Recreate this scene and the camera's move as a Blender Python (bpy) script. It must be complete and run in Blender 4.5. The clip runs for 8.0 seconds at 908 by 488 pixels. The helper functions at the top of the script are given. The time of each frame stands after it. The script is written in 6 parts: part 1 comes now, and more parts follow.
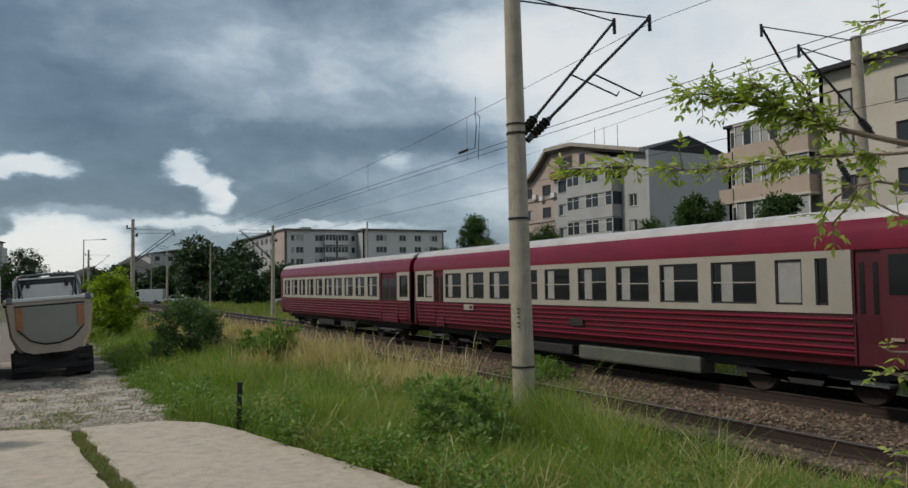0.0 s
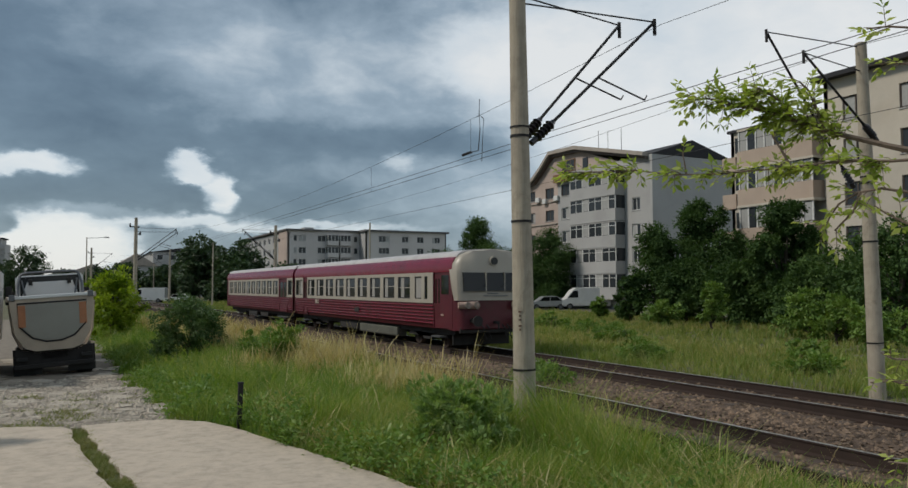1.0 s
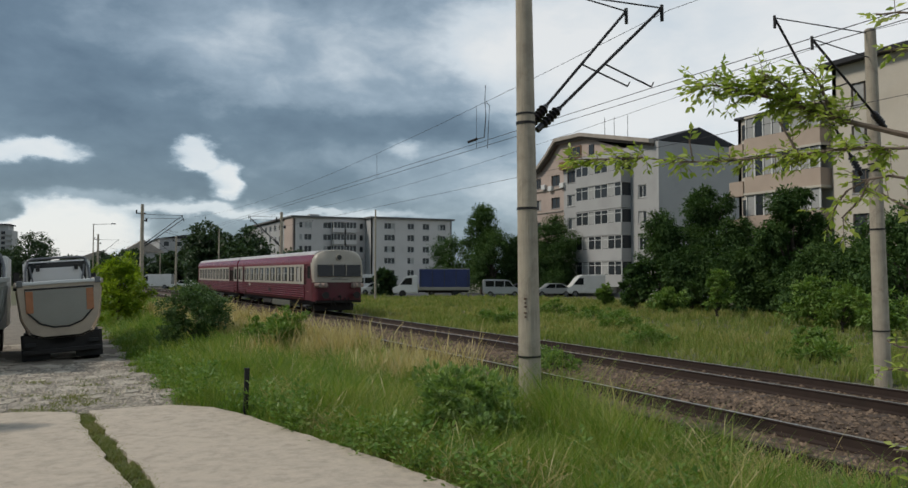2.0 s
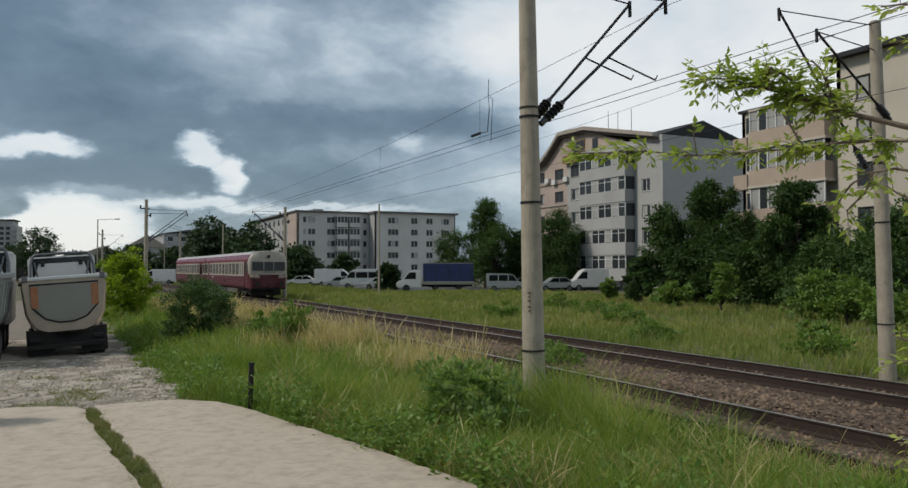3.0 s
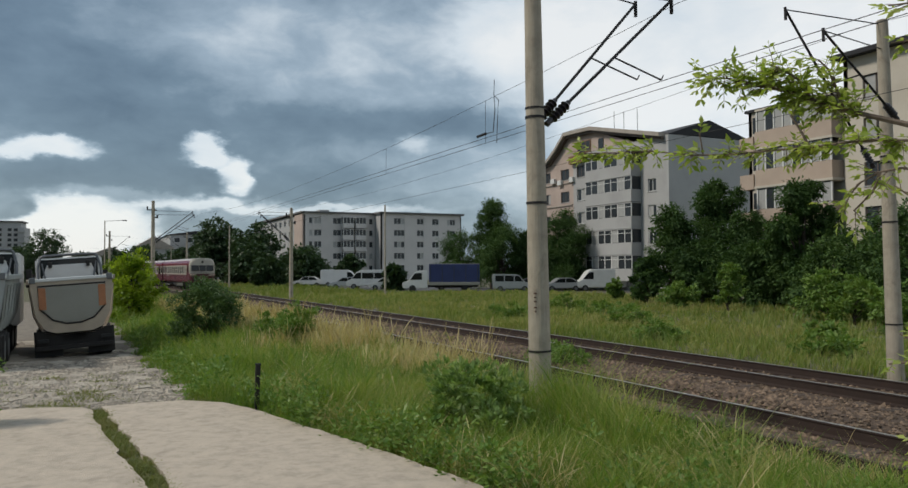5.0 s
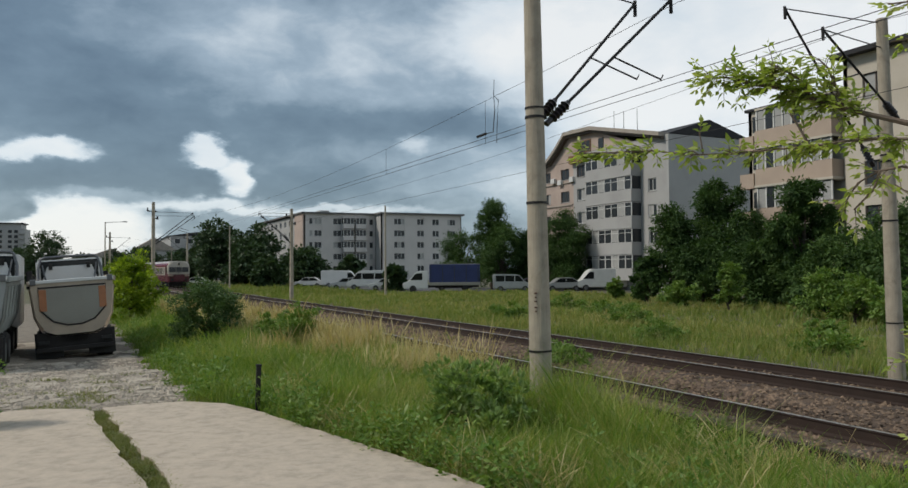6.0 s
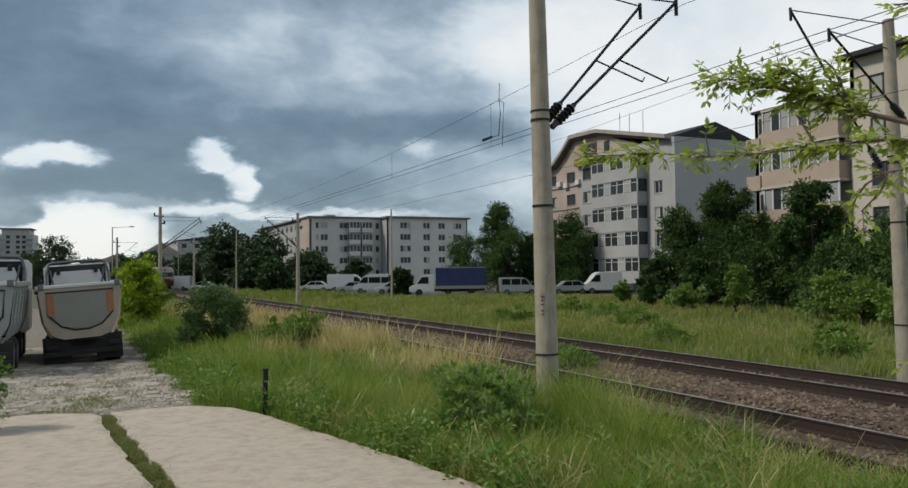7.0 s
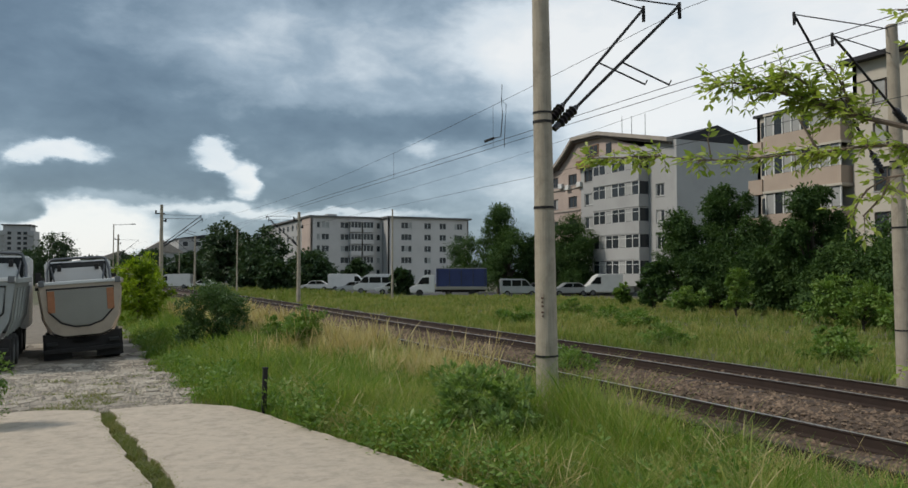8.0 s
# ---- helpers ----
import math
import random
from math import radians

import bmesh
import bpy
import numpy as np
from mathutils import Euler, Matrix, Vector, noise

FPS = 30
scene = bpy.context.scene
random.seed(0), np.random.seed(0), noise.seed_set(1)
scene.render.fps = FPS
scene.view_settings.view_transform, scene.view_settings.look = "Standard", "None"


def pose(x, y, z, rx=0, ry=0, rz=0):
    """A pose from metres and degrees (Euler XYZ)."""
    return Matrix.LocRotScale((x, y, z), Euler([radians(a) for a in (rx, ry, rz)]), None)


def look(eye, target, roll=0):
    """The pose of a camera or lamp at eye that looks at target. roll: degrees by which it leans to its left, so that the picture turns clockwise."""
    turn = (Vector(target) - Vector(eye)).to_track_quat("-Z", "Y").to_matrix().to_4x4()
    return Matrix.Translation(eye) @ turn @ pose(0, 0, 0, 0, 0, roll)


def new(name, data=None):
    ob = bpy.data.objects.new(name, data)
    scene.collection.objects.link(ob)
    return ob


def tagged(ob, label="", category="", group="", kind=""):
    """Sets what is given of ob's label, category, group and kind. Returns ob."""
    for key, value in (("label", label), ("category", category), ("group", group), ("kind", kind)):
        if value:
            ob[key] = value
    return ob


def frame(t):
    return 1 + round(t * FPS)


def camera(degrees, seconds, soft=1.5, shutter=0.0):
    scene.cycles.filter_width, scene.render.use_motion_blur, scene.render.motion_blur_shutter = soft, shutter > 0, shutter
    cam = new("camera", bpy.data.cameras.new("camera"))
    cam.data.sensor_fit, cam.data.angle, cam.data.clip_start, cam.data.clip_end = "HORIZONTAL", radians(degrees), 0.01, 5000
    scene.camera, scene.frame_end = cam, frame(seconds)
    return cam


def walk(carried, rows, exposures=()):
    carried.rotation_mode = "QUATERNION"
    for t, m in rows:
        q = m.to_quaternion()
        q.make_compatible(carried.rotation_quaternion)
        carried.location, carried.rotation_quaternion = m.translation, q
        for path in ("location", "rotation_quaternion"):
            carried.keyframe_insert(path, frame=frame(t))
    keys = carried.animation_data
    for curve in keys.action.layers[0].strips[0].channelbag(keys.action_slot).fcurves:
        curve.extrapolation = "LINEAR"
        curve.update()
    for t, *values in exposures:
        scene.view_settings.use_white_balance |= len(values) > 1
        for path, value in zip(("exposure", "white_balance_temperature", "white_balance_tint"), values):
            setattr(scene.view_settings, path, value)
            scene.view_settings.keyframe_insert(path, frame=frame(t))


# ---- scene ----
EYE_Z = 2.51
cam = camera(60, 8.0, soft=1.5)
walk(cam, [
    (0, pose(0, 0, EYE_Z, 92.969, 0.732, -27.150)),
    (0.5, pose(0, 0, EYE_Z, 93.130, 0.467, -27.015)),
    (1, pose(0, 0, EYE_Z, 93.116, 0.074, -27.002)),
    (1.5, pose(0, 0, EYE_Z, 92.640, -0.055, -26.747)),
    (3, pose(0, 0, EYE_Z, 91.755, 0.100, -26.334)),
    (3.5, pose(0, 0, EYE_Z, 91.829, 0.221, -26.124)),
    (4, pose(0, 0, EYE_Z, 91.805, 0.114, -26.034)),
    (4.5, pose(0, 0, EYE_Z, 91.798, 0.099, -25.942)),
    (6, pose(0, 0, EYE_Z, 91.814, 0.402, -25.870)),
    (6.5, pose(0, 0, EYE_Z, 91.843, 0.439, -25.766)),
    (7, pose(0, 0, EYE_Z, 92.072, 0.637, -25.419)),
    (7.5, pose(0, 0, EYE_Z, 92.036, 0.399, -25.465)),
    (8, pose(0, 0, EYE_Z, 92.126, 0.037, -25.371)),
], exposures=[(0, -0.04), (1.5, 0.0), (4, 0.09), (8, 0.15)])

# ---- sky and light ----
SUN_AZ, SUN_EL = -72.0, 46.0   # degrees clockwise from the track's direction, and above the horizon


def N(tree, kind, **values):
    node = tree.nodes.new(kind)
    for key, value in values.items():
        if key in node.inputs:
            node.inputs[key].default_value = value
        else:
            setattr(node, key, value)
    return node


def math_node(tree, op, a, b=None, c=None, clamp=False):
    node = tree.nodes.new("ShaderNodeMath")
    node.operation, node.use_clamp = op, clamp
    for n, v in enumerate((a, b, c)):
        if v is None:
            continue
        if isinstance(v, (int, float)):
            node.inputs[n].default_value = v
        else:
            tree.links.new(v, node.inputs[n])
    return node.outputs[0]


def ramp(tree, fac, stops, interpolation="LINEAR"):
    node = tree.nodes.new("ShaderNodeValToRGB")
    node.color_ramp.interpolation = interpolation
    while len(node.color_ramp.elements) < len(stops):
        node.color_ramp.elements.new(0.5)
    for el, (pos, col) in zip(node.color_ramp.elements, stops):
        el.position, el.color = pos, (*col, 1)
    tree.links.new(fac, node.inputs[0])
    return node.outputs[0]


def mix_rgb(tree, fac, a, b, blend="MIX"):
    node = tree.nodes.new("ShaderNodeMix")
    node.data_type, node.blend_type = "RGBA", blend
    for sock, v in ((node.inputs[0], fac), (node.inputs[6], a), (node.inputs[7], b)):
        if isinstance(v, (int, float)):
            sock.default_value = v
        elif isinstance(v, tuple):
            sock.default_value = (*v, 1)
        else:
            tree.links.new(v, sock)
    return node.outputs[2]


def make_sky():
    """Broken storm clouds: a grey-blue deck with torn bright gaps low down, over a Nishita sky."""
    world = bpy.data.worlds.new("storm_sky")
    scene.world = world
    world.use_nodes = True
    t = world.node_tree
    t.nodes.clear()
    out = t.nodes.new("ShaderNodeOutputWorld")
    bg = t.nodes.new("ShaderNodeBackground")
    sky = N(t, "ShaderNodeTexSky", sky_type="NISHITA", sun_disc=False, sun_elevation=radians(SUN_EL), sun_rotation=radians(SUN_AZ))
    co = t.nodes.new("ShaderNodeTexCoord")
    sep = t.nodes.new("ShaderNodeSeparateXYZ")
    t.links.new(co.outputs["Generated"], sep.inputs[0])
    x, y, z = sep.outputs
    az = math_node(t, "MULTIPLY", math_node(t, "ARCTAN2", x, y), 57.2958)
    el = math_node(t, "MULTIPLY", math_node(t, "ARCSINE", z), 57.2958)
    # billows, wider than high, and a warp that tears the edges
    comb = t.nodes.new("ShaderNodeCombineXYZ")
    t.links.new(x, comb.inputs[0])
    t.links.new(y, comb.inputs[1])
    t.links.new(math_node(t, "MULTIPLY", z, 1.9), comb.inputs[2])
    big = N(t, "ShaderNodeTexNoise", Scale=4.2, Detail=3.0, Roughness=0.5, Distortion=0.3)
    fine = N(t, "ShaderNodeTexNoise", Scale=13.0, Detail=6.0, Roughness=0.56, Distortion=0.25)
    warp = N(t, "ShaderNodeTexNoise", Scale=17.0, Detail=6.0, Roughness=0.6)
    for node in (big, fine, warp):
        t.links.new(comb.outputs[0], node.inputs["Vector"])
    tear = t.nodes.new("ShaderNodeSeparateColor")
    t.links.new(warp.outputs["Color"], tear.inputs[0])
    az_w = math_node(t, "ADD", az, math_node(t, "MULTIPLY", math_node(t, "SUBTRACT", tear.outputs[0], 0.5), 3.2))
    el_w = math_node(t, "ADD", el, math_node(t, "MULTIPLY", math_node(t, "SUBTRACT", tear.outputs[1], 0.5), 2.2))

    def blob(a0, e0, ra, re, soft):
        """1 inside a torn patch of sky round (a0, e0), 0 outside, in degrees."""
        da = math_node(t, "DIVIDE", math_node(t, "SUBTRACT", az_w, a0), ra)
        de = math_node(t, "DIVIDE", math_node(t, "SUBTRACT", el_w, e0), re)
        d = math_node(t, "SQRT", math_node(t, "ADD", math_node(t, "MULTIPLY", da, da), math_node(t, "MULTIPLY", de, de)))
        m = t.nodes.new("ShaderNodeMapRange")
        m.interpolation_type = "SMOOTHSTEP"
        for n, v in enumerate((1.0 + soft, 1.0 - soft, 0.0, 1.0)):
            m.inputs[n + 1].default_value = v
        t.links.new(d, m.inputs[0])
        return m.outputs[0]

    # light of the deck: grey-blue in the west, lighter towards the east
    lit = math_node(t, "ADD", math_node(t, "MULTIPLY", math_node(t, "SUBTRACT", big.outputs[0], 0.5), 0.40), 0.295)
    lit = math_node(t, "ADD", lit, math_node(t, "MULTIPLY", math_node(t, "SUBTRACT", fine.outputs[0], 0.5), 0.52))
    turn = t.nodes.new("ShaderNodeMapRange")
    turn.interpolation_type = "SMOOTHSTEP"
    for n, v in enumerate((30.0, 60.0, 0.0, 0.40)):
        turn.inputs[n + 1].default_value = v
    t.links.new(az, turn.inputs[0])
    lit = math_node(t, "ADD", lit, turn.outputs[0])
    for a0, e0, ra, re, add in SWELLS:
        lit = math_node(t, "ADD", lit, math_node(t, "MULTIPLY", blob(a0, e0, ra, re, 0.9), add))
    for a0, e0, ra, re, level, soft in GAPS + LOW_CLOUDS:
        inside = math_node(t, "ADD", math_node(t, "MULTIPLY", math_node(t, "SUBTRACT", fine.outputs[0], 0.5), 0.45), level)
        lit = math_node(t, "ADD", lit, math_node(t, "MULTIPLY", blob(a0, e0, ra, re, soft), math_node(t, "SUBTRACT", inside, lit)))
    deck = ramp(t, lit, [(0.0, (0.066, 0.104, 0.142)), (0.22, (0.115, 0.168, 0.215)), (0.45, (0.255, 0.325, 0.385)), (0.70, (0.55, 0.605, 0.64)), (1.0, (0.71, 0.72, 0.71))])
    # nothing below the horizon but dull ground light
    low = t.nodes.new("ShaderNodeMapRange")
    for n, v in enumerate((-3.0, -0.5, 0.0, 1.0)):
        low.inputs[n + 1].default_value = v
    t.links.new(el, low.inputs[0])
    col = mix_rgb(t, low.outputs[0], (0.10, 0.11, 0.09), deck)
    both = mix_rgb(t, 0.02, col, sky.outputs[0], "ADD")
    t.links.new(both, bg.inputs[0])
    bg.inputs[1].default_value = 1.0
    t.links.new(bg.outputs[0], out.inputs[0])


# soft swells of the deck: azimuth, elevation, half width, half height in degrees, added light
SWELLS = [
    (-2.2, 14.8, 6.6, 4.20, -0.14),
    (11.3, 13.1, 2.8, 1.90, 0.1),
    (19.1, 14.2, 2.5, 1.20, 0.1),
    (28.4, 15.1, 2.6, 1.60, 0.14),
    (7.4, 17.0, 5.7, 2.60, 0.1),
    (-0.2, 11.5, 8.9, 2.90, -0.1),
    (15.4, 16.1, 8.2, 3.40, 0.09),
    (23.3, 14.7, 8.0, 3.50, 0.13),
    (31.0, 17.8, 6.3, 2.70, 0.46),
    (35.6, 13.7, 6.2, 3.90, 0.34),
    (47.0, 14.5, 12.2, 6.20, 0.42),
    (20.0, 10.5, 10.8, 1.10, -0.13),
    (27.6, 10.4, 3.8, 1.00, -0.12),
    (16.6, 6.8, 6.1, 2.10, -0.14),
    (4.5, 7.4, 5.5, 2.20, -0.15),
    (7.5, 10.9, 9.1, 1.60, -0.08),
    (26.7, 7.3, 5.1, 1.70, 0.14),
    (30.9, 5.2, 5.0, 1.70, 0.22),
    (39.2, 9.1, 6.4, 2.80, 0.2),
]
# torn gaps, then low cloud before them: the same, then the light there and how soft the edge is
GAPS = [
    (-1.3, 7.9, 2.2, 0.70, 0.84, 0.45),
    (8.3, 8.1, 1.6, 1.10, 0.8, 0.3),
    (10.2, 6.5, 1.3, 1.20, 0.9, 0.35),
    (0.3, 2.7, 4.5, 2.20, 1.0, 0.3),
    (6.8, 4.5, 6.4, 0.50, 0.72, 0.6),
    (16.7, 4.3, 8.2, 0.30, 0.62, 0.6),
    (23.0, 9.1, 1.1, 0.60, 0.66, 0.8),
    (-3.1, 7.5, 1.3, 0.50, 0.8, 0.5),
]
LOW_CLOUDS = [
    (5.1, 6.4, 4.3, 0.90, 0.1, 0.35),
    (-2.3, 6.1, 3.1, 1.00, 0.16, 0.5),
    (-3.7, 4.2, 1.4, 0.90, 0.3, 0.3),
    (4.7, 8.2, 2.2, 1.60, 0.14, 0.6),
    (2.4, 5.0, 3.9, 0.40, 0.35, 0.8),
]
make_sky()

sun = new("sun", bpy.data.lights.new("sun", "SUN"))
sun.data.energy, sun.data.angle, sun.data.color = 2.3, radians(10), (1.0, 0.93, 0.82)
_a, _e = radians(SUN_AZ), radians(SUN_EL)
sun.matrix_world = look((0, 0, 60), (-math.sin(_a) * math.cos(_e) * 100, -math.cos(_a) * math.cos(_e) * 100, 60 - math.sin(_e) * 100))


# ---- materials ----
def mat(name, col, rough=0.7, metal=0.0, vary=0.25, scale=6.0, bump=0.15, fine=60.0, stretch=(1, 1, 1), dark=None, stain=0.0, stain_col=(0.1, 0.08, 0.06), island=0.0, spec=0.5):
    """A surface with patches at one scale, grain at a finer one, and stains with a shape of their own."""
    m = bpy.data.materials.new(name)
    m.use_nodes = True
    t = m.node_tree
    b = t.nodes["Principled BSDF"]
    co = t.nodes.new("ShaderNodeTexCoord")
    n1 = N(t, "ShaderNodeTexNoise", Scale=scale, Detail=5.0, Roughness=0.6)
    n2 = N(t, "ShaderNodeTexNoise", Scale=fine, Detail=4.0, Roughness=0.6)
    mp = N(t, "ShaderNodeMapping")
    mp.inputs["Scale"].default_value = stretch
    t.links.new(co.outputs["Object"], mp.inputs["Vector"])
    t.links.new(co.outputs["Object"], n1.inputs["Vector"])
    t.links.new(mp.outputs[0], n2.inputs["Vector"])
    dark = dark or tuple(c * (1 - vary) for c in col)
    light = tuple(min(1.0, c * (1 + vary * 0.6)) for c in col)
    c = ramp(t, n1.outputs[0], [(0.3, dark), (0.5, col), (0.72, light)])
    c = mix_rgb(t, 0.35 * min(1.0, vary * 3), c, ramp(t, n2.outputs[0], [(0.3, dark), (0.7, light)]))
    if stain:
        n3 = N(t, "ShaderNodeTexNoise", Scale=scale * 0.7, Detail=8.0, Roughness=0.7, Distortion=0.8)
        t.links.new(co.outputs["Object"], n3.inputs["Vector"])
        k = t.nodes.new("ShaderNodeMapRange")
        for i, v in enumerate((0.52, 0.68, 0.0, stain)):
            k.inputs[i + 1].default_value = v
        t.links.new(n3.outputs[0], k.inputs[0])
        c = mix_rgb(t, k.outputs[0], c, stain_col)
    if island:
        geo = t.nodes.new("ShaderNodeNewGeometry")
        inf = t.nodes.new("ShaderNodeObjectInfo")
        r = math_node(t, "FRACT", math_node(t, "ADD", geo.outputs["Random Per Island"], inf.outputs["Random"]))
        c = mix_rgb(t, 1.0, c, ramp(t, r, [(0.0, (1 - island,) * 3), (1.0, (1.0,) * 3)]), "MULTIPLY")
    t.links.new(c, b.inputs["Base Color"])
    b.inputs["Roughness"].default_value, b.inputs["Metallic"].default_value = rough, metal
    b.inputs["Specular IOR Level"].default_value = spec
    if bump:
        bp = N(t, "ShaderNodeBump", Strength=bump, Distance=0.02)
        t.links.new(n2.outputs[0], bp.inputs["Height"])
        t.links.new(bp.outputs[0], b.inputs["Normal"])
    return m


def leaf_mat(name, shades, patch=0.35, glow=0.35, gloss=0.45):
    """Leaves or blades: each its own shade, in patches of light and dry growth, and light comes through."""
    m = bpy.data.materials.new(name)
    m.use_nodes = True
    t = m.node_tree
    b = t.nodes["Principled BSDF"]
    geo = t.nodes.new("ShaderNodeNewGeometry")
    n1 = N(t, "ShaderNodeTexNoise", Scale=patch, Detail=4.0, Roughness=0.6)
    t.links.new(geo.outputs["Position"], n1.inputs["Vector"])
    f = math_node(t, "ADD", math_node(t, "MULTIPLY", geo.outputs["Random Per Island"], 0.55), math_node(t, "MULTIPLY", math_node(t, "SUBTRACT", n1.outputs[0], 0.28), 1.1))
    c = ramp(t, f, [(n / (len(shades) - 1), s) for n, s in enumerate(shades)])
    t.links.new(c, b.inputs["Base Color"])
    b.inputs["Roughness"].default_value = gloss
    b.inputs["Specular IOR Level"].default_value = 0.25
    tr = t.nodes.new("ShaderNodeBsdfTranslucent")
    t.links.new(mix_rgb(t, 1.0, c, (1.25, 1.3, 0.6), "MULTIPLY"), tr.inputs[0])
    mx = t.nodes.new("ShaderNodeMixShader")
    mx.inputs[0].default_value = glow
    t.links.new(b.outputs[0], mx.inputs[1])
    t.links.new(tr.outputs[0], mx.inputs[2])
    t.links.new(mx.outputs[0], t.nodes["Material Output"].inputs[0])
    return m


def glass(name, tint=(0.03, 0.035, 0.04), rough=0.06):
    """A window seen from outside in daylight: dark behind, mirror-like over it."""
    m = bpy.data.materials.new(name)
    m.use_nodes = True
    b = m.node_tree.nodes["Principled BSDF"]
    b.inputs["Base Color"].default_value = (*tint, 1)
    b.inputs["Roughness"].default_value = rough
    b.inputs["Specular IOR Level"].default_value = 0.3
    return m


M = {
    "soil": mat("soil", (0.10, 0.095, 0.05), 0.95, scale=0.6, fine=14, vary=0.5, bump=0.6, stain=0.6, stain_col=(0.05, 0.075, 0.018)),
    "concrete": mat("slab_concrete", (0.50, 0.425, 0.34), 0.92, scale=6.0, fine=60, vary=0.28, bump=0.9, stretch=(0.45, 1.5, 1), stain=0.5, stain_col=(0.30, 0.245, 0.195)),
    "rubble": mat("rubble", (0.46, 0.405, 0.33), 0.95, scale=2.5, fine=40, vary=0.35, bump=0.7, island=0.35),
    "lane": mat("broken_lane", (0.20, 0.17, 0.135), 0.95, scale=2.6, fine=9, vary=0.4, bump=1.0, stretch=(0.6, 2.0, 1), stain=0.8, stain_col=(0.11, 0.09, 0.065)),
    "asphalt": mat("asphalt", (0.075, 0.075, 0.078), 0.9, scale=0.5, fine=90, vary=0.3, bump=0.3),
    "ballast": mat("ballast_stone", (0.27, 0.19, 0.13), 0.95, scale=1.2, fine=30, vary=0.5, bump=0.8, island=0.8),
    "bed": mat("track_bed", (0.10, 0.066, 0.044), 0.98, scale=1.5, fine=22, vary=0.5, bump=1.0),
    "rail_rust": mat("rusty_rail", (0.030, 0.017, 0.012), 0.9, 0.0, scale=4, fine=80, vary=0.4, bump=0.3),
    "rail_top": mat("worn_steel", (0.48, 0.44, 0.40), 0.28, 0.9, scale=3, fine=120, vary=0.2, bump=0.05),
    "sleeper": mat("sleeper_wood", (0.085, 0.062, 0.048), 0.9, scale=3, fine=40, vary=0.4, bump=0.7, island=0.3),
    "pole": mat("pole_concrete", (0.37, 0.325, 0.255), 0.9, scale=2.2, fine=18, vary=0.38, bump=0.8, stretch=(3, 3, 0.12), stain=0.6, stain_col=(0.15, 0.125, 0.10)),
    "paint_mark": mat("faded_marking", (0.13, 0.07, 0.05), 0.8, scale=9, vary=0.4),
    "iron": mat("dark_iron", (0.03, 0.028, 0.028), 0.6, 0.6, scale=8, vary=0.3, bump=0.2),
    "steel": mat("galvanised_steel", (0.16, 0.165, 0.17), 0.5, 0.7, scale=8, vary=0.25, bump=0.1),
    "insulator": mat("brown_insulator", (0.022, 0.018, 0.02), 0.3, vary=0.2),
    "wire": mat("copper_wire", (0.05, 0.05, 0.05), 0.6, 0.5, vary=0.2, bump=0),
    "train_red": mat("railcar_red", (0.165, 0.006, 0.022), 0.24, scale=1.4, fine=40, vary=0.22, bump=0.03, stain=0.25, stain_col=(0.10, 0.022, 0.024)),
    "train_low": mat("dusty_red", (0.082, 0.006, 0.013), 0.5, scale=1.6, fine=30, vary=0.35, bump=0.08, stain=0.4, stain_col=(0.055, 0.028, 0.022)),
    "train_cream": mat("railcar_cream", (0.36, 0.325, 0.27), 0.4, scale=1.5, fine=30, vary=0.12, bump=0.03, stain=0.2, stain_col=(0.36, 0.31, 0.25)),
    "train_roof": mat("railcar_roof", (0.50, 0.47, 0.455), 0.4, 0.1, scale=1.2, fine=20, vary=0.2, bump=0.08, stain=0.35, stain_col=(0.24, 0.2, 0.19)),
    "pod": mat("dusty_pod", (0.36, 0.25, 0.20), 0.55, scale=4, vary=0.25, bump=0.05),
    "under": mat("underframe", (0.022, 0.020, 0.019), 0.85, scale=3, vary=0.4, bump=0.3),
    "tank": mat("dusty_tank", (0.09, 0.092, 0.075), 0.8, scale=2, vary=0.3, bump=0.1),
    "rubber": mat("rubber", (0.02, 0.02, 0.02), 0.75, scale=6, vary=0.3, bump=0.2),
    "glass": glass("window_glass", (0.014, 0.015, 0.016)),
    "cab_glass": glass("cab_glass", (0.012, 0.014, 0.015)),
    "curtain": mat("grey_curtain", (0.30, 0.29, 0.27), 0.9, scale=3, vary=0.2),
    "lamp_glass": mat("lamp_glass", (0.24, 0.20, 0.17), 0.15, vary=0.1, bump=0),
}


# ---- builders ----
def part(name, bm, material, parent=None, label="", smooth=False):
    me = bpy.data.meshes.new(name)
    bm.normal_update()
    bm.to_mesh(me)
    bm.free()
    me.materials.append(material)
    if smooth:
        me.shade_smooth()
        me.set_sharp_from_angle(angle=radians(38))
    ob = new(name, me)
    ob.parent = parent
    return tagged(ob, label) if label else ob


def thing(name, label, category, m=None, group="", kind=""):
    ob = new(name)
    ob.empty_display_size = 0.2
    if m is not None:
        ob.matrix_basis = m
    return tagged(ob, label, category, group, kind)


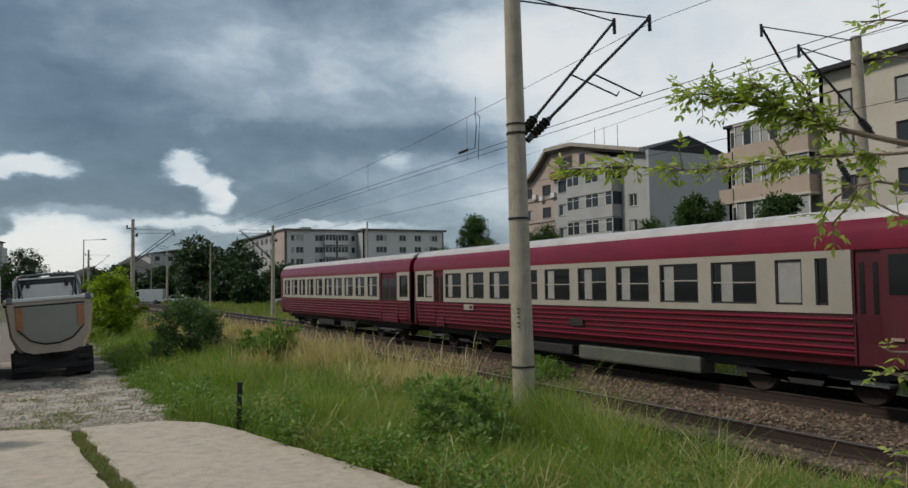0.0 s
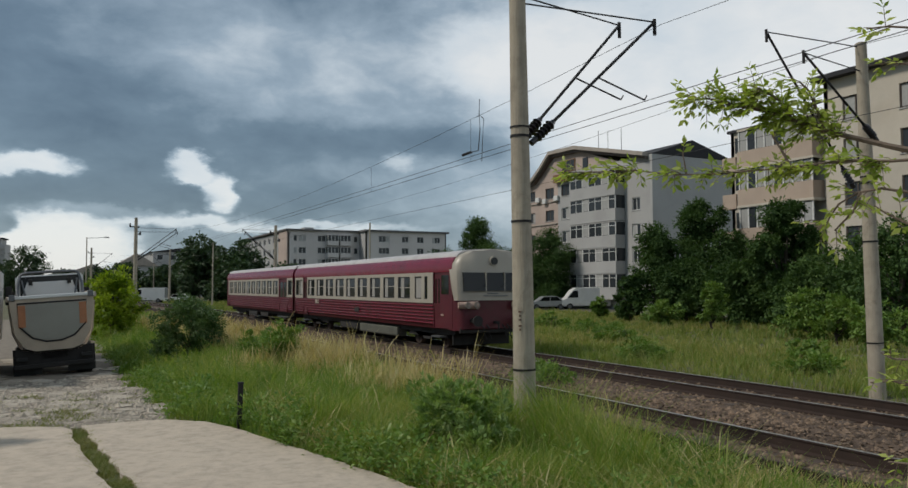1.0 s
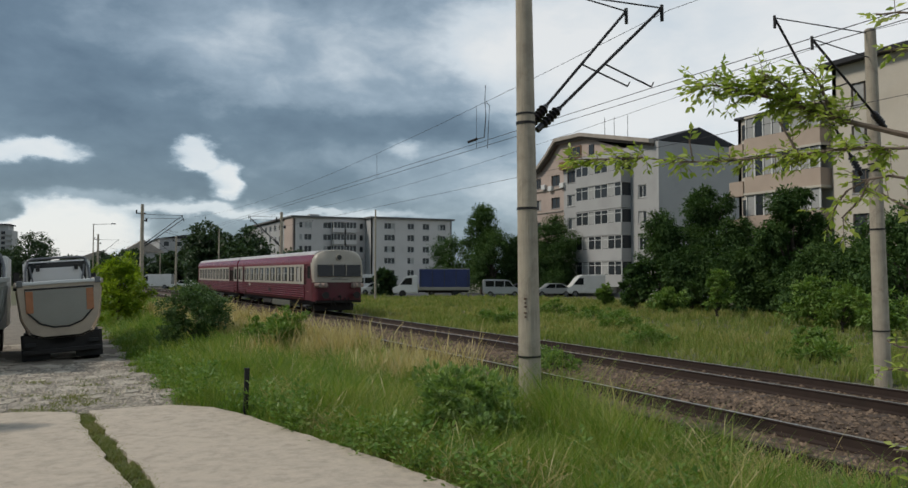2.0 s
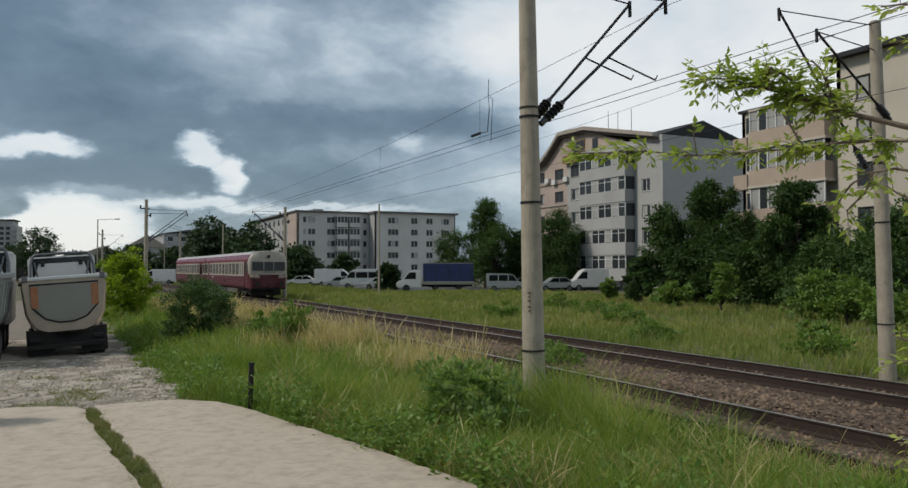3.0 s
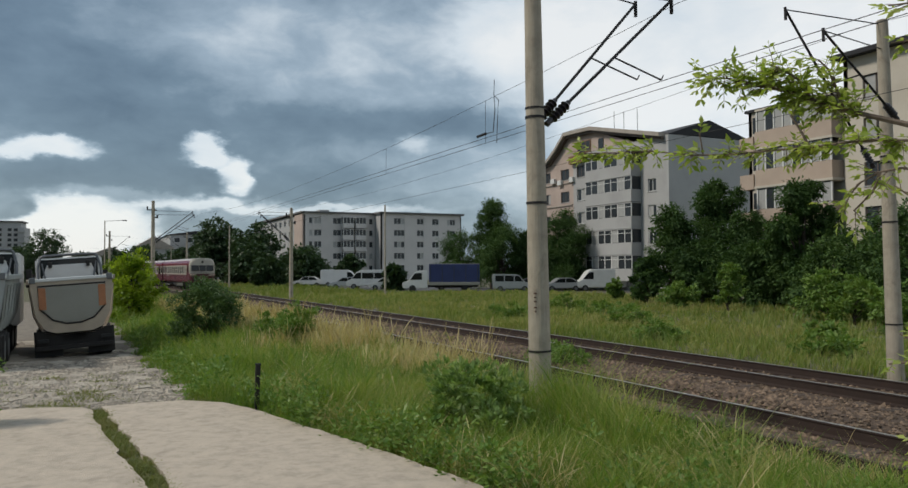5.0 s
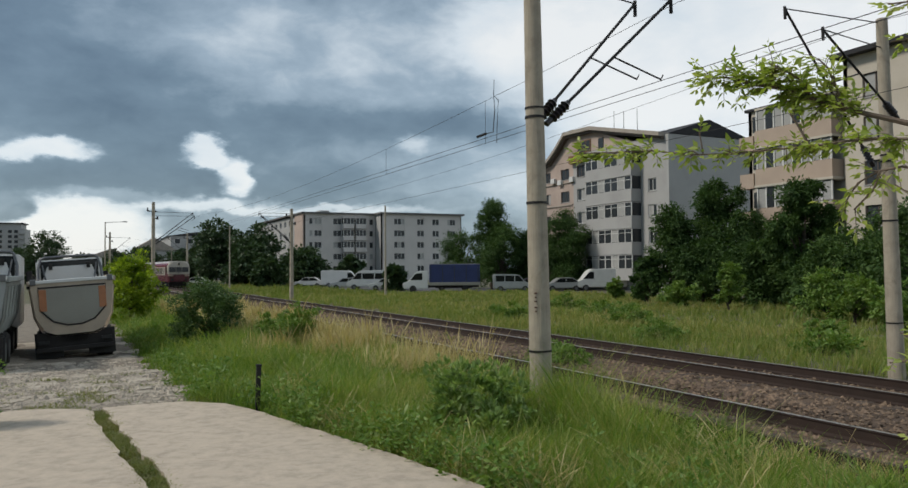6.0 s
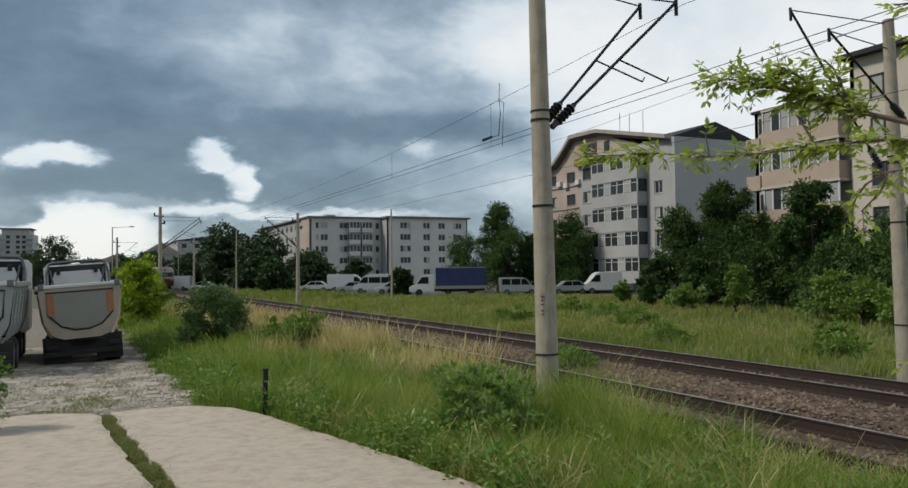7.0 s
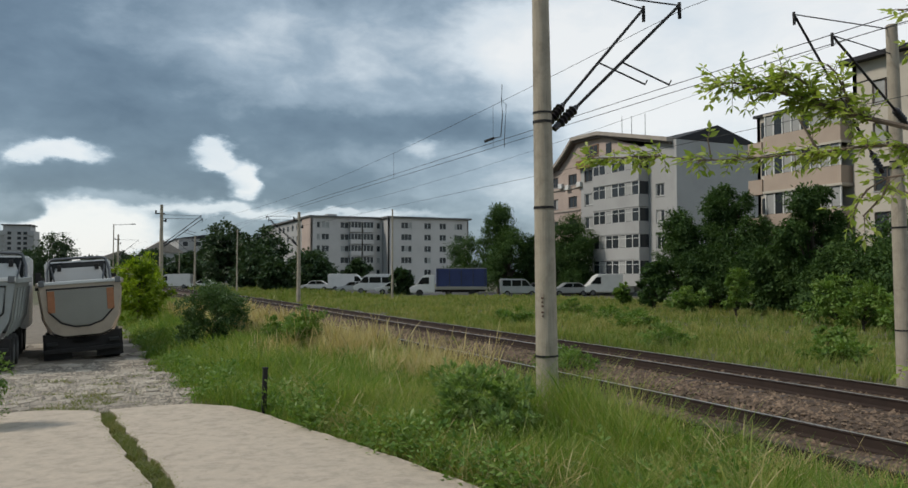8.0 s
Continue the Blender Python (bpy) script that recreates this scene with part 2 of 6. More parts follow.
def box(bm, x0, x1, y0, y1, z0, z1, bevel=0.0, m=None):
    mid, size = ((x0 + x1) / 2, (y0 + y1) / 2, (z0 + z1) / 2), (x1 - x0, y1 - y0, z1 - z0)
    mm = Matrix.LocRotScale(mid, None, size)
    vs = bmesh.ops.create_cube(bm, size=1.0, matrix=(m @ mm if m else mm))["verts"]
    if bevel:
        es = list({e for v in vs for e in v.link_edges})
        bmesh.ops.bevel(bm, geom=es, offset=bevel, segments=2, affect="EDGES", profile=0.5)
    return bm


def rod(bm, p0, p1, r0, r1=None, seg=10):
    p0, p1 = Vector(p0), Vector(p1)
    r1 = r0 if r1 is None else r1
    d = p1 - p0
    m = Matrix.Translation((p0 + p1) / 2) @ d.to_track_quat("Z", "Y").to_matrix().to_4x4()
    bmesh.ops.create_cone(bm, cap_ends=True, segments=seg, radius1=r0, radius2=r1, depth=d.length, matrix=m)
    return bm


def tube(bm, pts, r, seg=6):
    """A round bar along points; r is one radius or one for each point."""
    pts = [Vector(p) for p in pts]
    rs = [r] * len(pts) if isinstance(r, (int, float)) else r
    rings = []
    for n, p in enumerate(pts):
        d = (pts[min(n + 1, len(pts) - 1)] - pts[max(n - 1, 0)]).normalized()
        q = d.to_track_quat("Z", "Y")
        rings.append([bm.verts.new(p + q @ Vector((math.cos(a) * rs[n], math.sin(a) * rs[n], 0))) for a in (2 * math.pi * k / seg for k in range(seg))])
    for a, b in zip(rings, rings[1:]):
        for k in range(seg):
            bm.faces.new((a[k], a[(k + 1) % seg], b[(k + 1) % seg], b[k]))
    bm.faces.new(list(reversed(rings[0])))
    bm.faces.new(rings[-1])
    return bm


def prism(bm, outline, y0, y1, axis="y"):
    """A closed outline, in (x, z), (y, z) or (x, y), drawn out along the other axis."""
    put = {"y": lambda a, b, c: (a, c, b), "x": lambda a, b, c: (c, a, b), "z": lambda a, b, c: (a, b, c)}[axis]
    lo = [bm.verts.new(put(a, b, y0)) for a, b in outline]
    hi = [bm.verts.new(put(a, b, y1)) for a, b in outline]
    n = len(outline)
    for k in range(n):
        bm.faces.new((lo[k], lo[(k + 1) % n], hi[(k + 1) % n], hi[k]))
    bm.faces.new(list(reversed(lo)))
    bm.faces.new(hi)
    bmesh.ops.recalc_face_normals(bm, faces=bm.faces)
    return bm


def smooth01(a, b, v):
    k = min(1.0, max(0.0, (v - a) / (b - a)))
    return k * k * (3 - 2 * k)


# ---- ground ----
RAIL_Z = 0.30
NEAR_X, FAR_X, GAUGE = 8.98, 13.67, 1.507
BEND_Y, BEND_R = 75.0, 675.0


def track_point(x, y):
    """A place beside the track, x to the side of the line and y along it: straight, then a slow left bend."""
    if y <= BEND_Y:
        return x, y, 0.0
    a = (y - BEND_Y) / BEND_R
    r = BEND_R + x
    return -BEND_R + r * math.cos(a), BEND_Y + r * math.sin(a), math.degrees(a)


def lane_z(y):
    if y < 13.5:
        return 0.34
    return 0.34 - 0.76 * smooth01(11.5, 29.0, y)


def ground_z(x, y):
    z = 0.06
    side = smooth01(5.4, 2.2, x) if x > 2.2 else 1.0
    near = lane_z(y) * (1 - smooth01(60, 140, y))
    z = z + (near - z) * side
    bed = smooth01(7.0, 7.6, x) * (1 - smooth01(15.6, 16.4, x))
    if y < 90:
        z -= 0.13 * bed
    z += (1 - bed) * 0.05 * noise.noise((x * 0.35, y * 0.35, 0)) * smooth01(2.0, 5.0, x)
    return z


def make_ground():
    xs = [-1600, -700, -300, -150, -80, -40, -22, -14, -9] + [-6 + 0.5 * n for n in range(57)] + [23.5, 25, 27, 30, 34, 40, 50, 65, 90, 140, 250, 500, 1000, 2200]
    ys = [-1500, -600, -200, -80, -40, -20, -10, -5] + [-3 + 0.6 * n for n in range(60)] + [34 + 2.0 * n for n in range(30)] + [96, 105, 120, 140, 170, 220, 300, 450, 700, 1200, 2500]
    bm = bmesh.new()
    grid = [[bm.verts.new((x, y, ground_z(x, y))) for x in xs] for y in ys]
    for a, b in zip(grid, grid[1:]):
        for k in range(len(xs) - 1):
            bm.faces.new((a[k], a[k + 1], b[k + 1], b[k]))
    tagged(part("ground", bm, M["soil"], smooth=True), "grassy earth beside a railway line", "ground", kind="structure")


make_ground()


def make_track(cx, name, label):
    track = thing(name, label, "railway track", kind="structure")
    stations = [-30, 0, 20, 40, 60, BEND_Y] + [BEND_Y + 6 * n for n in range(1, 22)]
    # rails: foot, web, head
    foot = [(-0.07, -0.22), (0.07, -0.22), (0.07, -0.19), (0.02, -0.16), (0.02, -0.045), (0.036, -0.03), (0.036, -0.004), (-0.036, -0.004), (-0.036, -0.03), (-0.02, -0.045), (-0.02, -0.16), (-0.07, -0.19)]
    head = [(-0.036, -0.004), (0.036, -0.004), (0.028, 0.0), (-0.028, 0.0)]
    for side in (-1, 1):
        rail = None
        for nm, outline, material in (("rail", foot, M["rail_rust"]), ("rail_head", head, M["rail_top"])):
            bm = bmesh.new()
            rings = []
            for s in stations:
                ring = []
                for a, b in outline:
                    px, py, _ = track_point(cx + side * GAUGE / 2 + a, s)
                    ring.append(bm.verts.new((px, py, RAIL_Z + b)))
                rings.append(ring)
            n = len(outline)
            for r0, r1 in zip(rings, rings[1:]):
                for k in range(n):
                    bm.faces.new((r0[k], r0[(k + 1) % n], r1[(k + 1) % n], r1[k]))
            bmesh.ops.recalc_face_normals(bm, faces=bm.faces)
            worn = M["rail_rust"] if cx == NEAR_X and side < 0 else material
            ob = part(nm, bm, worn, rail or track, "rusty steel rail" if rail is None else "worn running surface")
            rail = rail or ob
    # sleepers near the camera one by one, the rest joined
    bm = box(bmesh.new(), -1.28, 1.28, -0.125, 0.125, -0.14, 0.0, 0.015)
    first = part("sleeper", bm, M["sleeper"], track, "weathered dark sleeper")
    far = bmesh.new()
    n = 0
    s = -6.0
    while s < 170:
        px, py, turn = track_point(cx, s)
        z = RAIL_Z - 0.215 + random.uniform(-0.01, 0.01)
        if s < 60:
            ob = first if n == 0 else first.copy()
            if n:
                scene.collection.objects.link(ob)
            ob.matrix_basis = pose(px, py, z, 0, 0, turn + random.uniform(-1, 1))
            n += 1
        else:
            box(far, -1.28, 1.28, -0.125, 0.125, -0.14, 0.0, m=pose(px, py, z, 0, 0, turn))
        s += 0.62
    tagged(part("sleepers_far", far, M["sleeper"], track), kind="stuff")
    return track


make_track(NEAR_X, "railway_track_1", "rusty single track on worn ballast beside tall grass")
make_track(FAR_X, "railway_track_2", "main running track with shiny rails on brown ballast")


def stones(name, count, x0, x1, y0, y1, z, r0, r1, material, label, follow=False):
    """Loose stones strewn over a strip, thinning out with distance."""
    rng = np.random.default_rng(5)
    base = np.array([(1, 0, 0), (-1, 0, 0), (0, 1, 0), (0, -1, 0), (0, 0, 1), (0, 0, -1)], float)
    tri = np.array([(0, 2, 4), (2, 1, 4), (1, 3, 4), (3, 0, 4), (2, 0, 5), (1, 2, 5), (3, 1, 5), (0, 3, 5)])
    y = y0 + (y1 - y0) * rng.random(count) ** 1.8
    x = x0 + (x1 - x0) * rng.random(count)
    r = r0 + (r1 - r0) * rng.random(count) ** 2
    r = r * (1 + y / 40)
    v = base[None] * (0.6 + 0.8 * rng.random((count, 6, 1))) * r[:, None, None]
    a = rng.random(count) * 6.28
    ca, sa = np.cos(a)[:, None], np.sin(a)[:, None]
    vx, vy = v[..., 0] * ca - v[..., 1] * sa, v[..., 0] * sa + v[..., 1] * ca
    zz = z + rng.random(count) * 0.02
    if follow:
        zz = zz + np.array([ground_z(a, b) for a, b in zip(x, y)])
    verts = np.stack([vx + x[:, None], vy + y[:, None], v[..., 2] * 0.7 + zz[:, None]], -1).reshape(-1, 3)
    faces = (tri[None] + 6 * np.arange(count)[:, None, None]).reshape(-1, 3)
    me = bpy.data.meshes.new(name)
    me.from_pydata(verts.tolist(), [], faces.tolist())
    me.materials.append(material)
    return tagged(new(name, me), label, "ballast", kind="stuff")


def make_bed():
    bm = bmesh.new()
    rows = []
    for s in [-30, -10] + [2.5 * n for n in range(-3, 30)] + [75 + 6 * n for n in range(1, 22)]:
        row = []
        for n in range(28):
            x = 7.25 + n * 0.32
            z = 0.075 - 0.05 * (abs(math.sin(n * 0.4)) > 0.9) + 0.02 * noise.noise((x * 2, s * 2, 1))
            if n in (0, 27):
                z = 0.0
            px, py, _ = track_point(x, s)
            row.append(bm.verts.new((px, py, z)))
        rows.append(row)
    for a, b in zip(rows, rows[1:]):
        for k in range(27):
            bm.faces.new((a[k], a[k + 1], b[k + 1], b[k]))
    tagged(part("ballast_bed", bm, M["bed"], smooth=True), "brown crushed-stone bed under the two tracks", "ballast", kind="structure")
    stones("ballast_stones", 52000, 7.35, 15.7, -1.0, 60.0, 0.07, 0.018, 0.050, M["ballast"], "loose brown ballast stones between the rails")


make_bed()


# ---- concrete slabs and broken lane ----
def make_slabs():
    drive = thing("concrete_driveway", "pale worn concrete slabs with a grassy joint", "driveway", kind="structure")
    right = [(3.85, 5.0), (3.59, 6.97), (3.34, 8.33), (2.95, 10.1), (2.50, 12.1), (2.20, 12.9), (1.65, 13.42)]
    joint = [(0.95, 5.0), (0.93, 6.97), (0.86, 8.33), (0.70, 10.1), (0.52, 12.1), (0.46, 12.9), (0.42, 13.42)]
    for n, (outline) in enumerate((
        [(0.97, -3.0), (4.6, -3.0), (4.3, 2.0)] + right + [(1.0, 13.46)] + [(x + 0.03, y) for x, y in reversed(joint)],
        [(-3.6, -3.0), (0.68, -3.0)] + [(x - 0.18 + 0.03 * math.sin(y * 3), y) for x, y in joint[:-1]] + [(0.2, 13.42), (-0.6, 13.8), (-1.6, 13.6), (-3.6, 13.4)],
    )):
        # break up long edges so that they crumble
        rough = []
        for (ax, ay), (bx, by) in zip(outline, outline[1:] + outline[:1]):
            steps = max(1, int(math.hypot(bx - ax, by - ay) / 0.16)) if ay > 2 and by > 2 else 1
            for k in range(steps):
                px, py = ax + (bx - ax) * k / steps, ay + (by - ay) * k / steps
                chip = 0.075 if abs(px - 0.6) < 0.9 else 0.03
                rough.append((px + chip * noise.noise((px * 3 + n * 9, py * 3.1, 0)) + chip * 0.6 * noise.noise((px * 9, py * 9, n)), py + 0.05 * noise.noise((px * 4, py * 4, 3))))
        bm = bmesh.new()
        prism(bm, rough, 0.2, 0.40, "z")
        part("slab", bm, M["concrete"], drive, "cracked concrete slab")
    lane = thing("broken_lane", "broken cobbled concrete lane sloping to parked trucks", "road", kind="structure")
    rng = random.Random(3)
    shapes = []
    for k in range(6):
        bm = bmesh.new()
        sides = rng.choice((5, 6, 7))
        prism(bm, [(math.cos(a) * rng.uniform(0.75, 1.1), math.sin(a) * rng.uniform(0.7, 1.0)) for a in (2 * math.pi * i / sides for i in range(sides))], -0.08, 0.0, "z")
        me = bpy.data.meshes.new("paving_stone")
        bm.to_mesh(me)
        bm.free()
        me.materials.append(M["rubble"])
        shapes.append(me)
    count = 0
    y = 13.75
    while y < 40 and count < 300:
        size = 0.125 + 0.018 * (y - 13)
        x = -3.4
        while x < 2.0 + 0.25 * math.sin(y * 1.7):
            if rng.random() < 0.62 and not (-0.1 < x < 0.55 and y < 16.5 and rng.random() < 0.8):
                ob = new("paving_stone", shapes[rng.randrange(6)])
                s = size * rng.uniform(0.8, 1.25)
                ob.matrix_basis = pose(x + rng.uniform(-.05, .05), y + rng.uniform(-.08, .08), ground_z(x, y) + 0.03 + rng.uniform(-.015, .015), rng.uniform(-2, 2), rng.uniform(-2, 2), rng.uniform(0, 360)) @ Matrix.Diagonal((s * 1.2, s, 1, 1))
                ob.parent = lane
                count += 1
            x += size * 2.05
        y += size * 1.75
    bm = bmesh.new()
    ys = [13.4, 15, 17, 19, 22, 25, 28, 32, 38, 46, 60, 80]
    rows = [[bm.verts.new((x, yy, ground_z(x, yy) + 0.02)) for x in (-9, -6, -3, -1, 0.5, 1.6, 2.3 + 0.3 * math.sin(yy))] for yy in ys]
    for a, b in zip(rows, rows[1:]):
        for k in range(6):
            bm.faces.new((a[k], a[k + 1], b[k + 1], b[k]))
    stones("lane_rubble", 5200, -3.4, 2.1, 13.5, 28.0, 0.005, 0.012, 0.06, M["rubble"], "crumbled pale rubble over the broken lane", True)
    part("lane_surface", bm, M["lane"], lane, "dusty grey lane surface", smooth=True)


make_slabs()


# ---- overhead line ----
WIRES = thing("overhead_wires", "dark overhead contact and carrier wires above the tracks", "wires", kind="structure")


def line_pole(x, y, top, side, reach, arms, lean=0.0, base=0.0, cap=True, detail=True):
    """A round tapered concrete mast with a slanting bracket that carries the wires on the given side (+1: larger x)."""
    pole = thing("catenary_pole", "tapered concrete railway mast with slanting steel brackets", "pole", pose(x, y, base, 0, lean, 0), "railway masts")
    h = top - base
    bm = bmesh.new()
    rod(bm, (0, 0, -0.3), (0, 0, h), 0.178, 0.118, 20)
    bmesh.ops.bevel(bm, geom=[e for e in bm.edges if all(v.co.z > h - 0.01 for v in e.verts)], offset=0.02, segments=2, affect="EDGES")
    part("mast", bm, M["pole"], pole, "weathered grey concrete shaft", smooth=True)
    radius = lambda z: 0.178 + (0.118 - 0.178) * (z + 0.3) / (h + 0.3)
    if not detail:
        bm = box(bmesh.new(), -0.45, 0.25, -0.05, 0.05, h - 0.75, h - 0.67)
        rod(bm, (-0.42, 0, h - 0.7), (-0.42, 0, h - 0.45), 0.06)
        rod(bm, (0.3, 0, h - 1.35), (0.3, 0, h - 1.1), 0.07)
        box(bm, 0.0, 0.32, -0.04, 0.04, h - 1.3, h - 1.22)
        part("cross_arm", bm, M["iron"], pole, "short iron arm with insulators")
    if detail:
        for z, t in ((1.27, 0.014), (3.5, 0.018), (4.80, 0.02), (4.94, 0.014)):
            bm = rod(bmesh.new(), (0, 0, z - t), (0, 0, z + t), radius(z) + 0.010, seg=20)
            part("band", bm, M["iron"], pole, "iron clamp band")
        # unreadable numbers painted down the shaft
        toward = Vector((-x, -y, 0)).normalized()
        across = Vector((-toward.y, toward.x, 0))
        for dz, w in ((2.14, 0.045), (2.08, 0.03), (2.02, 0.04), (1.93, 0.045), (1.87, 0.03)) if x < 10 else ():
            c = toward * (radius(dz) + 0.002) - across * 0.05
            bm = box(bmesh.new(), -w / 2, w / 2, -0.004, 0.004, -0.012, 0.012, m=Matrix.Translation((c.x, c.y, dz)) @ Matrix.Rotation(math.atan2(across.y, across.x), 4, "Z"))
            part("number_bar", bm, M["paint_mark"], pole, "faded painted number bar")
    for root_y, z0, dy, out, rise in arms:
        bm = bmesh.new()
        root, tip = Vector((side * 0.17, root_y, z0)), Vector((side * out, dy, z0 + rise))
        d = (tip - root).normalized()
        rod(bm, root, tip, 0.026, seg=8)
        arm = part("bracket", bm, M["iron"], pole, "slanting dark steel bracket tube")
        bm = bmesh.new()
        rod(bm, root, root + d * 0.12, 0.05)
        for k in range(5):
            c = root + d * (0.16 + 0.075 * k)
            rod(bm, c, c + d * 0.035, 0.085, 0.06, 12)
        rod(bm, root + d * 0.15, root + d * 0.55, 0.042)
        part("insulator", bm, M["insulator"], arm, "ribbed dark insulator")
        # steady arm
        mid = root + (tip - root) * 0.52
        bm = bmesh.new()
        rod(bm, mid, mid + Vector((side * 0.95, 0, -0.28)), 0.016, seg=6)
        rod(bm, mid + Vector((side * 0.95, 0, -0.28)), mid + Vector((side * 1.0, 0, -0.20)), 0.012, seg=6)
        part("steady_arm", bm, M["iron"], arm)
        bm = bmesh.new()
        rod(bm, tip + Vector((0, 0, 0.05)), tip + Vector((0, 0, -0.22)), 0.03, seg=8)
        part("wire_clamp", bm, M["iron"], arm)
        bm = rod(bmesh.new(), (0, 0, min(h - 0.1, z0 + rise - 0.02)), tip, 0.014, seg=6)
        part("tie_bar", bm, M["iron"], arm)
    return pole


def wire(points, r=0.009, sag=0.0, name="wire"):
    pts = []
    for a, b in zip(points, points[1:]):
        a, b = Vector(a), Vector(b)
        for k in range(12):
            f = k / 12
            pts.append(a.lerp(b, f) - Vector((0, 0, sag * 4 * f * (1 - f))))
    pts.append(Vector(points[-1]))
    return part(name, tube(bmesh.new(), pts, r, 5), M["wire"], WIRES)


def make_line():
    # masts on the near side carry the near wires, those beyond carry the far ones
    line_pole(6.38, 10.15, 7.9, 1, 2.4, ((0.22, 4.78, 0.55, 2.42, 2.24), (-0.05, 4.70, -0.12, 2.62, 2.20)), lean=-0.9, base=0.0)
    line_pole(16.2, 11.3, 7.95, -1, 2.5, ((0.22, 4.72, 0.39, 2.53, 3.29), (-0.39, 5.68, -0.51, 2.53, 1.64)), lean=-1.6, base=0.0)
    line_pole(5.6, 64.8, 7.85, 1, 2.9, ((0.2, 4.8, 0.5, 3.0, 2.3), (-0.1, 4.6, -0.3, 3.0, 2.2)), base=0.0, detail=False)
    line_pole(16.3, 64.4, 7.6, -1, 2.5, ((0.15, 5.0, 0.4, 2.6, 2.2), (-0.15, 4.8, -0.4, 2.6, 2.1)), base=0.0, detail=False)
    px, py, _ = track_point(16.3, 118)
    line_pole(px, py, 7.9, -1, 2.5, ((0.15, 5.0, 0.4, 2.6, 2.2),), base=0.0, detail=False)
    px, py, _ = track_point(6.0, 118)
    line_pole(px, py, 7.9, 1, 2.5, ((0.15, 5.0, 0.4, 2.6, 2.2),), base=0.0, detail=False)
    spans = [-45, 10.2, 65, 118, 170]
    for x, dz in ((8.98, 0.0), (13.67, 0.15)):
        for side in ((-0.18, 0.18) if x < 10 else (0.0,)):
            low = [(*track_point(x + side, s)[:2], 5.62 + dz) for s in spans]
            wire(low, 0.0065, 0.03, "contact_wire")
            if side >= 0:
                top = [(*track_point(x + side * 1.2, s)[:2], 7.0 + dz) for s in spans]
                wire(top, 0.005, 0.75, "carrier_wire")
            for a, b in zip(spans, spans[1:]):
                for k in range(1, 8):
                    f = k / 8
                    s = a + (b - a) * f
                    px, py, _ = track_point(x + side, s)
                    bm = rod(bmesh.new(), (px, py, 5.61 + dz), (px, py, 7.0 + dz - 3.0 * f * (1 - f)), 0.005, seg=4)
                    if abs(s) < 30 and x < 10 and side > 0:
                        part("dropper", bm, M["wire"], WIRES)
                    else:
                        bm.free()
    # loose jumper between carrier and contact wire
    bm = tube(bmesh.new(), [(9.10, 16.48, 7.05), (9.10, 16.51, 6.68), (9.10, 16.46, 6.32), (9.10, 16.55, 5.80), (9.10, 16.96, 5.82)], 0.012, 6)
    part("jumper", bm, M["wire"], WIRES)
    bm = tube(bmesh.new(), [(9.10, 16.43, 6.62), (9.10, 16.28, 6.53), (9.10, 16.34, 6.02), (9.10, 16.38, 5.51)], 0.009, 6)
    part("jumper", bm, M["wire"], WIRES)
    bm = rod(bmesh.new(), (9.10, 16.93, 5.82), (9.10, 17.36, 5.81), 0.035, seg=8)
    part("turnbuckle", bm, M["iron"], WIRES)


make_line()


# ---- railcar ----
def loft(bm, sections):
    """Closed rings of equal count joined one to the next, with ends."""
    rings = [[bm.verts.new(p) for p in s] for s in sections]
    n = len(rings[0])
    for a, b in zip(rings, rings[1:]):
        for k in range(n):
            bm.faces.new((a[k], a[(k + 1) % n], b[(k + 1) % n], b[k]))
    bm.faces.new(list(reversed(rings[0])))
    bm.faces.new(rings[-1])
    bmesh.ops.recalc_face_normals(bm, faces=bm.faces)
    return bm


def arc_roof(half, z0, z1, n=14):
    """Points over the roof from the right eave to the left one, (x, z)."""
    return [(half * math.copysign(abs(math.cos(a)) ** 0.75, math.cos(a)), z0 + (z1 - z0) * math.sin(a) ** 0.85) for a in (math.pi * k / n for k in range(n + 1))]


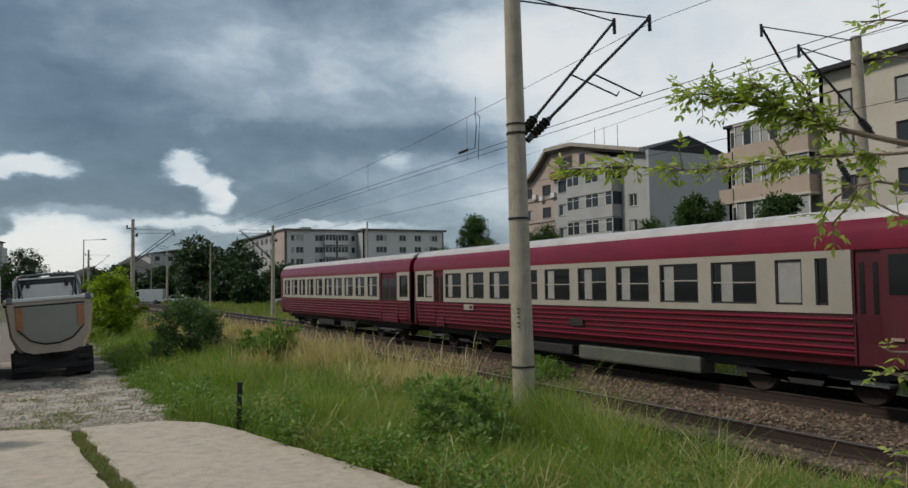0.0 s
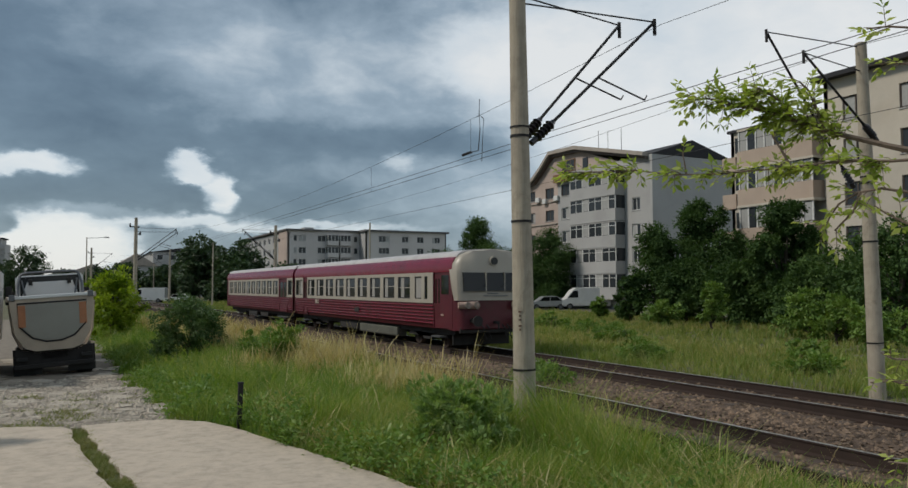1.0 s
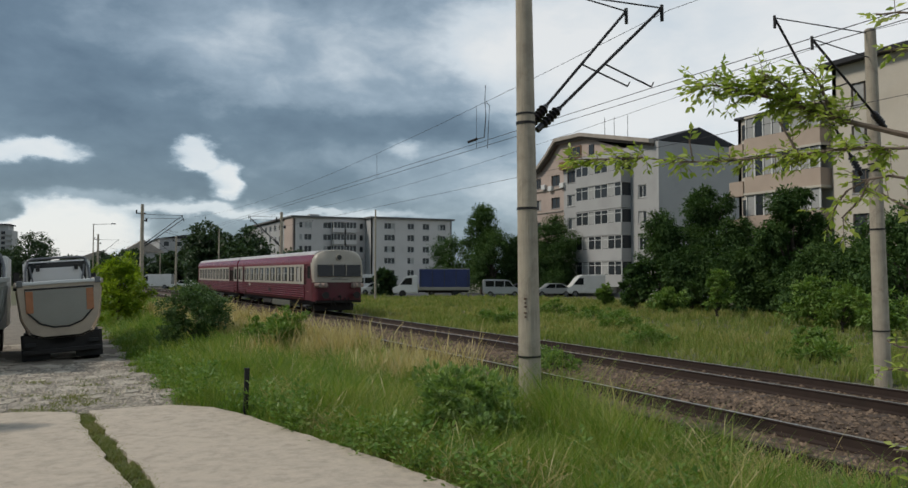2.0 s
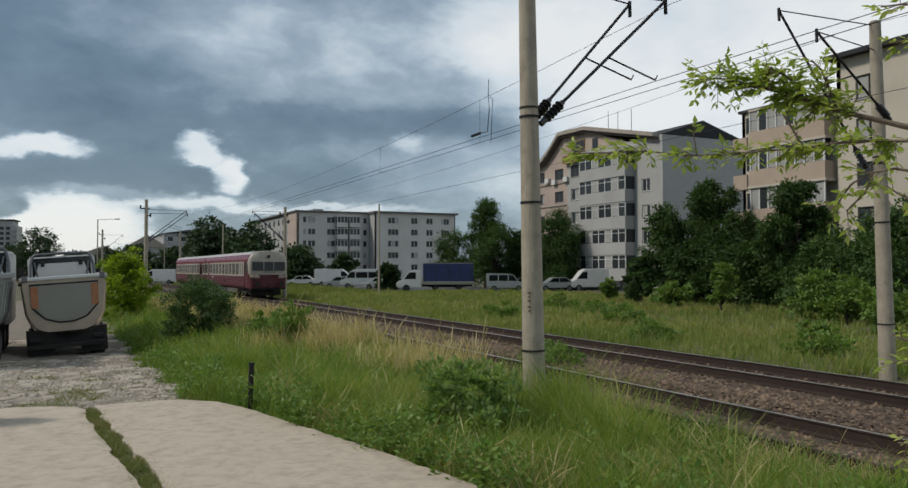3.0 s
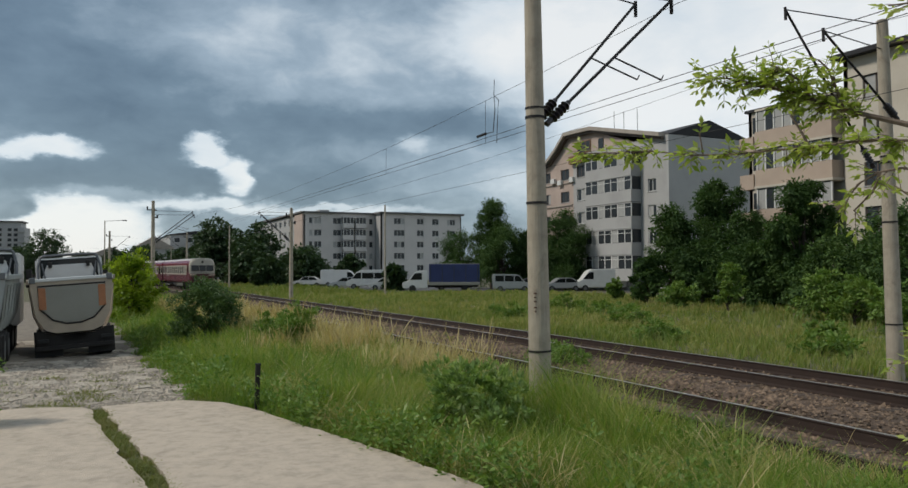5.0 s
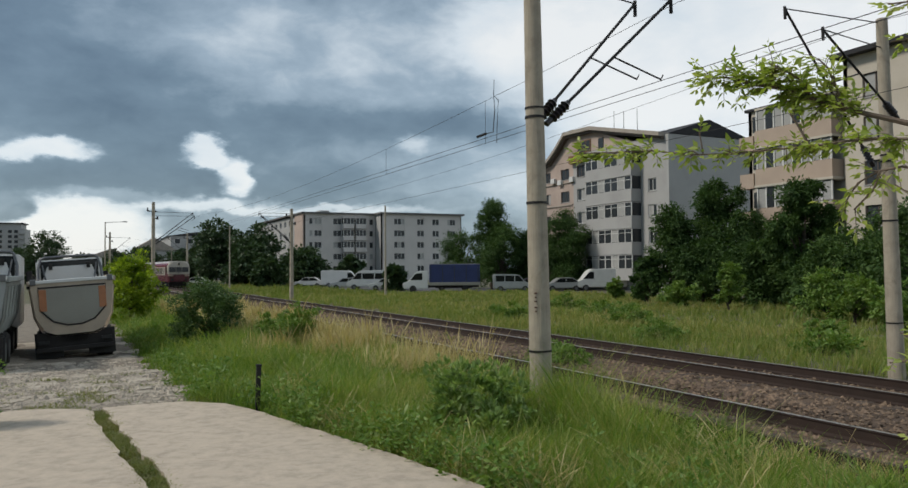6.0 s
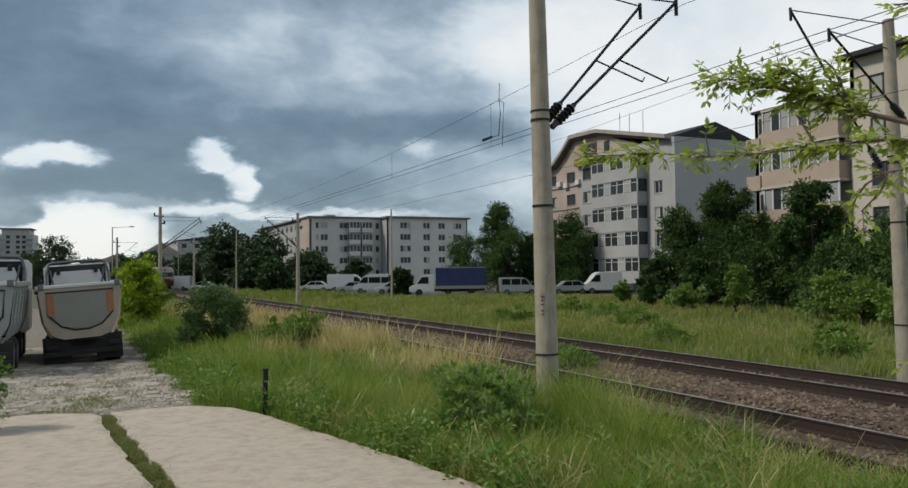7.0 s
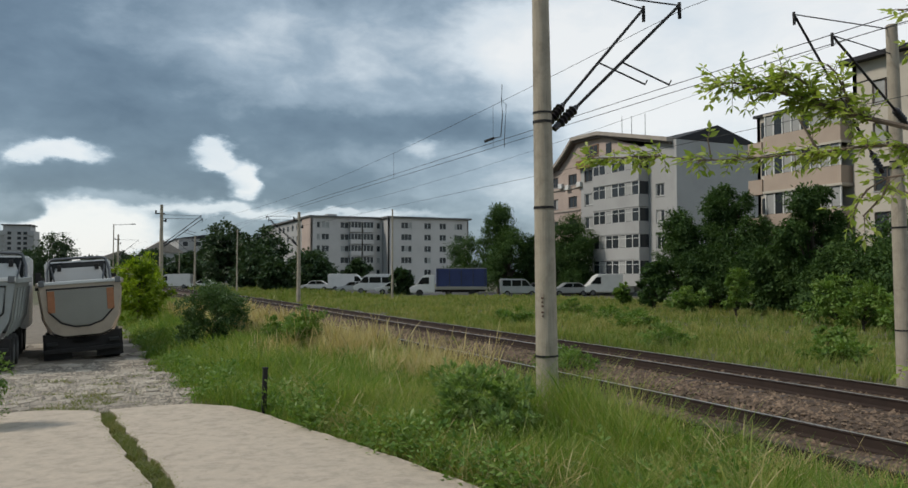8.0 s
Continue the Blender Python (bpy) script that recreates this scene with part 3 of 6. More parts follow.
def railcar(name, label, length, windows, doors, bands, cab):
    """A railcar body of that length; windows, doors and cream bands are stretches along y."""
    car = thing(name, label, "train", group="railcars of the passing train")
    h = length / 2
    lo = -h + (0.45 if cab else 0.0)
    # lower red body
    bm = prism(bmesh.new(), [(-1.36, 0.95), (-1.28, 0.72), (1.28, 0.72), (1.36, 0.95), (1.40, 1.62), (-1.40, 1.62)], lo, h - 0.05)
    body = part("lower_body", bm, M["train_low"], car, "dull red ribbed lower body side")
    for side in (-1, 1):
        for k in range(6):
            z = 0.90 + 0.125 * k
            x = side * (1.36 + 0.04 * (z - 0.95) / 0.67)
            bm = box(bmesh.new(), x - 0.034, x + 0.034, -h + (1.98 if cab else 0.3), h - 0.3, z - 0.026, z + 0.026, 0.02)
            part("rib", bm, M["train_red"], body)
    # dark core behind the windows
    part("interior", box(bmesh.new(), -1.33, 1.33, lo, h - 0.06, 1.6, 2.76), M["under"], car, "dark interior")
    # cantrail and roof
    bend = [(1.42, 2.72), (1.428, 2.86), (1.412, 3.0), (1.37, 3.12), (1.30, 3.22), (1.22, 3.29)]
    bm = prism(bmesh.new(), [(-a, b) for a, b in bend] + [(a, b) for a, b in reversed(bend)], lo, h - 0.05)
    part("cantrail", bm, M["train_red"], car, "glossy dark red band above the windows", smooth=True)
    roof = prism(bmesh.new(), [(-1.27, 3.25), (1.27, 3.25)] + arc_roof(1.27, 3.25, 3.53), lo - (0.1 if cab else 0), h - 0.05)
    part("roof", roof, M["train_roof"], car, "dusty pale grey rounded roof", smooth=True)
    for y in np.arange(-h + 3, h - 2, 3.4):
        bm = box(bmesh.new(), -0.25, 0.25, y - 0.35, y + 0.35, 3.46, 3.54, 0.03)
        part("roof_vent", bm, M["train_roof"], car)
    for side in (-1, 1):
        x0, x1 = sorted((side * 1.335, side * 1.425))
        for a, b in bands:
            inside = sorted(w for w in windows if a < w[0] < b)
            strips = [(a, b, 1.62, 1.76), (a, b, 2.60, 2.73)]
            edge = a
            for w in inside:
                strips.append((edge, w[0], 1.76, 2.60))
                edge = w[1]
            strips.append((edge, b, 1.76, 2.60))
            bm = bmesh.new()
            for y0, y1, z0, z1 in strips:
                if y1 - y0 > 0.01:
                    box(bm, x0, x1, y0, y1, z0, z1)
            part("window_band", bm, M["train_cream"], car, "cream painted band with windows")
        for n, (y0, y1, kind) in enumerate(sorted(windows)):
            xg = side * 1.385
            bm = box(bmesh.new(), min(xg, xg - side * 0.02), max(xg, xg - side * 0.02), y0, y1, 1.76, 2.60)
            pane = part("window_pane", bm, M["curtain"] if kind == "milk" else M["glass"], car, "milky lavatory pane" if kind == "milk" else "")
            bm = bmesh.new()
            for a0, a1, z0, z1 in ((y0, y0 + 0.04, 1.76, 2.6), (y1 - 0.04, y1, 1.76, 2.6), (y0, y1, 1.76, 1.80), (y0, y1, 2.56, 2.60)):
                box(bm, min(side * 1.38, side * 1.405), max(side * 1.38, side * 1.405), a0, a1, z0, z1)
            part("window_seal", bm, M["rubber"], pane)
            if kind == "wide":
                c0 = y1 - 0.42 - 0.2 * ((n * 7) % 3) / 3
                bm = box(bmesh.new(), min(side * 1.386, side * 1.394), max(side * 1.386, side * 1.394), c0, c0 + 0.30, 1.80, 2.56)
                part("curtain", bm, M["curtain"], pane, "drawn grey curtain")
                bm = box(bmesh.new(), min(side * 1.386, side * 1.40), max(side * 1.386, side * 1.40), y0, y1, 2.17 + 0.05 * (n % 2), 2.195 + 0.05 * (n % 2))
                part("window_bar", bm, M["train_cream"], pane)
        for y0, y1 in doors:
            bm = box(bmesh.new(), min(side * 1.30, side * 1.37), max(side * 1.30, side * 1.37), y0, y1, 0.75, 2.72)
            door = part("door", bm, M["train_low"], car, "recessed dark red folding door")
            for k in (0, 1):
                a = y0 + 0.08 + k * (y1 - y0) / 2
                bm = box(bmesh.new(), min(side * 1.36, side * 1.378), max(side * 1.36, side * 1.378), a, a + (y1 - y0) / 2 - 0.16, 1.55, 2.5)
                part("door_pane", bm, M["glass"], door)
            bm = box(bmesh.new(), min(side * 1.2, side * 1.46), max(side * 1.2, side * 1.46), y0 - 0.1, y1 + 0.1, 0.42, 0.47)
            part("step", bm, M["steel"], car, "grey metal step board")
    # red wall where there is neither band nor door
    spans = sorted([(a, b) for a, b in bands] + [(a, b) for a, b in doors])
    edge = lo
    gaps = []
    for a, b in spans:
        if a - edge > 0.02:
            gaps.append((edge, a))
        edge = max(edge, b)
    if h - 0.05 - edge > 0.02:
        gaps.append((edge, h - 0.05))
    for a, b in gaps:
        part("end_panel", box(bmesh.new(), -1.405, 1.405, a, b, 0.76, 2.73), M["train_low"], car, "plain red body panel")
    # underframe and bogies
    part("underframe", box(bmesh.new(), -1.05, 1.05, -h + 0.9, h - 0.5, 0.50, 0.74), M["under"], car, "black underframe")
    for y0, y1 in ((-2.6, -0.6), (0.4, 2.9)):
        part("equipment_box", box(bmesh.new(), -1.15, 1.15, y0, y1, 0.28, 0.56, 0.05), M["under"], car)
    wheels = []
    for y in (-h + 3.3, h - 3.3):
        outline = [(-1.75, 0.36), (1.75, 0.36), (1.6, 0.56), (0.5, 0.50), (0.35, 0.26), (-0.35, 0.26), (-0.5, 0.50), (-1.6, 0.56)]
        bogie = part("bogie", box(bmesh.new(), -0.9, 0.9, y - 0.3, y + 0.3, 0.36, 0.5), M["under"], car, "dirty black bogie bolster")
        for side in (-1, 1):
            part("side_frame", prism(bmesh.new(), [(y + a, b) for a, b in outline], side * 0.95 - 0.06, side * 0.95 + 0.06, "x"), M["under"], bogie, "black bogie side frame")
        for dy in (-1.2, 1.2):
            bm = bmesh.new()
            rod(bm, (-0.8, 0, 0), (0.8, 0, 0), 0.07)
            for side in (-1, 1):
                rod(bm, (side * 0.70, 0, 0), (side * 0.82, 0, 0), 0.42, 0.41, 24)
                box(bm, side * 0.76 - 0.075, side * 0.76 + 0.075, -0.06, 0.06, -0.32, 0.32)
            ws = part("wheelset", bm, M["rail_rust"], bogie, "steel wheelset")
            ws.location = (0, y + dy, 0.42)
            wheels.append(ws)
    if cab:
        for side in (-1, 1):
            x = side * 1.425
            part("number_plate", box(bmesh.new(), min(x, x + side * 0.02), max(x, x + side * 0.02), h - 4.75, h - 4.1, 1.38, 1.56), M["train_cream"], car, "small pale plate with unreadable marking")
            part("marking_bar", box(bmesh.new(), min(x, x + side * 0.026), max(x, x + side * 0.026), h - 4.68, h - 4.5, 1.42, 1.52), M["train_low"], car)
            part("marking_bar", box(bmesh.new(), min(x, x + side * 0.02), max(x, x + side * 0.02), -h + 1.05, -h + 1.28, 1.20, 1.25), M["pod"], car, "small pale marking bar")
            part("filler_flap", box(bmesh.new(), min(x, x + side * 0.015), max(x, x + side * 0.015), -0.5, 0.1, 1.1, 1.3, 0.01), M["under"], car, "dark filler flap")
            part("fuel_tank", box(bmesh.new(), min(side * 0.75, side * 1.2), max(side * 0.75, side * 1.2), -h + 5.8, -h + 10.2, 0.22, 0.60, 0.06), M["tank"], car, "long dusty grey-green tank under the floor")
        make_cab(car, h)
    else:
        for y in (-h + 0.0, h - 0.05):
            part("gangway_end", box(bmesh.new(), -0.6, 0.6, y - 0.22, y + 0.02, 0.9, 2.9), M["rubber"], car, "black gangway bellows")
    return car, wheels


def make_cab(car, h):
    """The driving end: a rounded cream mask round the windscreen over a dark red nose."""
    y = -h
    # red nose under the mask
    secs = []
    for yy, w, top, bot in ((y + 0.78, 1.40, 1.80, 0.72), (y + 0.35, 1.39, 1.80, 0.70), (y + 0.10, 1.30, 1.80, 0.72), (y + 0.0, 1.16, 1.79, 0.78)):
        secs.append([(-w, yy, bot), (w, yy, bot), (w, yy, (bot + top) / 2), (w, yy, top), (-w, yy, top), (-w, yy, (bot + top) / 2)])
    nose = part("nose", loft(bmesh.new(), secs), M["train_low"], car, "dull dark red lower nose", smooth=True)
    # cab side with its window, leaning pillar of the mask
    secs = []
    for k, (w, z) in enumerate(((1.41, 1.74), (1.44, 2.1), (1.44, 2.7), (1.40, 3.0), (1.22, 3.30), (0.85, 3.46), (0.0, 3.54))):
        rake = 0.30 * max(0.0, (z - 2.0)) ** 1.2 * 0.35
        back = y + 0.30 + 0.40 * (z - 1.74) / 1.3
        f = y - 0.03 + rake
        secs.append((w, z, f, back))
    bm = bmesh.new()
    rings = []
    for w, z, f, back in secs:
        ring = []
        for xx, yy in ((w, back), (w * 1.0, f + 0.30), (w * 0.965, f + 0.12), (w * 0.86, f + 0.02), (w * 0.45, f - 0.02), (0, f - 0.03)):
            ring.append((xx, yy, z))
        ring += [(-xx, yy, z) for xx, yy, z in reversed(ring[:-1])]
        rings.append([bm.verts.new(p) for p in ring])
    for a, b in zip(rings, rings[1:]):
        for k in range(len(a) - 1):
            bm.faces.new((a[k], a[k + 1], b[k + 1], b[k]))
    for r in (rings[0], rings[-1]):
        try:
            bm.faces.new(r)
        except ValueError:
            pass
    bmesh.ops.remove_doubles(bm, verts=bm.verts, dist=0.001)
    bmesh.ops.recalc_face_normals(bm, faces=bm.faces)
    mask = part("cab_mask", bm, M["train_cream"], car, "cream mask round the windscreen", smooth=True)
    # red cab sides behind the mask
    part("cab_side", box(bmesh.new(), -1.395, 1.395, y + 0.42, y + 1.42, 0.76, 3.02, 0.03), M["train_low"], car, "red cab side")
    for side in (-1, 1):
        bm = box(bmesh.new(), min(side * 1.39, side * 1.412), max(side * 1.39, side * 1.412), y + 0.72, y + 1.30, 1.95, 2.62)
        part("cab_side_window", bm, M["cab_glass"], car, "dark cab side window")
    # windscreen in three panes, and the returns at the corners
    for x0, x1 in ((-1.22, -0.39), (-0.35, 0.35), (0.39, 1.22)):
        bm = bmesh.new()
        prism(bm, [(y - 0.11, 2.06), (y - 0.035, 2.70), (y + 0.08, 2.70), (y + 0.02, 2.06)], x0, x1, "x")
        part("windscreen_pane", bm, M["cab_glass"], mask, "dark windscreen glass")
    bm = box(bmesh.new(), -0.39, -0.35, y - 0.10, y - 0.0, 2.04, 2.72)
    box(bm, 0.35, 0.39, y - 0.10, y - 0.0, 2.04, 2.72)
    part("windscreen_bar", bm, M["train_cream"], mask, "pale bar between the windscreen panes")
    for x in (-0.7, 0.05, 0.7):
        bm = rod(bmesh.new(), (x, y - 0.125, 2.05), (x + 0.30, y - 0.10, 2.30), 0.008, seg=5)
        part("wiper", bm, M["iron"], mask)
    # plain bars in place of the lettering on the apron
    for x0, x1, z in ((-0.45, 0.5, 1.90), (-0.3, 0.12, 1.98)):
        part("marking_bar", box(bmesh.new(), x0, x1, y - 0.085, y - 0.05, z - 0.018, z + 0.018), M["steel"], mask, "unreadable marking bar")
    # lamps
    bm = rod(bmesh.new(), (0, y - 0.02, 3.10), (0, y + 0.25, 3.12), 0.17, seg=20)
    top = part("roof_lamp", bm, M["train_cream"], car, "round lamp housing over the windscreen", smooth=True)
    part("lens", rod(bmesh.new(), (0, y - 0.035, 3.10), (0, y - 0.018, 3.10), 0.13, seg=20), M["cab_glass"], top)
    for side in (-1, 1):
        bm = rod(bmesh.new(), (side * 0.72, y - 0.13, 1.58), (side * 1.38, y + 0.05, 1.58), 0.14, 0.11, 16)
        pod = part("lamp_pod", bm, M["pod"], car, "cream twin lamp pod", smooth=True)
        for dx in (0.80, 1.10):
            part("headlight", rod(bmesh.new(), (side * dx, y - 0.24 + (dx - 0.8) * 0.25, 1.58), (side * dx, y - 0.10 + (dx - 0.8) * 0.25, 1.58), 0.115, seg=16), M["lamp_glass"], pod, "round headlight")
        # buffers
        bm = bmesh.new()
        rod(bm, (side * 0.88, y + 0.1, 1.05), (side * 0.88, y - 0.40, 1.05), 0.085, seg=12)
        rod(bm, (side * 0.88, y - 0.40, 1.05), (side * 0.88, y - 0.45, 1.05), 0.185, seg=20)
        part("buffer", bm, M["under"], car, "black round buffer", smooth=True)
    bm = box(bmesh.new(), -1.3, 1.3, y + 0.06, y + 0.16, 0.62, 0.80, 0.03)
    part("buffer_beam", bm, M["under"], car, "black buffer beam")
    bm = rod(bmesh.new(), (0, y + 0.1, 0.98), (0, y - 0.32, 0.98), 0.05)
    rod(bm, (0, y - 0.30, 1.03), (0, y - 0.30, 0.70), 0.03)
    part("coupling", bm, M["under"], car, "hanging screw coupling")
    for x in (-0.5, -0.3, 0.32, 0.52):
        bm = tube(bmesh.new(), [(x, y + 0.0, 0.9), (x, y - 0.16, 0.8), (x + 0.02, y - 0.2, 0.55), (x + 0.12, y - 0.12, 0.42)], 0.022)
        part("air_hose", bm, M["rubber"], car)
    part("rail_guard", box(bmesh.new(), -1.15, 1.15, y + 0.9, y + 0.97, 0.16, 0.56, 0.02), M["under"], car, "black rail guard")


# stretches are given from the far end of the train, as distances towards the driving end
FRONT_MID, FRONT_LEN = 31.2, 20.3
front_windows = [(FRONT_MID - (36.15 - 1.55 * k) - 1.18, FRONT_MID - (36.15 - 1.55 * k), "wide") for k in range(9)]
front_windows += [(FRONT_MID - 38.38, FRONT_MID - 37.78, "milk"), (FRONT_MID - 38.92, FRONT_MID - 38.66, "slit"), (FRONT_MID - 22.0, FRONT_MID - 21.4, "plain"), (FRONT_MID - 22.7, FRONT_MID - 22.1, "milk")]
motor_car, motor_wheels = railcar("motor_railcar", "red and cream diesel railcar with ribbed sides, running on rails", FRONT_LEN, front_windows,
                                  [(FRONT_MID - 23.55, FRONT_MID - 22.85), (FRONT_MID - 39.92, FRONT_MID - 39.42)], [(FRONT_MID - 39.38, FRONT_MID - 23.6), (FRONT_MID - 22.8, FRONT_MID - 21.25)], True)
REAR_MID, REAR_LEN = 11.2, 19.0
rear_windows = [(REAR_MID - (16.2 - 1.5 * k) - 1.12, REAR_MID - (16.2 - 1.5 * k), "wide") for k in range(10)] + [(REAR_MID - 20.5, REAR_MID - 19.7, "plain")]
trailer_car, trailer_wheels = railcar("trailer_railcar", "red and cream trailer railcar coupled behind the motor car", REAR_LEN, rear_windows,
                                      [(REAR_MID - 19.3, REAR_MID - 17.7)], [(REAR_MID - 17.55, REAR_MID - 2.3), (REAR_MID - 20.65, REAR_MID - 19.45)], False)


TRAIN_S = [(0, 48.3), (0.4, 55.2), (0.7, 60.15), (1.0, 65.1), (1.5, 73.9), (3.5, 109.0), (4.5, 126.5), (6.5, 159.5), (8.0, 184.5)]


def train_s(t):
    """How far the train's leading end has run along the line."""
    return float(np.interp(t, [a for a, _ in TRAIN_S], [b for _, b in TRAIN_S]))


def motions():
    times = [n / 10 for n in range(81)]
    for car, mid in ((motor_car, FRONT_MID), (trailer_car, REAR_MID)):
        rows = []
        for t in times:
            px, py, turn = track_point(FAR_X, train_s(t) - mid)
            rows.append((t, pose(px, py, RAIL_Z, 0, 0, turn)))
        walk(car, rows)
    for ws in motor_wheels + trailer_wheels:
        y, z = ws.location.y, ws.location.z
        walk(ws, [(n / 30, pose(0, y, z, -math.degrees((train_s(n / 30) - 48) / 0.42), 0, 0)) for n in range(241)])


# ---- buildings ----
M.update({
    "plaster_white": mat("white_plaster", (0.36, 0.357, 0.352), 0.9, scale=0.35, fine=12, vary=0.14, bump=0.1, stain=0.25, stain_col=(0.36, 0.35, 0.33)),
    "plaster_pale": mat("pale_painted_plaster", (0.55, 0.525, 0.51), 0.9, scale=0.3, fine=10, vary=0.12, bump=0.1, stain=0.25, stain_col=(0.50, 0.48, 0.45)),
    "plaster_grey": mat("grey_plaster", (0.37, 0.37, 0.365), 0.9, scale=0.3, fine=10, vary=0.14, bump=0.1, stain=0.3, stain_col=(0.30, 0.29, 0.28)),
    "plaster_pink": mat("pink_plaster", (0.42, 0.335, 0.29), 0.9, scale=0.35, fine=12, vary=0.16, bump=0.1, stain=0.25, stain_col=(0.36, 0.26, 0.21)),
    "plaster_peach": mat("peach_plaster", (0.42, 0.335, 0.27), 0.9, scale=0.4, fine=12, vary=0.14, bump=0.1, stain=0.25, stain_col=(0.42, 0.31, 0.23)),
    "plaster_beige": mat("beige_plaster", (0.50, 0.455, 0.385), 0.9, scale=0.3, fine=10, vary=0.13, bump=0.1, stain=0.25, stain_col=(0.38, 0.31, 0.23)),
    "roof_dark": mat("dark_roof_sheet", (0.028, 0.028, 0.032), 0.9, scale=1, fine=14, vary=0.3, bump=0.2),
    "roof_grey": mat("grey_roof_edge", (0.13, 0.13, 0.13), 0.85, scale=1, vary=0.3),
    "fascia": mat("roof_fascia", (0.34, 0.30, 0.26), 0.8, scale=1, vary=0.2),
    "orange_wood": mat("brown_wood", (0.20, 0.11, 0.055), 0.8, scale=3, vary=0.25),
    "frame_white": mat("white_frame", (0.62, 0.62, 0.60), 0.6, vary=0.1, bump=0),
    "frame_dark": mat("brown_frame", (0.10, 0.075, 0.06), 0.7, vary=0.2, bump=0),
    "pane": glass("house_pane", (0.035, 0.04, 0.045), 0.12),
    "net": mat("net_curtain", (0.33, 0.33, 0.32), 0.7, vary=0.15, bump=0),
})


class Facade:
    """A wall in its own plane: u along it, z up; real holes with panes set back in them."""

    def __init__(self, house, origin, along, out, u1, z1, material, z0=0.0, label=""):
        self.house, self.o, self.a, self.n = house, Vector(origin), Vector(along), Vector(out)
        self.u1, self.z0, self.z1, self.material, self.label, self.holes = u1, z0, z1, material, label, []
        self.rng = random.Random(int(u1 * 100 + z1))

    def at(self, u, z, d=0.0):
        return self.o + self.a * u + Vector((0, 0, z)) + self.n * d

    def slab(self, bm, u0, u1, z0, z1, d0, d1):
        vs = [bm.verts.new(self.at(u, z, d)) for d in (d0, d1) for u, z in ((u0, z0), (u1, z0), (u1, z1), (u0, z1))]
        for f in ((0, 1, 2, 3), (4, 5, 6, 7), (0, 1, 5, 4), (1, 2, 6, 5), (2, 3, 7, 6), (3, 0, 4, 7)):
            bm.faces.new([vs[k] for k in f])

    def window(self, u, z, w=1.3, h=1.35, parts=2, frame="frame_white", curtain=None):
        self.holes.append((u - w / 2, u + w / 2, z, z + h))
        bm = bmesh.new()
        f = 0.07
        for r in ((u - w / 2, u + w / 2, z, z + f), (u - w / 2, u + w / 2, z + h - f, z + h), (u - w / 2, u - w / 2 + f, z + f, z + h - f), (u + w / 2 - f, u + w / 2, z + f, z + h - f)):
            self.slab(bm, *r, -0.16, -0.09)
        for k in range(1, parts):
            c = u - w / 2 + w * k / parts
            self.slab(bm, c - f / 2, c + f / 2, z + f, z + h - f, -0.16, -0.10)
        bmesh.ops.recalc_face_normals(bm, faces=bm.faces)
        win = part("window", bm, M[frame], self.house, "white framed window" if frame == "frame_white" else "brown framed window")
        for k in range(parts):
            a, b = u - w / 2 + w * k / parts + f / 2, u - w / 2 + w * (k + 1) / parts - f / 2
            bm = bmesh.new()
            self.slab(bm, a, b, z + f, z + h - f, -0.15, -0.13)
            bmesh.ops.recalc_face_normals(bm, faces=bm.faces)
            lace = self.rng.random() < (0.28 if curtain is None else curtain)
            part("pane", bm, M["net"] if lace else M["pane"], win)
        bm = bmesh.new()
        self.slab(bm, u - w / 2 - 0.05, u + w / 2 + 0.05, z - 0.06, z, -0.1, 0.06)
        bmesh.ops.recalc_face_normals(bm, faces=bm.faces)
        part("sill", bm, M["plaster_grey"], win)

    def close(self, name="wall"):
        us = sorted({0.0, self.u1, *(h[0] for h in self.holes), *(h[1] for h in self.holes)})
        zs = sorted({self.z0, self.z1, *(h[2] for h in self.holes), *(h[3] for h in self.holes)})
        bm = bmesh.new()
        for u0, u1 in zip(us, us[1:]):
            for z0, z1 in zip(zs, zs[1:]):
                cu, cz = (u0 + u1) / 2, (z0 + z1) / 2
                if not any(h[0] < cu < h[1] and h[2] < cz < h[3] for h in self.holes):
                    self.slab(bm, u0, u1, z0, z1, -0.3, 0.0)
        bmesh.ops.remove_doubles(bm, verts=bm.verts, dist=0.001)
        bmesh.ops.recalc_face_normals(bm, faces=bm.faces)
        return part(name, bm, M[self.material], self.house, self.label)


def put_box(house, name, material, x0, x1, y0, y1, z0, z1, label="", bevel=0.0):
    return part(name, box(bmesh.new(), x0, x1, y0, y1, z0, z1, bevel), M[material], house, label)


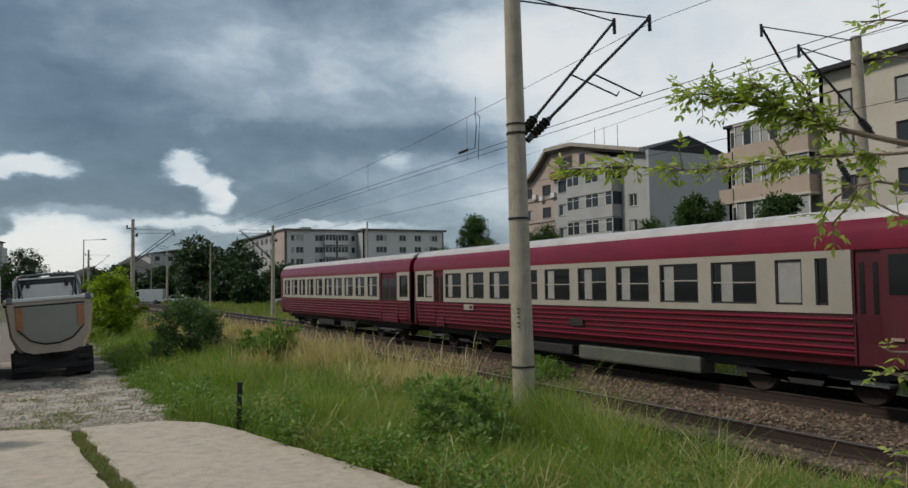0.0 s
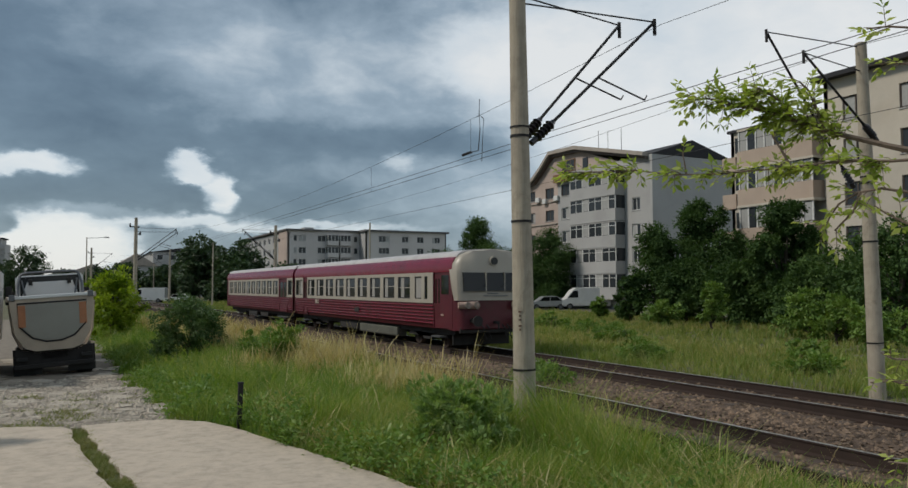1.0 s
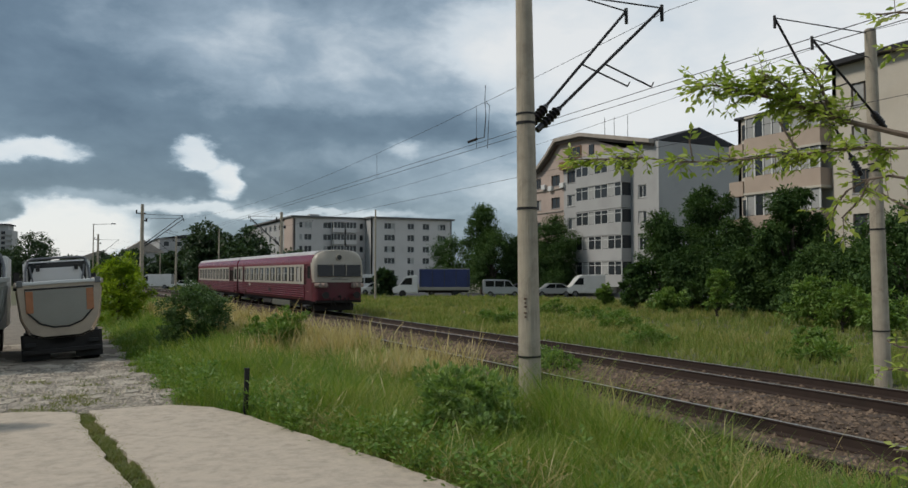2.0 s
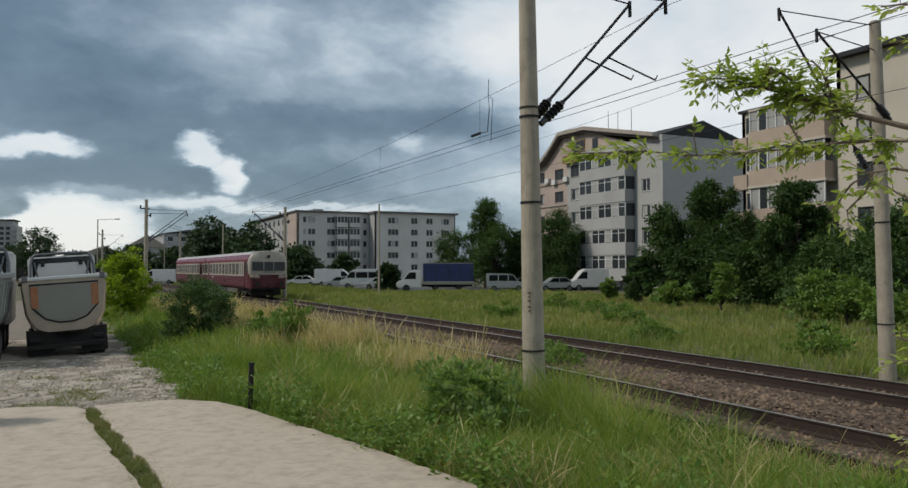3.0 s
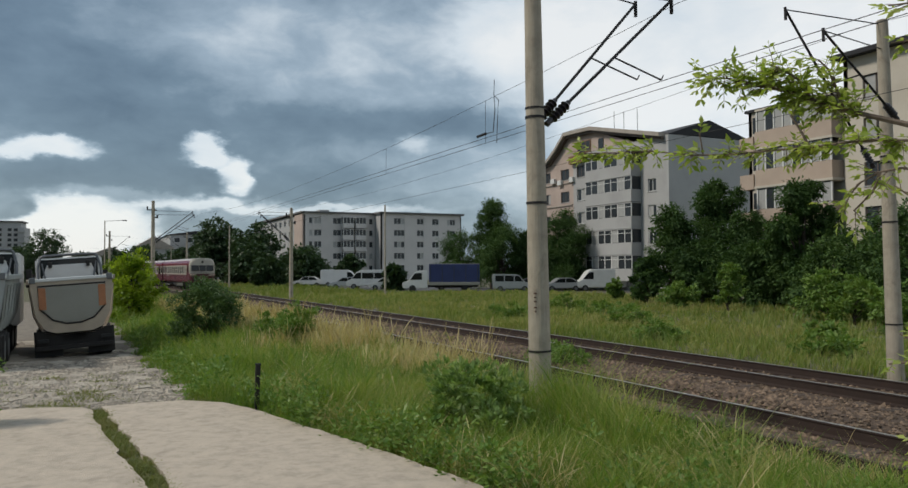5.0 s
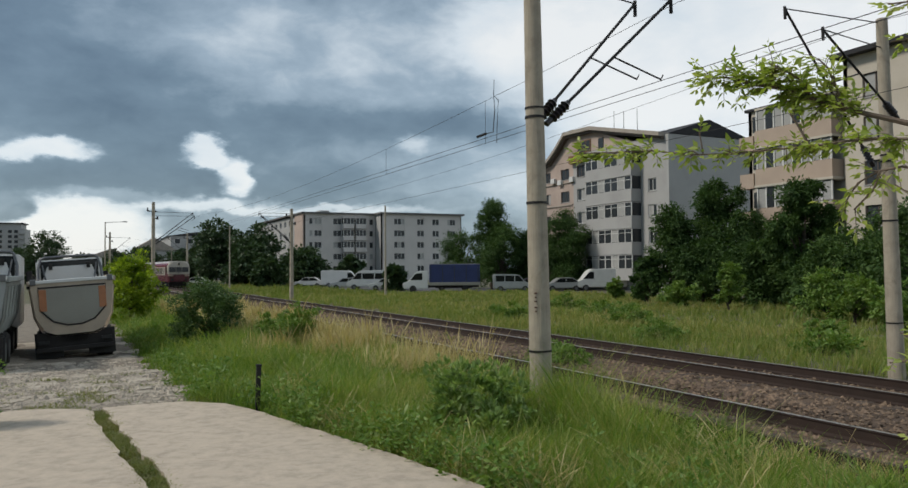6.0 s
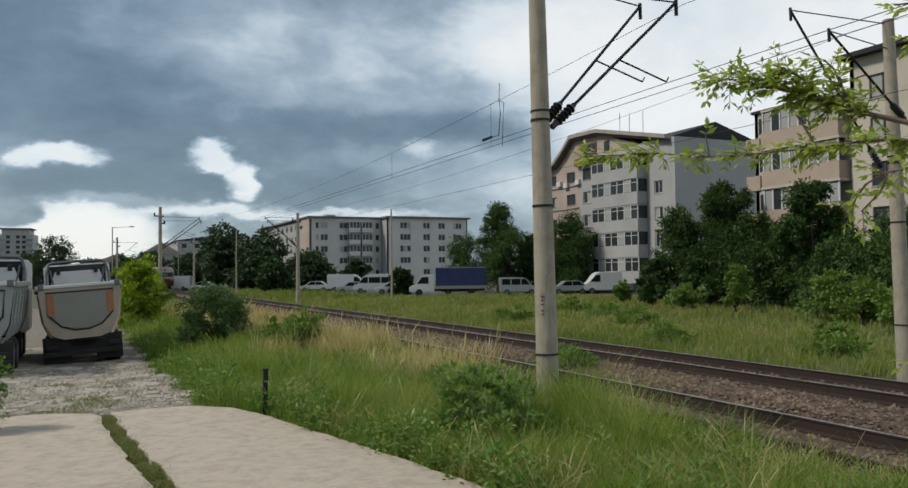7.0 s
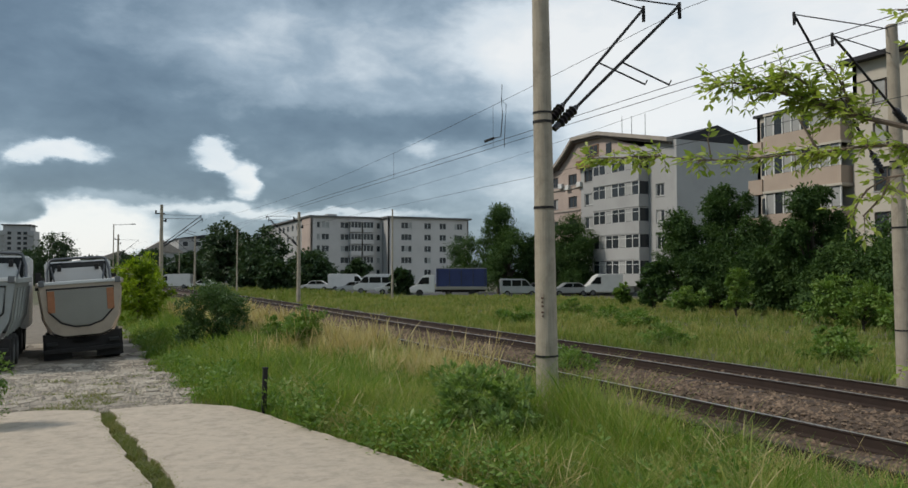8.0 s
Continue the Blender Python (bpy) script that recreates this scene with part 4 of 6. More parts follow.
def glazed_bay(house, x, y0, y1, out, zs, material, frame="frame_white", panes=6):
    """A stack of balconies along y that project towards smaller x: parapets, and glazing in many lights between them."""
    for z in zs:
        put_box(house, "balcony_parapet", material, x - out, x, y0, y1, z - 1.15, z, "plastered balcony parapet")
        put_box(house, "balcony_slab", "plaster_grey", x - out - 0.05, x, y0 - 0.03, y1 + 0.03, z - 1.29, z - 1.15)
        glaz = part("balcony_glazing", box(bmesh.new(), x - out + 0.06, x - out + 0.09, y0 + 0.05, y1 - 0.05, z, z + 1.35), M["pane"], house, "glazed-in balcony")
        part("glazing_side", box(bmesh.new(), x - out + 0.09, x, y0 + 0.05, y0 + 0.08, z, z + 1.35), M["pane"], glaz)
        for k in range(panes + 1):
            u = y0 + (y1 - y0) * k / panes
            u = min(max(u, y0 + 0.04), y1 - 0.04)
            part("mullion", box(bmesh.new(), x - out + 0.02, x - out + 0.10, u - 0.045, u + 0.045, z, z + 1.35), M[frame], glaz)
        for k in range(panes):
            if (k * 5 + int(z)) % 3 == 0:
                a, b = y0 + (y1 - y0) * k / panes + 0.06, y0 + (y1 - y0) * (k + 1) / panes - 0.06
                part("net_curtain", box(bmesh.new(), x - out + 0.045, x - out + 0.058, a, b, z + 0.04, z + 1.3), M["net"], glaz)
        put_box(house, "balcony_lintel", material, x - out, x, y0, y1, z + 1.35, z + 1.46)
        part("transom", box(bmesh.new(), x - out + 0.02, x - out + 0.10, y0, y1, z + 0.95, z + 1.0), M[frame], glaz)


def make_house_a():
    """Five storeys beside the line: pink wing, white glazed bay, blank grey end wall and a stepped roof."""
    h = thing("apartment_block", "five-storey plastered apartment block with glazed balconies", "building", group="apartment blocks")
    X, Y0, Y1 = 53.5, 61.3, 87.0
    f = Facade(h, (X, Y0, 0), (0, 1, 0), (-1, 0, 0), 16.3, 15.9, "plaster_white", label="white plastered street wall")
    for z in (2.2, 4.95, 7.7, 10.4):
        f.window(2.25, z, 1.25, 1.3, 2, "frame_white")
    for z in (2.2, 4.95, 7.7, 10.45, 13.2):
        f.window(14.8, z, 1.6, 1.35, 2, "frame_dark" if z > 13 else "frame_white")
    f.close()
    g = Facade(h, (X + 0.05, Y0 + 16.3, 0), (0, 1, 0), (-1, 0, 0), 8.0, 14.65, "plaster_pink", label="faded pink plastered wing")
    for z in (2.2, 4.95, 7.7, 10.45, 13.15):
        g.window(1.85, z, 1.8, 1.3, 2, "frame_dark")
        g.window(5.75, z, 1.4, 1.25, 2, "frame_dark")
        put_box(h, "ledge", "fascia", X - 0.08, X + 0.04, Y0 + 16.5, Y0 + 24.2, z - 0.45, z - 0.33, "thin plaster ledge")
    g.close()
    glazed_bay(h, X, 65.3, 73.4, 1.3, (2.45, 5.2, 7.95, 10.75, 13.45), "plaster_white", "frame_white", 7)
    put_box(h, "end_wall", "plaster_grey", X - 0.02, X + 11, Y0 - 0.3, Y0, 0, 15.9, "blank grey end wall")
    put_box(h, "back_wall", "plaster_grey", X + 10.7, X + 11, Y0, Y1, 0, 15.3)
    put_box(h, "far_wall", "plaster_pink", X + 0.1, X + 11, Y0 + 24.3, Y0 + 24.6, 0, 14.5)
    # attic under a roof that rises, runs level and falls steeply
    bm = prism(bmesh.new(), [(66.5, 15.92), (77.6, 15.92), (77.6, 14.66), (85.5, 14.66), (82.4, 15.4), (80.5, 16.65), (78.4, 18.1), (73.5, 18.1)], X + 0.05, X + 10.6, "x")
    part("attic", bm, M["plaster_pink"], h, "pink attic storey under the raised roof")
    line = [(86.2, 15.15), (82.4, 15.95), (80.5, 17.2), (78.6, 18.75), (73.4, 18.65), (61.6, 16.15)]
    bm = prism(bmesh.new(), line + [(y, z - 0.42) for y, z in reversed(line)], X - 0.75, X + 10.9, "x")
    part("roof_edge", bm, M["fascia"], h, "bent roof with a pale fascia board")
    bm = prism(bmesh.new(), [(y, z - 0.42) for y, z in line] + [(y, z - 0.72) for y, z in reversed(line)], X - 0.45, X - 0.02, "x")
    part("eave_board", bm, M["frame_dark"], h, "brown eave board")
    w = put_box(h, "attic_window", "orange_wood", X - 0.06, X + 0.12, 74.1, 76.6, 15.95, 17.35, "brown wooden attic window")
    for k in range(3):
        part("pane", box(bmesh.new(), X - 0.08, X - 0.05, 74.2 + 0.8 * k, 74.9 + 0.8 * k, 16.05, 17.25), M["pane"], w)
    put_box(h, "attic_balcony", "orange_wood", X - 0.5, X, 74.6, 77.9, 14.85, 15.75, "brown boarded attic balcony")
    put_box(h, "attic_door", "pane", X - 0.05, X + 0.12, 71.7, 72.6, 15.9, 17.15, "dark attic doorway")
    # dark hipped roof over the end
    bm = prism(bmesh.new(), [(X + 0.0, 15.95), (X + 5.4, 17.7), (X + 11.2, 15.95)], Y0 - 0.35, Y0 + 14, "y")
    part("hip_roof", bm, M["roof_dark"], h, "dark sheet roof over the end wall")
    for z, y in ((12.75, 77.3), (12.9, 81.3), (12.6, 79.8)):
        b = put_box(h, "air_conditioner", "frame_white", X - 0.35, X + 0.02, y, y + 0.8, z, z + 0.6, "white air-conditioning unit", 0.03)
    for y, z in ((71.0, 17.9), (67.0, 17.4), (69.3, 17.6)):
        part("aerial", rod(bmesh.new(), (X + 1, y, z - 0.5), (X + 1, y, z + 2.2), 0.03, seg=5), M["iron"], h)
    return h


def make_house_c():
    """The beige block nearest the line, with projecting loggias and a taller stair tower."""
    h = thing("apartment_block", "beige apartment block with pinkish loggias behind trees", "building", group="apartment blocks")
    X = 45.0
    f = Facade(h, (X, 34.4, 0), (0, 1, 0), (-1, 0, 0), 8.2, 13.9, "plaster_beige", label="beige plastered wall")
    for z in (1.6, 4.4, 7.0):
        f.window(2.0, z, 1.5, 1.3, 2)
        f.window(5.5, z, 1.5, 1.3, 2)
    f.close()
    for z in (6.65, 9.45, 12.2):
        put_box(h, "loggia_parapet", "plaster_peach", X - 1.1, X, 34.7, 41.0, z - 1.15, z, "pinkish loggia parapet")
        put_box(h, "loggia_slab", "plaster_beige", X - 1.15, X, 34.6, 41.1, z - 1.3, z - 1.15)
        put_box(h, "loggia_ceiling", "plaster_beige", X - 1.1, X, 34.7, 41.0, z + 1.45, z + 1.6)
        glaz = put_box(h, "loggia_glazing", "pane", X - 1.0, X - 0.97, 34.8, 40.9, z, z + 1.45, "loggia glazing with curtains")
        for k in range(9):
            y = 34.8 + 6.1 * k / 8
            part("mullion", box(bmesh.new(), X - 1.05, X - 0.96, y - 0.05, y + 0.05, z, z + 1.45), M["frame_white"], glaz)
        for k in (0, 1, 2, 4, 5, 7):
            y = 34.8 + 6.1 * k / 8
            part("net_curtain", box(bmesh.new(), X - 1.02, X - 1.005, y + 0.07, y + 0.66, z + 0.03, z + 1.4), M["net"], glaz)
        put_box(h, "corner_balcony", "plaster_peach", X - 0.12, X + 1.3, 42.1, 43.4, z - 1.2, z - 0.1, "small corner balcony")
        put_box(h, "corner_window", "pane", X - 0.03, X + 0.1, 41.5, 42.2, z + 0.15, z + 1.3)
    put_box(h, "far_wall", "plaster_beige", X, X + 11, 42.3, 42.6, 0, 13.9)
    put_box(h, "roof_slab", "roof_dark", X - 0.2, X + 11, 34.4, 42.8, 13.9, 14.1, "dark projecting roof edge")
    t = Facade(h, (X - 0.25, 16.0, 0), (0, 1, 0), (-1, 0, 0), 18.4, 15.9, "plaster_beige", label="taller beige wall")
    for z in (2.0, 4.8, 7.6, 10.4, 13.1):
        for u in (16.2, 12.4, 8.0, 4.0):
            t.window(u, z, 1.7, 1.5, 2, "frame_dark")
    t.close("tall_wall")
    put_box(h, "tall_return", "plaster_beige", X - 0.25, X + 11, 34.1, 34.4, 13.9, 15.9)
    bm = prism(bmesh.new(), [(X - 0.9, 15.9), (X - 0.9, 16.2), (X + 5.3, 16.7), (X + 11.6, 16.2), (X + 11.6, 15.9)], 15.8, 34.9, "y")
    part("tall_roof", bm, M["roof_dark"], h, "low pitched roof with a beige edge")
    put_box(h, "back_wall", "plaster_beige", X + 10.7, X + 11, 16, 42.6, 0, 13.9)
    put_box(h, "near_wall", "plaster_beige", X, X + 11, 15.7, 16.0, 0, 15.9)
    return h


def make_house_b():
    """The long pale block across the end of the car park, with a wing along the line."""
    h = thing("apartment_block", "long pale five-storey apartment block beyond parked vans", "building", group="apartment blocks")
    rows = (2.0, 4.75, 7.35, 9.95, 12.6)
    a = Facade(h, (45.5, 169, 0), (1, 0, 0), (0, -1, 0), 16.5, 14.9, "plaster_pale", label="pale front wall")
    for n, z in enumerate(rows):
        for u, w in ((1.6, 0.8), (3.2, 1.7), (7.6, 1.9), (15.6, 0.9)):
            a.window(u, z, w, 1.35, 2 if w > 1 else 1, curtain=0.1)
    a.close()
    for z in rows[1:]:
        for x in (55.3, 58.2):
            put_box(h, "balcony_parapet", "plaster_pale", x - 1.2, x + 1.3, 167.6, 169, z - 0.9, z + 0.1)
            put_box(h, "balcony_glazing", "pane", x - 1.15, x + 1.25, 167.75, 169, z + 0.1, z + 1.4)
            for k in range(4):
                put_box(h, "balcony_post", "frame_white", x - 1.2 + k * 0.8, x - 1.1 + k * 0.8, 167.68, 167.8, z + 0.1, z + 1.4)
            put_box(h, "balcony_top", "plaster_pale", x - 1.2, x + 1.3, 167.6, 169, z + 1.4, z + 1.5)
    b = Facade(h, (62.0, 165, 0), (1, 0, 0), (0, -1, 0), 20.0, 14.9, "plaster_pale", label="pale front wall")
    for z in rows:
        for u, w in ((4.4, 2.6), (9.6, 1.7), (13.4, 1.7), (17.4, 2.1)):
            b.window(u, z, w, 1.4, 3 if w > 2 else 2, curtain=0.1)
    b.close()
    put_box(h, "step_wall", "plaster_grey", 62.0, 62.3, 165, 169.2, 0, 14.9)
    w = Facade(h, (45.5, 169, 0), (0, 1, 0), (-1, 0, 0), 52.0, 14.6, "plaster_white", label="wing wall along the railway")
    for z in rows:
        for k in range(11):
            w.window(3.0 + 4.6 * k, z, 2.2, 1.35, 2, curtain=0.2)
    w.close()
    put_box(h, "corner_strip", "plaster_pink", 45.2, 45.5, 169, 176, 0, 14.8, "faded pink corner bay")
    put_box(h, "roof", "roof_grey", 44.9, 62.2, 168.5, 222, 14.9, 15.25, "flat roof with a thin edge")
    put_box(h, "roof", "roof_grey", 61.6, 82.6, 164.5, 200, 14.9, 15.3, "flat roof with a thin edge")
    for x in (50.0, 70.0, 74.5):
        put_box(h, "roof_hatch", "plaster_grey", x, x + 2.2, 172, 175, 15.25, 15.9, "", 0.05)
    put_box(h, "end_wall", "plaster_pink", 81.7, 82, 165, 185, 0, 14.9)
    return h


make_house_a()
make_house_c()
make_house_b()


def small_house(x, y, w, d, wall_h, ridge, material, label, rows=2):
    h = thing("house", label, "building", pose(x, y, 0), "houses beyond the bend")
    part("wall", box(bmesh.new(), -w / 2, w / 2, -d / 2, d / 2, 0, wall_h), M[material], h, "plastered wall")
    bm = prism(bmesh.new(), [(-w / 2 - 0.4, wall_h), (w / 2 + 0.4, wall_h), (0, wall_h + ridge)], -d / 2 - 0.3, d / 2 + 0.3, "y")
    part("roof", bm, M["roof_dark"] if ridge < 2 else M["fascia"], h, "pitched roof")
    for r in range(rows):
        for k in range(max(2, int(w / 3))):
            u = -w / 2 + w * (k + 0.5) / max(2, int(w / 3))
            z = 1.0 + 2.8 * r
            win = part("window", box(bmesh.new(), u - 0.75, u + 0.75, -d / 2 - 0.06, -d / 2 + 0.02, z, z + 1.4), M["frame_white"], h)
            part("pane", box(bmesh.new(), u - 0.65, u + 0.65, -d / 2 - 0.075, -d / 2, z + 0.1, z + 1.3), M["pane"], win)


small_house(17.5, 205, 9, 12, 7.5, 3.0, "plaster_grey", "small grey house with a pitched roof", 2)
small_house(29.0, 225, 13, 26, 11.5, 1.0, "plaster_grey", "distant grey apartment house among trees", 4)
small_house(9.0, 230, 12, 10, 6.0, 2.5, "plaster_beige", "distant house with a low pitched roof", 2)
small_house(2.0, 260, 16, 10, 5.0, 2.0, "plaster_grey", "distant low grey house", 1)


def make_tower():
    t = thing("apartment_tower", "distant white apartment tower with rows of balconies", "building", pose(-32.5, 520, 0, 0, 0, -8))
    part("core", box(bmesh.new(), -9, 9, -8, 8, 0, 27), M["plaster_white"], t, "white tower walls")
    part("roof_storey", box(bmesh.new(), -7, 7, -7, 7, 27, 30), M["plaster_grey"], t, "set-back top storey")
    part("roof", box(bmesh.new(), -8, 8, -8, 8, 30, 30.6), M["roof_dark"], t, "flat dark roof")
    for k in range(9):
        z = 1.5 + 2.9 * k
        for x in (-9.6, 6.0):
            part("balcony", box(bmesh.new(), x, x + 3.6, -9.4, -8, z - 0.6, z + 0.5), M["plaster_white"], t)
        for x in (-4.5, 0.5, 3.6):
            win = part("window", box(bmesh.new(), x, x + 2.0, -8.12, -7.9, z, z + 1.7), M["frame_dark"], t)
            part("pane", box(bmesh.new(), x + 0.15, x + 1.85, -8.16, -8.0, z + 0.15, z + 1.55), M["pane"], win)


make_tower()


# ---- vehicles ----
M.update({
    "paint_white": mat("white_paint", (0.66, 0.66, 0.64), 0.35, scale=1.2, vary=0.08, bump=0, stain=0.2, stain_col=(0.45, 0.43, 0.40)),
    "paint_silver": mat("silver_paint", (0.42, 0.43, 0.44), 0.35, 0.4, scale=1.2, vary=0.08, bump=0),
    "paint_dark": mat("dark_paint", (0.035, 0.037, 0.045), 0.35, scale=1.2, vary=0.1, bump=0),
    "tarp_blue": mat("blue_tarpaulin", (0.022, 0.035, 0.12), 0.55, scale=1.0, fine=8, vary=0.2, bump=0.25),
    "tub": mat("tipper_steel", (0.43, 0.355, 0.275), 0.55, 0.1, scale=1.5, fine=18, vary=0.15, bump=0.08, stain=0.45, stain_col=(0.30, 0.26, 0.21)),
    "tub_panel": mat("tailgate_panel", (0.27, 0.262, 0.225), 0.5, 0.1, scale=1.2, fine=14, vary=0.12, bump=0.06, stain=0.3, stain_col=(0.25, 0.23, 0.20)),
    "orange": mat("orange_marking", (0.40, 0.165, 0.075), 0.6, scale=4, vary=0.2, stain=0.35, stain_col=(0.34, 0.22, 0.14)),
    "red_light": mat("red_lamp", (0.35, 0.03, 0.03), 0.3, vary=0.1, bump=0),
    "tub_grey": mat("grey_tub", (0.30, 0.32, 0.31), 0.55, 0.2, scale=1.3, fine=16, vary=0.2, bump=0.1, stain=0.35, stain_col=(0.18, 0.18, 0.17)),
})


def wheel(parent, x, y, r, w, name="wheel"):
    bm = rod(bmesh.new(), (x - w / 2, y, r), (x + w / 2, y, r), r, seg=22)
    bmesh.ops.bevel(bm, geom=[e for e in bm.edges if len(e.link_faces) == 2 and e.calc_face_angle(0) > 1.0], offset=r * 0.12, segments=2, affect="EDGES")
    tyre = part(name, bm, M["rubber"], parent, "black tyre", smooth=True)
    s = 1 if x > 0 else -1
    part("rim", rod(bmesh.new(), (x + s * (w / 2 - 0.02), y, r), (x + s * (w / 2 + 0.012), y, r), r * 0.55, seg=16), M["steel"], tyre)


def tipper(m, label, paint, tub_mat, panel_mat, strips=True):
    """A heavy tipper truck that shows its tail: a rounded tub, tailgate with a sunk panel, twin axles and a cab. -y is the tail."""
    t = thing("tipper_truck", label, "truck", m, "parked tipper trucks")
    sec = [(-0.98, 1.02), (-0.62, 0.86), (0.62, 0.86), (0.98, 1.02), (1.16, 1.5), (1.25, 2.45), (1.25, 2.66), (-1.25, 2.66), (-1.25, 2.45), (-1.16, 1.5)]
    inner = [(x * 0.95, min(2.66, z + 0.06)) for x, z in sec]
    bm = bmesh.new()
    rings = []
    for y in (0.05, 5.6):
        rings.append(([bm.verts.new((x, y, z)) for x, z in sec], y))
    n = len(sec)
    for k in range(n):
        if k != 6:
            bm.faces.new((rings[0][0][k], rings[0][0][(k + 1) % n], rings[1][0][(k + 1) % n], rings[1][0][k]))
    bm.faces.new(rings[1][0])
    bmesh.ops.solidify(bm, geom=bm.faces[:], thickness=0.06)
    bmesh.ops.recalc_face_normals(bm, faces=bm.faces)
    tub = part("tub", bm, M[tub_mat], t, "dusty half-round steel tub")
    for k in range(5):
        y = 0.7 + k * 1.1
        for side in (-1, 1):
            bm = bmesh.new()
            tube(bm, [(side * 1.0, y, 1.04), (side * 1.19, y, 1.5), (side * 1.28, y, 2.45)], 0.05, 6)
            part("tub_rib", bm, M[tub_mat], tub)
    for side in (-1, 1):
        part("top_rail", box(bmesh.new(), side * 1.27 - 0.07, side * 1.27 + 0.07, -0.02, 5.7, 2.58, 2.74, 0.02), M[tub_mat], tub)
    # tailgate
    gate = [(-0.86, 1.04), (-0.55, 0.92), (0.55, 0.92), (0.86, 1.04), (1.12, 1.5), (1.24, 2.45), (1.24, 2.70), (-1.24, 2.70), (-1.24, 2.45), (-1.12, 1.5)]
    tail = part("tailgate", prism(bmesh.new(), gate, -0.06, 0.05), M[tub_mat], t, "dusty steel tailgate")
    panel = [(-0.62, 1.36), (-0.22, 1.22), (0.22, 1.22), (0.62, 1.36), (0.98, 1.75), (1.02, 2.50), (-1.02, 2.50), (-0.98, 1.75)]
    part("gate_panel", prism(bmesh.new(), [(x * 0.96, 1.9 + (z - 1.9) * 0.94) for x, z in panel], -0.085, -0.05), M[panel_mat], tail, "grey sunk tailgate panel")
    bm = bmesh.new()
    tube(bm, [(x, -0.075, z) for x, z in panel] + [(panel[0][0], -0.075, panel[0][1])], 0.03, 6)
    part("gate_seal", bm, M["rubber"], tail, "dark seam round the panel")
    for side in (-1, 1):
        if strips:
            part("reflector_strip", box(bmesh.new(), side * 0.90 - 0.11, side * 0.90 + 0.11, -0.10, -0.07, 1.72, 2.44, 0.01), M["orange"], tail, "faded orange warning strip")
        part("hinge", box(bmesh.new(), side * 1.16 - 0.09, side * 1.16 + 0.09, -0.12, 0.12, 2.60, 2.80, 0.02), M["steel"], tail)
    part("gate_lip", box(bmesh.new(), -1.27, 1.27, -0.11, 0.07, 2.64, 2.75, 0.02), M["paint_white"], tail, "pale top rail of the tailgate")
    # chassis, lights and wheels
    part("chassis", box(bmesh.new(), -0.42, 0.42, 0.1, 8.4, 0.62, 0.90, 0.02), M["under"], t, "black chassis frame")
    part("rear_carrier", box(bmesh.new(), -1.16, 1.16, 0.10, 0.22, 0.40, 1.0, 0.02), M["under"], t, "black rear carrier plate")
    bar = part("rear_bar", box(bmesh.new(), -1.18, 1.18, -0.05, 0.08, 0.36, 0.50, 0.02), M["under"], t, "underrun bar")
    for side in (-1, 1):
        part("rear_light", box(bmesh.new(), side * 0.95 - 0.16, side * 0.95 + 0.16, -0.02, 0.09, 0.62, 0.74, 0.015), M["rubber"], bar)
        part("mudflap", box(bmesh.new(), side * 0.80 - 0.42, side * 0.80 + 0.42, 0.23, 0.26, 0.14, 1.0), M["rubber"], t, "black mudflap")
        for y in (0.85, 2.2, 5.7, 7.2):
            wheel(t, side * 0.90, y, 0.51, 0.58 if y < 3 else 0.32)
    # cab
    bm = prism(bmesh.new(), [(6.2, 0.9), (8.4, 0.9), (8.5, 1.9), (8.2, 3.45), (6.3, 3.5)], -1.22, 1.22, "x")
    bmesh.ops.bevel(bm, geom=bm.edges[:], offset=0.07, segments=2, affect="EDGES")
    cab = part("cab", bm, M[paint], t, "white truck cab", smooth=True)
    part("rear_window", box(bmesh.new(), -1.05, 1.05, 6.08, 6.26, 2.7, 3.44, 0.02), M["cab_glass"], cab, "dark window strip behind the cab")
    for side in (-1, 1):
        bm = tube(bmesh.new(), [(side * 1.16, 5.5, 2.6), (side * 1.14, 5.75, 3.1), (side * 1.02, 5.85, 3.52), (side * 0.9, 5.85, 3.58), (0, 5.85, 3.60)], 0.055, 8)
        part("guard_frame", bm, M["steel"], t, "grey tubular headboard frame")
        part("frame_strut", tube(bmesh.new(), [(side * 0.86, 5.6, 2.62), (side * 0.98, 5.85, 3.3)], 0.035, 6), M["steel"], t)
        part("work_lamp", box(bmesh.new(), side * 0.68 - 0.07, side * 0.68 + 0.07, 5.62, 5.76, 3.10, 3.34, 0.02), M["under"], t)
        bm = box(bmesh.new(), side * 1.40 - 0.1, side * 1.40 + 0.1, 8.0, 8.1, 2.2, 2.9, 0.03)
        box(bm, side * 1.3 - 0.12, side * 1.3 + 0.12, 8.02, 8.08, 2.8, 2.84)
        part("mirror", bm, M["under"], cab)
    part("headboard", prism(bmesh.new(), [(-1.02, 2.6), (1.02, 2.6), (0.80, 3.22), (-0.80, 3.22)], 5.72, 5.80), M["paint_white"], t, "pale sloping headboard panel")
    return t


tipper(pose(0.17, 29.3, -0.46, 0, -4.0, 0.5), "dusty pale tipper truck seen from its tailgate on the lane", "paint_white", "tub", "tub_panel")
tipper(pose(-2.95, 25.8, -0.36, 0, 0, -0.6), "grey-tubbed tipper truck parked alongside another tipper", "paint_white", "tub_grey", "tub_grey", False)


